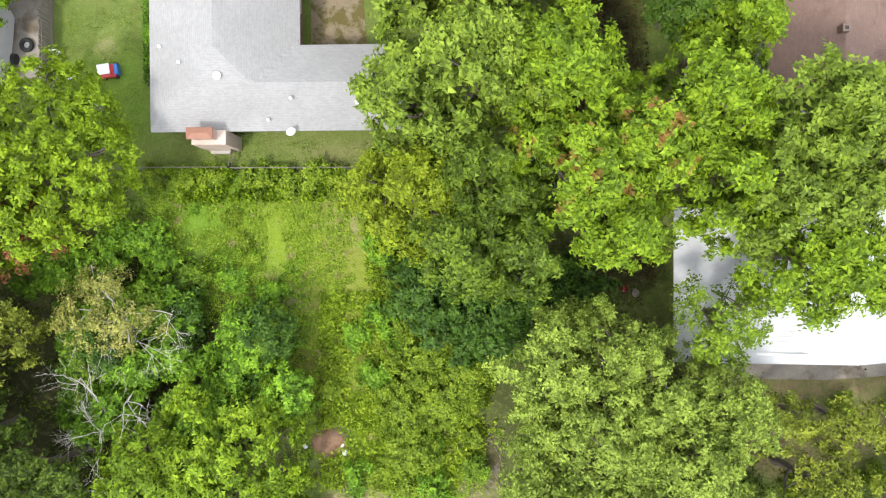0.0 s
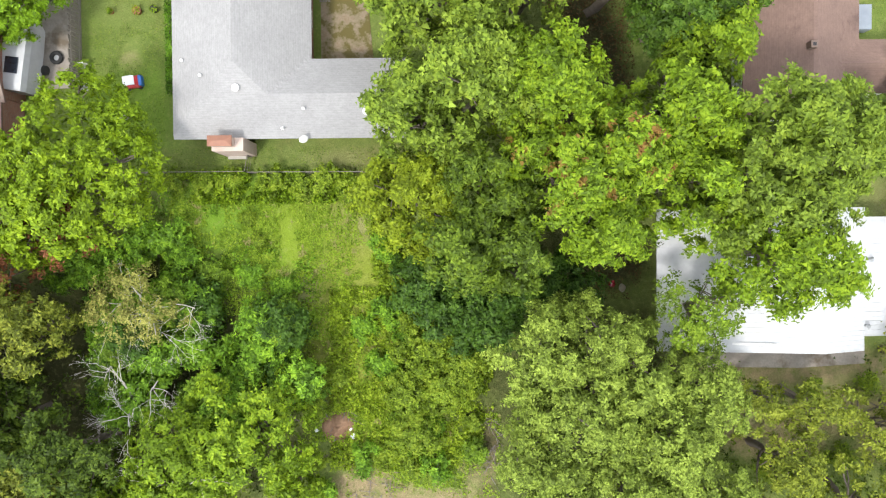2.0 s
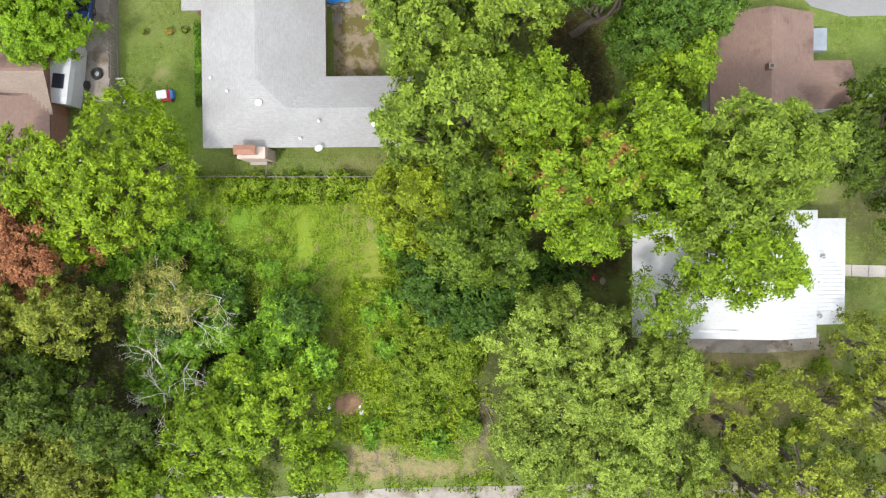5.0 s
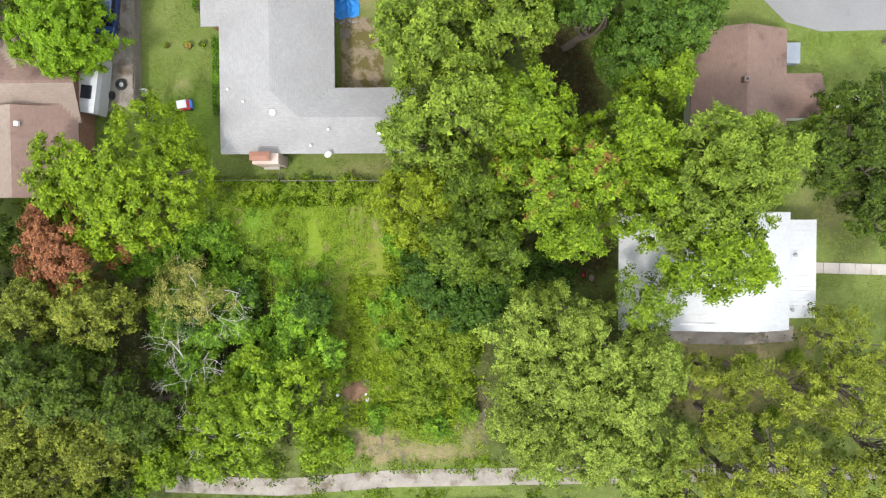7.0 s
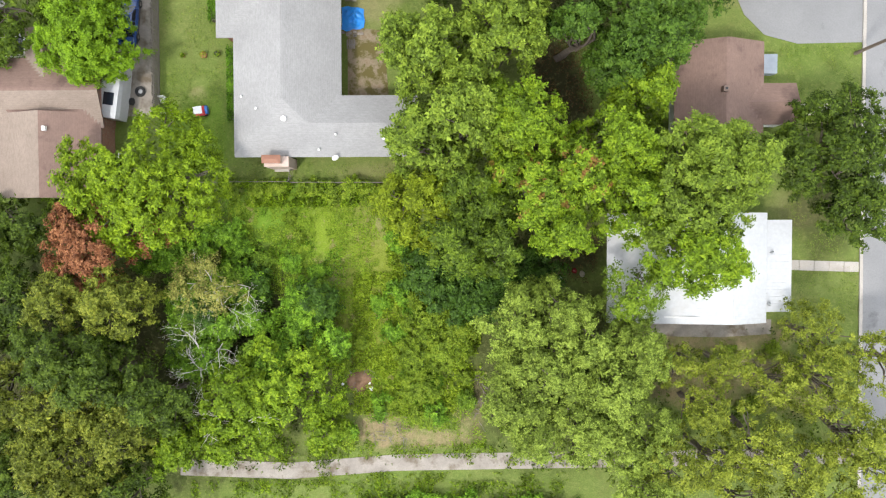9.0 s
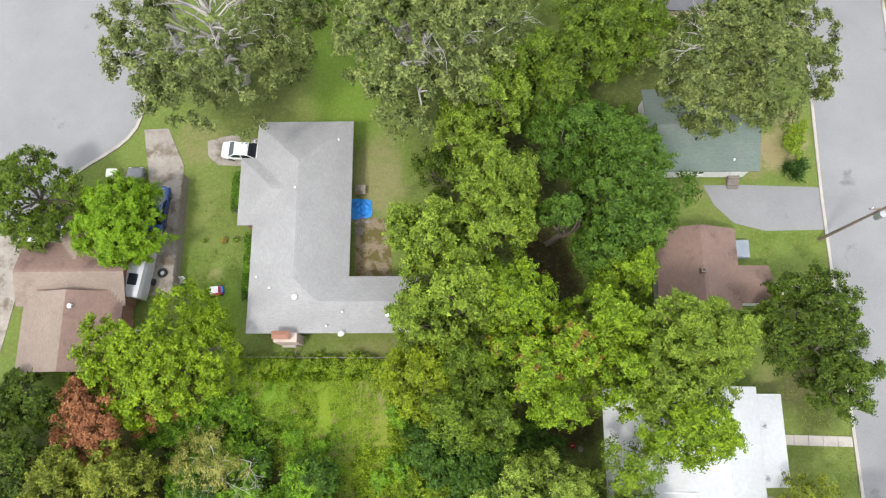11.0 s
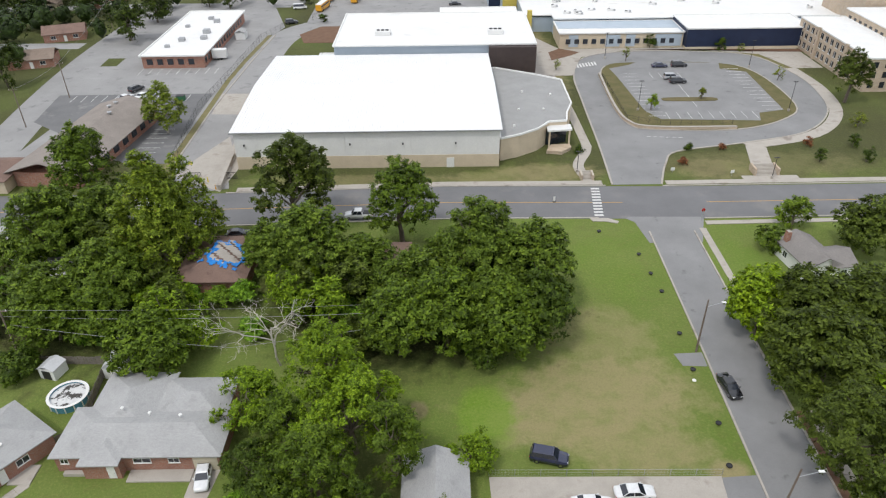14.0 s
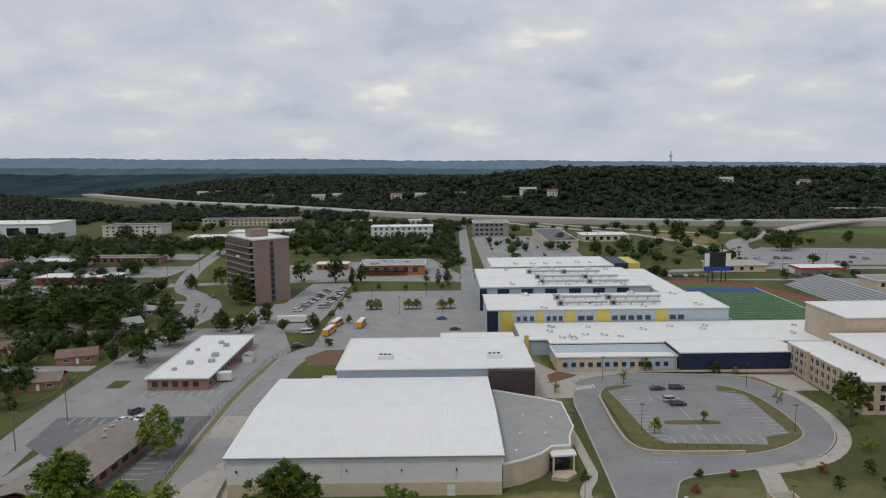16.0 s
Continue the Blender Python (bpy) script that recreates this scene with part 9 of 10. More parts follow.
picket_fence("board_fence", "grey weathered board fence between the houses", (-50.4, 61.4), (-48.2, 63.2), 1.7, 0.2, WOOD_GREY)


def wire_fence(name, label, line, h, step, mat, mesh_gap=0.5):
    f = thing(name, label, "fence", 0, 0)
    for a, b in zip(line, line[1:]):
        d = Vector(b) - Vector(a)
        n = max(1, int(d.length / step))
        for k in range(n + 1):
            p = Vector(a) + d * k / n
            part("post", rod(bmesh.new(), (p.x, p.y, -0.1), (p.x, p.y, h), 0.04, n=6), mat, f)
        for z in (h - 0.03, h * 0.5, 0.1):
            part("rail", rod(bmesh.new(), (a[0], a[1], z), (b[0], b[1], z), 0.025 if z > h * 0.9 else 0.012, n=5), mat, f)
        bm = bmesh.new()
        for k in range(int(d.length / mesh_gap)):
            p = Vector(a) + d * (k * mesh_gap / d.length)
            rod(bm, (p.x, p.y, 0.05), (p.x, p.y, h), 0.008, n=3, caps=False)
        part("mesh", bm, mat, f)
    return f


wire_fence("chain_link_fence", "galvanised chain-link fence overgrown with vines", [(-23, 4.1), (-14.6, 4.1), (-14.4, 5.2)], 1.2, 2.4, WOOD_GREY, 0.3)
wire_fence("chain_link_fence", "galvanised chain-link fence overgrown with vines", [(-14.4, 4.05), (-3, 4.0)], 1.2, 2.4, WOOD_GREY, 0.3)
wire_fence("chain_link_fence", "low chain-link fence along the concrete yard", [(4.8, 56.0), (33, 55.7)], 1.1, 3.0, GALV, 0.4)
wire_fence("security_fence", "dark chain-link fence along the service drive", [(-62.0, 146), (-65.2, 176), (-63.6, 205), (-62.0, 240), (-55.5, 257), (-46, 268)], 2.2, 3.0, BLACK_PAINT, 0.4)
wire_fence("car_park_fence", "black metal fence on the island wall", [(46.6, 198), (46.6, 166), (54, 162.4), (72, 162.2)], 1.3, 2.4, BLACK_PAINT, 0.3)
wire_fence("car_park_fence", "dark fence beside the wide car park", [(-52.5, 285), (-51.4, 372)], 1.8, 4.0, BLACK_PAINT, 0.6)
t = thing("retaining_wall", "curved tan block retaining wall", "retaining wall", 0, 0)
part("wall", strip(smooth_line([(46.1, 200), (45.2, 176), (46.4, 164), (52, 160.0), (72, 159.4)], 5), 0.5, -0.1, 0.75), TAN_BRICK, t)
part("coping", strip(smooth_line([(46.1, 200), (45.2, 176), (46.4, 164), (52, 160.0), (72, 159.4)], 5), 0.6, 0.75, 0.85), CONCRETE, t)
for x, y in ((-53.5, 131.6), (-48.6, 131.2), (-51.5, 133)):
    t = thing("gate_post", "yellow steel gate bollard", "bollard", x, y)
    part("bollard", rod(bmesh.new(), (0, 0, -0.1), (0, 0, 1.1), 0.12, n=10), PAINTS["yellow"], t)
    part("reflector", rod(bmesh.new(), (0, 0, 0.8), (0, 0, 0.9), 0.13, n=10), WHITE_PAINT, t)

# ---- yards ----
def pool(x, y):
    t = thing("swimming_pool", "round above-ground pool, half drained with dark debris", "swimming pool", x, y)
    bm = bmesh.new()
    n = 28
    prof = ((2.55, 0.0), (2.6, 1.15), (2.45, 1.2), (2.45, 0.25))
    rings = [[bm.verts.new((r * math.cos(2 * math.pi * k / n), r * math.sin(2 * math.pi * k / n), z)) for k in range(n)] for r, z in prof]
    for a, b in zip(rings, rings[1:]):
        for k in range(n):
            bm.faces.new((a[k], a[(k + 1) % n], b[(k + 1) % n], b[k]))
    part("wall", bm, plain("pool_blue", (0.1, 0.3, 0.42), 0.5), t, "blue pool wall")
    part("liner", rod(bmesh.new(), (0, 0, 0.2), (0, 0, 0.9), 2.46, n=28), surface("white_liner", (0.75, 0.75, 0.74), (0.6, 0.6, 0.6), 0.5, 1.2, 6.0, 0.3, stain=(0.05, 0.045, 0.04), stain_scale=0.9, stain_cut=(0.52, 0.57)), t, "white liner with dark debris")
    bm = bmesh.new()
    for k in range(n):
        a0, a1 = 2 * math.pi * k / n, 2 * math.pi * (k + 1) / n
        v = [bm.verts.new((r * math.cos(a), r * math.sin(a), z)) for z in (1.16, 1.22) for r, a in ((2.35, a0), (2.75, a0), (2.75, a1), (2.35, a1))]
        for f in ((3, 2, 1, 0), (4, 5, 6, 7), (1, 2, 6, 5), (3, 0, 4, 7)):
            bm.faces.new([v[i] for i in f])
    part("rim", bm, WHITE_PAINT, t, "white pool rim")
    for k in range(14):
        a = 2 * math.pi * k / 14
        part("upright", boxed(2.6 * math.cos(a) - 0.06, 2.6 * math.sin(a) - 0.06, 0, 2.6 * math.cos(a) + 0.06, 2.6 * math.sin(a) + 0.06, 1.16), WHITE_PAINT, t)


pool(-52.2, 69.6)


def shed(x, y, sx, sy, h, turn, gambrel):
    t = thing("garden_shed", "white metal garden shed on the lawn", "shed", x, y, 0, turn)
    part("wall", boxed(-sx / 2, -sy / 2, -0.05, sx / 2, sy / 2, h), WHITE_WALL, t)
    if gambrel:
        prof = [(-sx / 2 - 0.1, h - 0.1), (-sx / 2 * 0.62, h + 0.75), (0, h + 1.1), (sx / 2 * 0.62, h + 0.75), (sx / 2 + 0.1, h - 0.1)]
        bm = loft([[(px, yy, pz) for px, pz in prof] for yy in (-sy / 2 - 0.1, sy / 2 + 0.1)])
        part("roof", bm, WHITE_METAL, t)
    else:
        part("roof", roof_mesh([(-sx / 2 - 0.1, -sy / 2 - 0.1, sx / 2 + 0.1, sy / 2 + 0.1, "y")], h, 0.45, "y", 0.4, 0.06), WHITE_METAL, t)
    part("door", boxed(-0.7, -sy / 2 - 0.03, 0.05, 0.7, -sy / 2 - 0.005, h * 0.88), BLACK_PAINT if not gambrel else WHITE_PAINT, t)


shed(-56.8, 75.0, 2.6, 2.6, 1.8, -15, False)
shed(-47.0, 75.6, 4.0, 3.6, 2.1, 0, True)

# the camper beside the tan-roofed house
t = thing("camper_trailer", "white camper trailer with a dark skylight", "camper", -29.75, 11.9, 0.06, 172)
prof = [(-0.9, 0.5), (0.9, 0.5), (0.92, 2.0), (0.78, 2.45), (-0.78, 2.45), (-0.92, 2.0)]
bm = loft([[(px * 0.45, -2.9, 0.3 + pz * 0.75) for px, pz in prof], [(px * 0.9, -2.2, pz * 0.97) for px, pz in prof], [(px, -0.8, pz) for px, pz in prof], [(px, 1.8, pz) for px, pz in prof], [(px * 0.94, 2.3, pz * 0.96) for px, pz in prof]])
part("shell", bm, WHITE_METAL, t)
part("skylight", boxed(-0.45, 0.1, 2.45, 0.45, 1.2, 2.53, 0.03), GLASS_DARK, t, "dark skylight")
for sx in (-1, 1):
    part("wheel", rod(bmesh.new(), (sx * 0.85, 0.4, 0.33), (sx * 1.15, 0.4, 0.33), 0.33, n=14), RUBBER, t)
part("hitch", rod(bmesh.new(), (0, -2.7, 0.5), (0, -3.7, 0.45), 0.06), BLACK_PAINT, t)


def torus(R, r, n=20, m=8, z=0.0):
    bm = bmesh.new()
    rings = [[bm.verts.new(((R + r * math.cos(2 * math.pi * j / m)) * math.cos(2 * math.pi * k / n), (R + r * math.cos(2 * math.pi * j / m)) * math.sin(2 * math.pi * k / n), z + r * math.sin(2 * math.pi * j / m))) for j in range(m)] for k in range(n)]
    for k in range(n):
        for j in range(m):
            bm.faces.new((rings[k][j], rings[(k + 1) % n][j], rings[(k + 1) % n][(j + 1) % m], rings[k][(j + 1) % m]))
    return bm


t = thing("tyre", "old black tyre lying on the concrete", "tyre", -28.1, 12.3, 0.06)
part("tread", torus(0.34, 0.14, 22, 8, 0.14), RUBBER, t)
part("rim", rod(bmesh.new(), (0, 0, 0.03), (0, 0, 0.1), 0.2, n=14), GALV, t)
t = thing("toy_car", "red, white and blue plastic toy car", "toy", -22.6, 10.5, 0, 8)
part("body", boxed(-0.6, -0.42, 0.08, 0.5, 0.42, 0.5, 0.1), plain("toy_red", (0.62, 0.05, 0.06), 0.4), t, "red plastic body")
part("roof", boxed(-0.52, -0.34, 0.85, 0.3, 0.34, 0.95, 0.05), plain("toy_white", (0.8, 0.8, 0.8), 0.4), t, "white plastic roof")
part("bonnet", boxed(0.42, -0.36, 0.1, 0.68, 0.36, 0.62, 0.07), plain("toy_blue", (0.04, 0.16, 0.5), 0.4), t, "blue plastic front")
for sx in (-0.45, 0.25):
    for sy in (-0.3, 0.3):
        part("pillar", rod(bmesh.new(), (sx, sy, 0.45), (sx, sy, 0.88), 0.035, n=6), plain("toy_red_2" + str(sx) + str(sy), (0.6, 0.05, 0.06), 0.4), t)
for sx in (-0.4, 0.4):
    for sy in (-0.45, 0.45):
        part("wheel", rod(bmesh.new(), (sx, sy - 0.04, 0.14), (sx, sy + 0.04, 0.14), 0.14, n=12), RUBBER, t)
t = thing("drum", "dull grey metal drum under the elm", "drum", -23.4, 8.2)
part("body", rod(bmesh.new(), (0, 0, 0), (0, 0, 0.7), 0.32, n=16), surface("dull_drum", (0.5, 0.48, 0.44), (0.34, 0.32, 0.3), 0.6, 3.0, 10.0, 0.2), t)
part("lid", rod(bmesh.new(), (0, 0, 0.7), (0, 0, 0.74), 0.34, n=16), GALV, t)


def chair_frame(x, y, turn):
    t = thing("garden_chair", "pale metal garden chair frame on the grass", "chair", x, y, 0, turn, "garden chairs")
    for sx in (-0.25, 0.25):
        for sy in (-0.25, 0.25):
            part("leg", rod(bmesh.new(), (sx, sy, 0), (sx, sy, 0.42), 0.018, n=6), GALV, t)
    part("seat", boxed(-0.27, -0.27, 0.4, 0.27, 0.27, 0.43, 0.01), GREY_METAL, t)
    part("backrest", boxed(-0.27, 0.25, 0.45, 0.27, 0.29, 0.9, 0.01), WHITE_PAINT, t)


chair_frame(-26.0, 11.5, 5), chair_frame(-25.1, 10.3, 20), chair_frame(-26.0, 10.2, -10)


def pot(x, y, r, colour, flowers):
    t = thing("flower_pot", "round pot of " + flowers + " on the lawn", "flower pot", x, y)
    part("pot", rod(bmesh.new(), (0, 0, 0), (0, 0, 0.35), r * 0.75, r, 14), colour, t)
    rng = np.random.default_rng(int(abs(x * 100)))
    d = rng.normal(0, 1, (70, 3)); d[:, 2] = abs(d[:, 2]); d /= np.linalg.norm(d, axis=1, keepdims=True)
    v = leaf_quads(d * (r, r, r * 0.9) + (0, 0, 0.34), d, 0.16, rng)
    me = raw_mesh("plant", v, np.arange(len(v)).reshape(-1, 4))
    me.materials.append(SPECIES["yellow" if "yellow" in flowers else "bright"]["mat"])
    ob = new("plant", me); ob.parent = t


TERRA = plain("terracotta", (0.34, 0.15, 0.08), 0.8)
pot(-24.2, 15.5, 0.22, TERRA, "green leaves"), pot(-22.3, 15.5, 0.32, TERRA, "yellow flowers"), pot(-21.1, 15.6, 0.26, BLACK_PAINT, "dark leaves")
t = thing("wheelie_bin", "pale plastic bin near the kerb", "bin", -33.9, 22.4)
part("bin", boxed(-0.5, -0.4, 0, 0.5, 0.4, 0.8, 0.08), plain("cream_plastic", (0.75, 0.76, 0.62), 0.4), t)
part("lid", boxed(-0.53, -0.43, 0.8, 0.53, 0.43, 0.88, 0.03), plain("cream_plastic_lid", (0.8, 0.8, 0.68), 0.4), t)
t = thing("propane_grill", "dark barbecue grill on the concrete yard", "barbecue", 10.2, 50.2, 0.05)
part("lid", boxed(-0.6, -0.35, 0.7, 0.6, 0.35, 1.15, 0.12), plain("burnt_brown", (0.06, 0.035, 0.03), 0.5), t)
for sx in (-0.5, 0.5):
    for sy in (-0.28, 0.28):
        part("leg", boxed(sx - 0.03, sy - 0.03, 0, sx + 0.03, sy + 0.03, 0.7), BLACK_PAINT, t)
t = thing("crate", "pale wooden crate on the concrete yard", "crate", 10.9, 48.8, 0.05)
for k in range(4):
    part("slat", boxed(-0.45, -0.4 + k * 0.21, 0.28, 0.45, -0.24 + k * 0.21, 0.31), surface("pale_slat_" + str(k), (0.5, 0.44, 0.36), (0.4, 0.35, 0.28), 0.8), t)
part("frame", boxed(-0.43, -0.38, 0, 0.43, 0.4, 0.27, 0.01), WOOD_GREY, t)
t = thing("garden_table", "square stone garden table behind the grey house", "table", -9.0, 20.5)
part("tabletop", boxed(-0.52, -0.48, 0.62, 0.52, 0.48, 0.72, 0.03), CONCRETE_OLD, t)
part("pedestal", boxed(-0.25, -0.25, 0, 0.25, 0.25, 0.62, 0.03), CONCRETE_OLD, t)
t = thing("pallet", "grey wooden pallet leaning by the wall", "pallet", -9.1, 16.4, 0.05)
for k in range(4):
    part("slat", boxed(-0.36 + k * 0.2, -0.42, 0.08, -0.22 + k * 0.2, 0.42, 0.11), WOOD_GREY, t)
part("bearer", boxed(-0.36, -0.05, 0, 0.38, 0.05, 0.08), WOOD_GREY, t)


def tarp(x, y, sx, sy):
    t = thing("tarpaulin", "crumpled bright blue tarpaulin over rubble", "tarpaulin", x, y)
    n = 22
    vs, qs = [], []
    for j in range(n + 1):
        for i in range(n + 1):
            u, v = i / n - 0.5, j / n - 0.5
            e = max(0.0, 1 - (u * u + v * v) * 4.4)
            wob = 0.16 * noise.noise((u * 2.2, v * 2.2, 7.7))
            z = 0.06 + 0.55 * e * (0.6 + 0.9 * noise.noise((u * 5, v * 5, 3.1))) + 0.12 * abs(noise.noise((u * 13, v * 13, 1)))
            vs.append((u * sx * (1 + wob), v * sy * (1 + wob) * (0.8 + 0.4 * noise.noise((u * 3, 2.0, 5))), max(0.05, z)))
    qs = [(j * (n + 1) + i, j * (n + 1) + i + 1, (j + 1) * (n + 1) + i + 1, (j + 1) * (n + 1) + i) for j in range(n) for i in range(n)]
    me = raw_mesh("sheet", vs, qs)
    me.materials.append(BLUE_TARP)
    ob = new("sheet", me); ob.parent = t
    rr = random.Random(3)
    for k in range(9):
        part("rubble", boxed(*(lambda a, b: (a - 0.14, b - 0.1, 0, a + 0.14, b + 0.1, 0.16, 0.02))(rr.uniform(-0.9, 0.8), -sy / 2 + rr.uniform(-0.25, 0.12))), CONCRETE_OLD, t)


tarp(-8.9, 18.7, 2.0, 2.6)
HEDGE = sp("hedge_leaves", (0.05, 0.13, 0.01), (0.085, 0.19, 0.014), (0.12, 0.24, 0.02), 0.2, 0.4, 1.2)


def hedge(x0, y0, x1, y1, h):
    t = thing("hedge", "clipped bright green hedge along the wall", "hedge", (x0 + x1) / 2, (y0 + y1) / 2)
    w, d = (x1 - x0) / 2, (y1 - y0) / 2
    part("stems", boxed(-w * 0.6, -d * 0.97, 0, w * 0.6, d * 0.97, h * 0.7), BARK, t)
    rng = np.random.default_rng(9)
    n = int(700 * (w * 2 + h) * d)
    p = rng.uniform(-1, 1, (n, 3))
    k = rng.integers(0, 3, n)
    p[k == 0, 2] = 1
    p[k == 1, 0] = np.sign(p[k == 1, 0])
    nr = np.where((k == 0)[:, None], (0, 0, 1), np.where((k == 1)[:, None], np.sign(p) * (1, 0, 0), np.sign(p) * (0, 1, 0)))
    p[k == 2, 2] = rng.uniform(-0.6, 1, (k == 2).sum())
    v = leaf_quads(p * (w, d, h / 2) * rng.uniform(0.9, 1.08, (n, 1)) + (0, 0, h / 2), nr, 0.17, rng)
    v[:, 2] = np.maximum(v[:, 2], 0.02)
    me = raw_mesh("foliage", v, np.arange(len(v)).reshape(-1, 4))
    me.materials.append(HEDGE["mat"])
    ob = new("foliage", me); ob.parent = t


hedge(-20.0, 9.6, -19.25, 16.0, 1.1), hedge(-21.6, 18.4, -20.6, 22.4, 1.1)
# small dark shrubs along the street's lawn
for x, y in ((35.7, 92.8), (35.5, 82.0), (35.1, 74.0), (35.3, 63.8), (34.3, 56.9), (34.6, 104), (29, 112), (35.2, 98)):
    t = thing("garden_urn", "small black round planter on the lawn", "planter", x, y, 0, 0, "planters on the lawn")
    part("bowl", rod(bmesh.new(), (0, 0, 0.0), (0, 0, 0.3), 0.2, 0.36, 12), BLACK_PAINT, t)
    part("rim", torus(0.35, 0.05, 14, 6, 0.3), RUBBER, t)
t = thing("manhole_cover", "pale round cover in the lawn", "manhole cover", 34.7, 72.0)
part("lid", rod(bmesh.new(), (0, 0, -0.02), (0, 0, 0.05), 0.3, n=16), WHITE_PAINT, t)
for x, y in ((49.6, 136), (62, 134.4)):
    t = thing("sign", "small white sign on a post", "sign", x, y)
    part("post", boxed(-0.04, 0.02, 0, 0.04, 0.08, 1.2), GALV, t)
    part("panel", boxed(-0.4, -0.02, 0.7, 0.4, 0.02, 1.4), WHITE_PAINT, t)
t = thing("stop_sign", "red octagonal stop sign at the corner", "road sign", 49.6, 115.8)
part("post", rod(bmesh.new(), (0, 0, -0.1), (0, 0, 2.4), 0.035, n=6), GALV, t)
part("panel", rod(bmesh.new(), (0, 0.05, 2.3), (0, 0.08, 2.3), 0.38, n=8), TAILRED, t)
t = thing("traffic_marker", "white crosswalk marker in the road", "road sign", 22.2, 123.9, 0.03)
part("panel", boxed(-0.2, -0.03, 0.1, 0.2, 0.03, 1.2, 0.02), WHITE_PAINT, t)
part("foot", boxed(-0.3, -0.3, 0, 0.3, 0.3, 0.1, 0.02), RUBBER, t)
# rubbish left under the trees and at the dug pit
for x, y, s, c in ((-7.4, -14.6, 0.2, "white"), (-7.6, -14.1, 0.14, "white"), (9.6, -4.7, 0.28, "white"), (10.9, -3.9, 0.25, "red"), (11.6, -4.2, 0.28, "tan"), (-10.0, -14.2, 0.16, "white")):
    t = thing("rubbish_bag", "crumpled " + c + " rubbish on bare earth", "rubbish", x, y)
    bm = bmesh.new()
    bmesh.ops.create_icosphere(bm, subdivisions=2, radius=s)
    for v in bm.verts:
        v.co *= 1 + 0.35 * noise.noise(v.co * 4 + Vector((x, y, 0)))
        v.co.z = max(0, v.co.z * 0.7 + s * 0.4)
    part("bag", bm, PAINTS[c], t)

# ---- dead trees ----
def dead_tree(x, y, h, spread, seed, label, lean=(0, 0), depth=4, thick=0.022):
    rng = np.random.default_rng(seed)
    paths = []

    d0 = np.array([lean[0], lean[1], 1.0])
    grow(paths, np.array([0, 0, -0.1]), d0 / np.linalg.norm(d0), h * 0.42, thick * h, depth, spread, rng)
    v, q = limb_tubes(paths, 4)
    v = np.asarray(v)
    v[:, 2] = np.maximum(v[:, 2], -0.2)
    me = raw_mesh("branches", v, q)
    me.materials.append(BARK_DEAD)
    ob = tagged(new("dead_tree", me), label, "tree")
    ob.matrix_basis = pose(x, y, 0)
    return ob


BARK_DEAD = surface("bleached_bark", (0.62, 0.58, 0.52), (0.42, 0.39, 0.34), 0.9, 1.5, 12.0, 0.3)
dead_tree(-24.4, 76.2, 17.0, 0.75, 5, "leafless bleached dead tree with many branches", (-0.05, 0), 5, 0.013)
dead_tree(-20.6, -12.0, 9.0, 0.75, 8, "bleached dead branches above the thicket", (-0.3, 0.2), 5, 0.011)
dead_tree(-16.6, -16.2, 9.5, 0.5, 11, "bleached dead trunk in the thicket", (-0.55, -0.35), 3, 0.014)
dead_tree(-20.9, -5.0, 8.6, 0.8, 15, "grey leafless branches in the pale bush", (0.25, 0.05), 5, 0.01)

# ---- small plants and ground cover ----
YUCCA = sp("yucca_leaves", (0.03, 0.08, 0.02), (0.05, 0.11, 0.03), (0.08, 0.15, 0.05), 1.0, 0.8)


def yucca(x, y, r):
    t = thing("yucca", "spiky green yucca clump with dry brown leaves", "plant", x, y)
    rng = np.random.default_rng(int(x * 10))
    vs = []
    for k in range(150):
        a, e = rng.uniform(0, 2 * math.pi), rng.uniform(0.15, 1.3)
        d = np.array([math.cos(a) * math.cos(e), math.sin(a) * math.cos(e), math.sin(e)])
        s = np.array([-math.sin(a), math.cos(a), 0]) * 0.035
        p = rng.normal(0, 0.25, 3) * (1, 1, 0.3) + (0, 0, 0.3)
        q = p + d * r * rng.uniform(0.7, 1.1)
        vs += [p - s, p + s, (p + q) / 2 + s + (0, 0, 0.05), q, ]
    v = np.array(vs)
    v[:, 2] = np.maximum(v[:, 2], 0.02)
    me = raw_mesh("foliage", v, np.arange(len(v)).reshape(-1, 4))
    me.materials.append(YUCCA["mat"])
    ob = new("foliage", me); ob.parent = t
    part("stem", rod(bmesh.new(), (0, 0, 0), (0, 0, 0.5), 0.15, 0.1), BARK, t)


yucca(34.0, 21.8, 1.1), yucca(33.3, 22.6, 1.0), yucca(34.5, 22.9, 1.0)
tree("scrub", 33.6, 24.6, 1.3, 1.8), tree("scrub", 34.2, 26.4, 1.2, 1.6)
for x, y, r, h, k in ((53.1, 140.1, 0.9, 1.6, "redbud"), (56.7, 147.9, 0.7, 1.3, "dark"), (64.4, 147.7, 0.7, 1.3, "redbud"), (84.8, 149.2, 1.1, 2.0, "redbud"), (83.8, 140.6, 1.4, 3.0, "dark"), (94.9, 148.0, 1.4, 3.0, "dark"), (94.1, 140.4, 1.4, 3.2, "dark"),
                      (54.2, 172.3, 1.5, 4.5, "elm"), (69.6, 179.2, 1.0, 3.6, "olive"), (96.0, 193.6, 1.3, 4.0, "thin"), (34.1, 205.0, 1.1, 3.6, "thin"), (56.8, 212.5, 1.2, 4.2, "thin"), (101.9, 159.9, 2.0, 3.2, "thin"), (67.5, 226, 2.0, 4.0, "dark"), (89.3, 222.2, 1.8, 4.0, "dark"),
                      (31.2, 147.5, 1.4, 1.3, "dark"), (95.5, 221, 1.2, 2.4, "thin")):
    tree(k, x, y, r, h, 0.85)
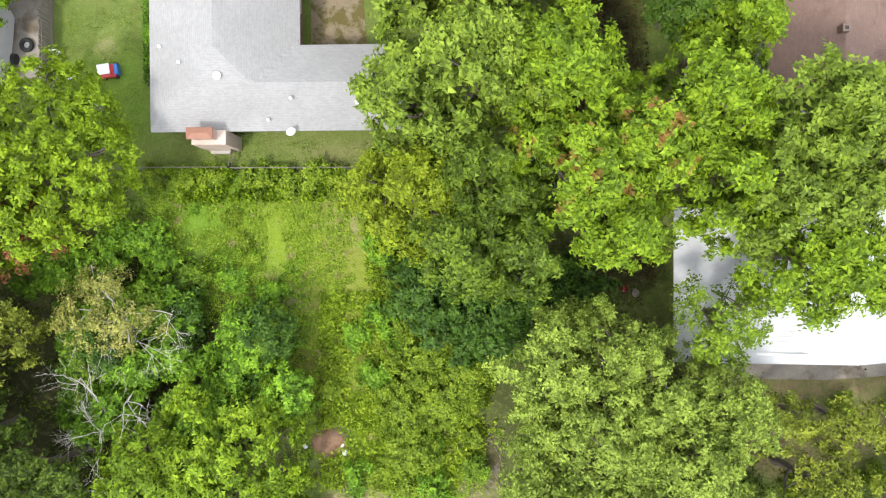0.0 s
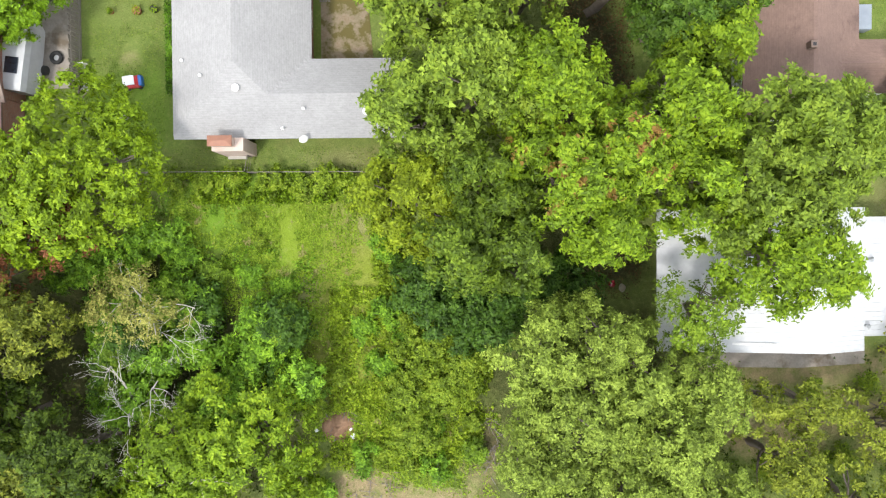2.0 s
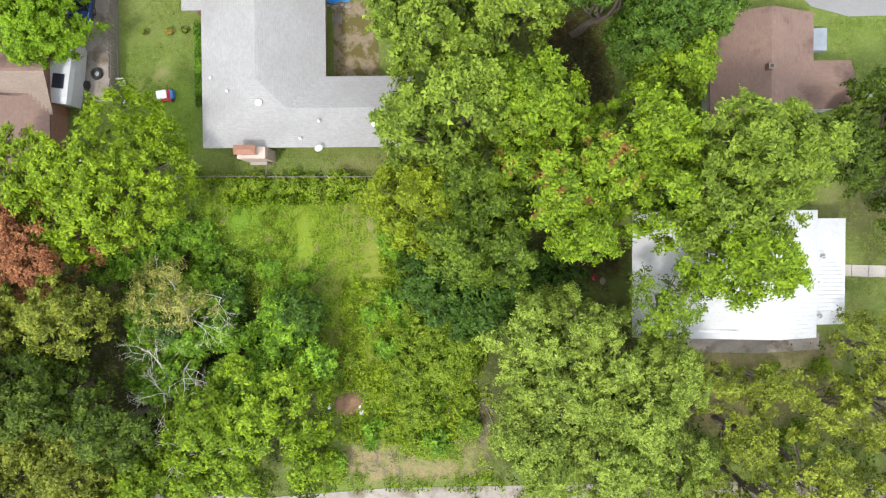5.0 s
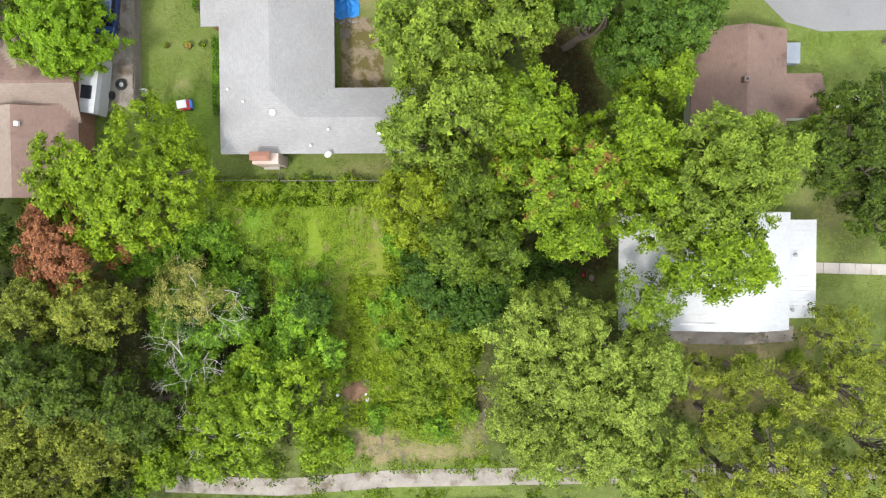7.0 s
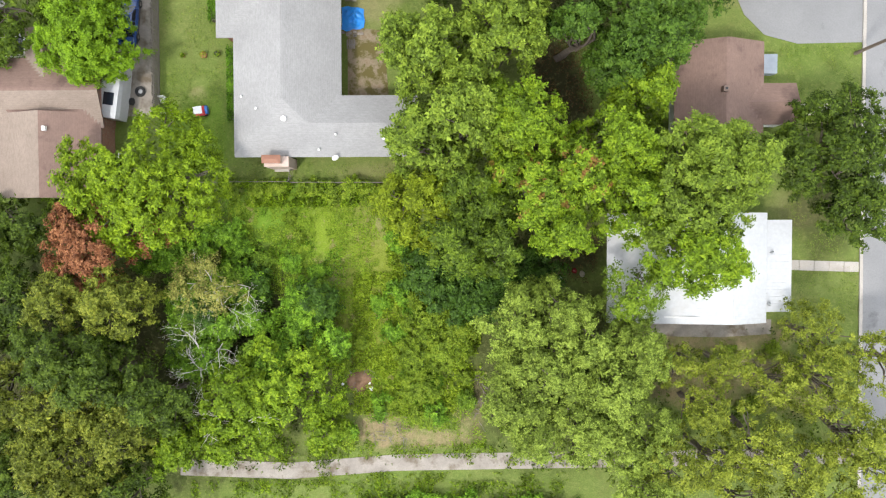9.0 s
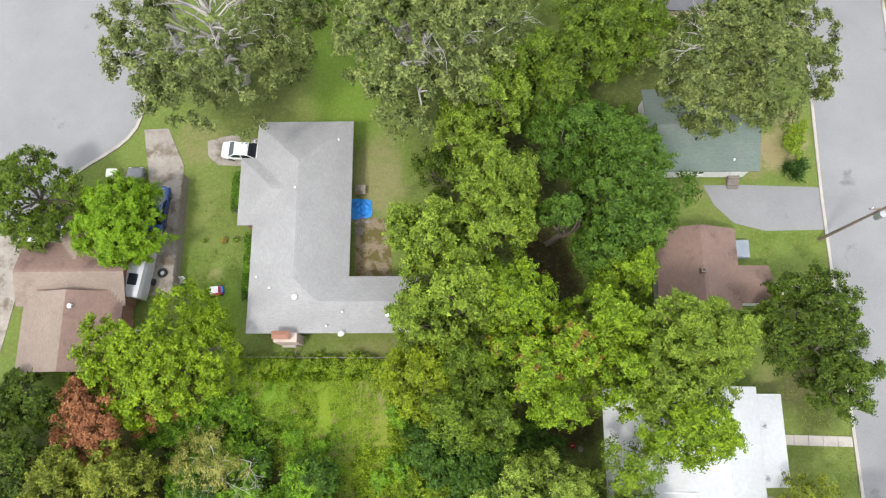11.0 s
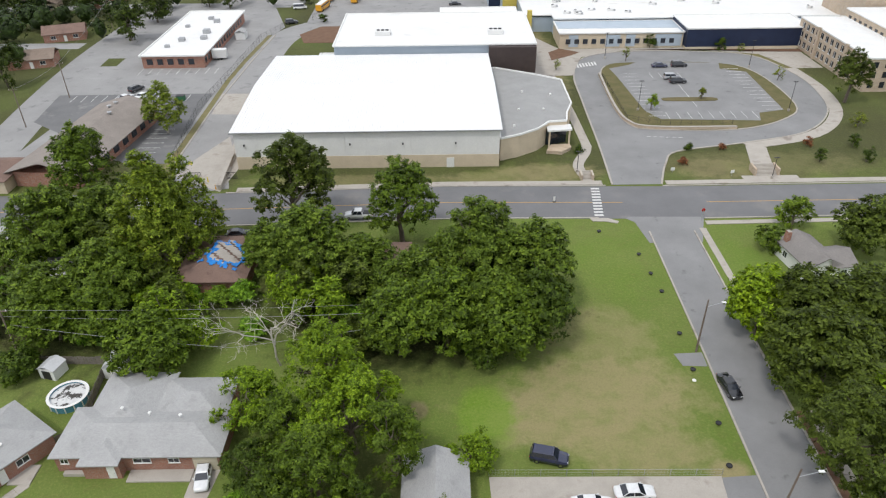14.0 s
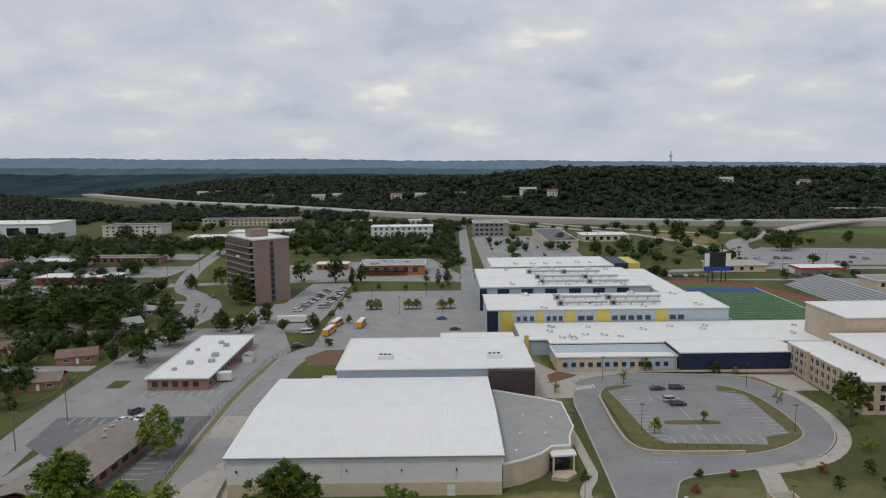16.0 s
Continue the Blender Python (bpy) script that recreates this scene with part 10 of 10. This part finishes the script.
for x in (-34.6, -31.1, -16.2, -12.4, -0.2, 3.9):
    structure("car_park_bed", slab(disc(x, 327.5, 2.6, 1.4, 16), -0.05, 0.2), MULCH, "planted car park bed", "flower bed")
    tree("olive", x, 327.5, 2.4, 4.6, 1.6)
for x, y in ((-44, 262), (-41, 300), (-50, 310), (-49, 330), (-48, 350), (-47, 372), (-20, 378), (0, 378), (-35, 378)):
    tree("dark", x, y, 1.6, 3.0, 1.6)


def scatter(name, label, spots, count, size, seed, mat, height=0.25, patchy=0.0, upright=0.5):
    """Weeds and grass as loose leaves over rectangles (x0, y0, x1, y1)."""
    rng = np.random.default_rng(seed)
    area = np.array([(c - a) * (d - b) for a, b, c, d in spots])
    pts = []
    for (a, b, c, d), n in zip(spots, (area / area.sum() * count).astype(int)):
        p = np.column_stack([rng.uniform(a, c, n), rng.uniform(b, d, n), rng.uniform(0.02, height, n)])
        if patchy:
            keep = np.array([noise.noise((q[0] * 0.55, q[1] * 0.55, seed)) + 0.5 * noise.noise((q[0] * 1.7, q[1] * 1.7, seed)) > patchy - 0.6 + rng.random() * 0.4 for q in p])
            p = p[keep]
        for x, y, rx, ry, k in DIRT:
            p = p[((p[:, 0] - x) / rx) ** 2 + ((p[:, 1] - y) / ry) ** 2 > rng.uniform(0.2, 1.3, len(p))]
        pts.append(p)
    p = np.concatenate(pts)
    nr = rng.normal(0, 1, p.shape) * (0.3 + upright, 0.3 + upright, 0.3) + (0, 0, 1 - 0.6 * upright)
    v = leaf_quads(p, nr, size, rng, 0.3, None, True)
    v[:, 2] = np.maximum(v[:, 2], 0.01)
    me = raw_mesh(name, v, np.arange(len(v)).reshape(-1, 3))
    me.materials.append(mat)
    return tagged(new(name, me), label, "plants", kind="stuff")


MEADOW = leaves("meadow_weeds", (0.22, 0.36, 0.03), (0.23, 0.36, 0.035), (0.28, 0.36, 0.05), (0.33, 0.26, 0.13), 0.62)
scatter("meadow_weeds", "rough green meadow weeds and dry stalks", [(-21, -6, -5, 3.2), (-11, -15, 0, -6), (-8, -20, 3, -13)], 60000, 0.17, 5, MEADOW, 0.15, 0.2, 0.15)
scatter("tall_weeds", "tall yellow-green weeds at the rough end of the meadow", [(-9, -17, 2.5, -4), (-6, -6, -2.5, 2)], 26000, 0.26, 21, leaves("tall_weeds", (0.16, 0.25, 0.02), (0.23, 0.34, 0.028), (0.31, 0.4, 0.045), (0.33, 0.28, 0.12), 0.66), 0.5, 0.3, 0.35)
scatter("shade_weeds", "dark green weeds at the thicket's edge", [(-21, -7, -10, -1), (-3, -8, 6, -2), (-22, 1, -16, 4)], 9000, 0.24, 8, SPECIES["vine"]["mat"], 0.4, 0.55)
scatter("forest_floor_plants", "low plants on the shaded ground", [(-34, -22, -10, -5), (4, -22, 34, -9)], 26000, 0.32, 9, SPECIES["ash"]["mat"], 0.6, 0.5)
scatter("alley_weeds", "weeds along the broken alley", [(-24, -20.9, 4, -19.5), (-24, -25, 10, -23)], 9000, 0.24, 10, SPECIES["bright"]["mat"], 0.5, 0.3)
scatter("fence_vines", "bright green vines along the fence", [(-20.0, 1.9, -4.5, 4.2)], 24000, 0.26, 12, SPECIES["bright"]["mat"], 0.9, 0.35)
scatter("lawn_tufts", "short lawn grass with uneven tufts", [(-26, 4.5, -20.5, 22), (-20, 4.2, -5, 5.9), (29, 5, 36, 16), (29.5, -8, 36, 4)], 30000, 0.1, 14, leaves("lawn_blades", (0.13, 0.22, 0.03), (0.16, 0.25, 0.04), (0.21, 0.27, 0.06)), 0.07, 0.4, 0.3)
scatter("leaf_litter", "dry brown leaf litter under the trees", [(6, 5, 12.5, 17), (8, -5, 13, 0)], 9000, 0.13, 15, leaves("dry_litter", (0.06, 0.035, 0.02), (0.1, 0.055, 0.03), (0.16, 0.09, 0.05)), 0.06, 0.2, 0.1)
for x, y, r, h in ((-19.5, 3.6, 0.9, 1.0), (-17.6, 3.2, 1.1, 1.1), (-15.8, 3.5, 0.9, 1.2), (-12.8, 3.3, 1.2, 1.2), (-10.8, 3.1, 1.1, 1.0), (-9.0, 3.4, 1.2, 1.3), (-7.0, 2.8, 1.3, 1.3), (-5.6, 3.4, 1.2, 1.5)):
    tree("scrub", x, y, r, h, label="low green vine mound on the fence")
for x, y in ((-14.6, 0.9), (-13.9, -0.7)):
    tree("scrub", x, y, 0.55, 0.5, 0.7, label="grey-green weed clump in the meadow")



def brush_pile(x, y, rx, ry, seed, n=34):
    """Cut branches and rubbish thrown on the bare soil."""
    r = random.Random(seed)
    t = thing("brush_pile", "heap of cut brown branches on bare soil", "brush pile", x, y)
    for k in range(n):
        a, b, c, d = r.uniform(-rx, rx), r.uniform(-ry, ry), r.uniform(0, 6.28), r.uniform(0.4, 1.3)
        part("branch", rod(bmesh.new(), (a, b, r.uniform(0.02, 0.2)), (a + d * math.cos(c), b + d * math.sin(c), r.uniform(0.03, 0.35)), r.uniform(0.02, 0.045), 0.012, 5), WOOD_GREY if k % 3 else WOOD_POLE, t)
    return t


bm = bmesh.new()
bmesh.ops.create_grid(bm, x_segments=16, y_segments=16, size=1.25)
for v in bm.verts:
    d = v.co.length / 1.1 + 0.6 * noise.noise((v.co.x * 1.4, v.co.y * 1.4, 5.0))
    v.co.z = max(-0.05, 0.42 * (1 - d)) + 0.1 * noise.noise((v.co.x * 4, v.co.y * 4, 2.0)) * max(0, 1 - d)
tagged(part("soil_heap", bm, surface("red_brown_soil", (0.33, 0.2, 0.12), (0.17, 0.095, 0.055), 0.95, 1.2, 8.0, 0.6)), "heap of dug red-brown soil with rubbish", "soil heap").matrix_basis = pose(-8.4, -14.0, 0.03)
brush_pile(-8.4, -13.6, 0.9, 0.9, 3, 16)
brush_pile(2.3, -15.4, 0.5, 2.2, 4)
brush_pile(-5.6, -18.2, 2.0, 1.2, 5, 26)
rs = random.Random(41)
for k in range(34):  # low scrub of all sizes over the rough end of the meadow
    x, y = rs.uniform(-10.5, 2.5), rs.uniform(-19.5, -5.5)
    if math.hypot(x + 8.4, y + 14.0) < 2.2 or any(((x - a) / p) ** 2 + ((y - b) / q) ** 2 < 1.2 for a, b, p, q, w in DIRT) or x < -7 and y > -10:
        continue
    tree(rs.choice(["scrub", "scrub", "ash2", "vine"]), round(x, 1), round(y, 1), rs.uniform(0.5, 1.2), rs.uniform(0.4, 1.4), 0.9)
for x, y in ((-11.2, -6.4), (-10.4, -9.8), (-9.8, -12.0), (-12.2, -4.4), (-14.5, -3.2), (-17.2, -3.0), (-4.6, -5.4), (-4.2, -3.0), (-5.0, -1.0)):
    tree(rs.choice(["scrub", "ash2", "vine"]), x, y, rs.uniform(0.9, 1.5), rs.uniform(0.8, 1.7), 0.9)
scatter("verge_weeds", "weeds creeping over the alley's broken edges", [(-26, -23.6, 12, -22.2), (-26, -21.6, 12, -20.3)], 16000, 0.2, 31, SPECIES["scrub"]["mat"], 0.3, 0.7)
for k in range(11):
    tree("vine", -7.5 + k * 1.8, -25.3 - 0.4 * math.sin(k * 2.1), 1.3, 1.2, 0.9)
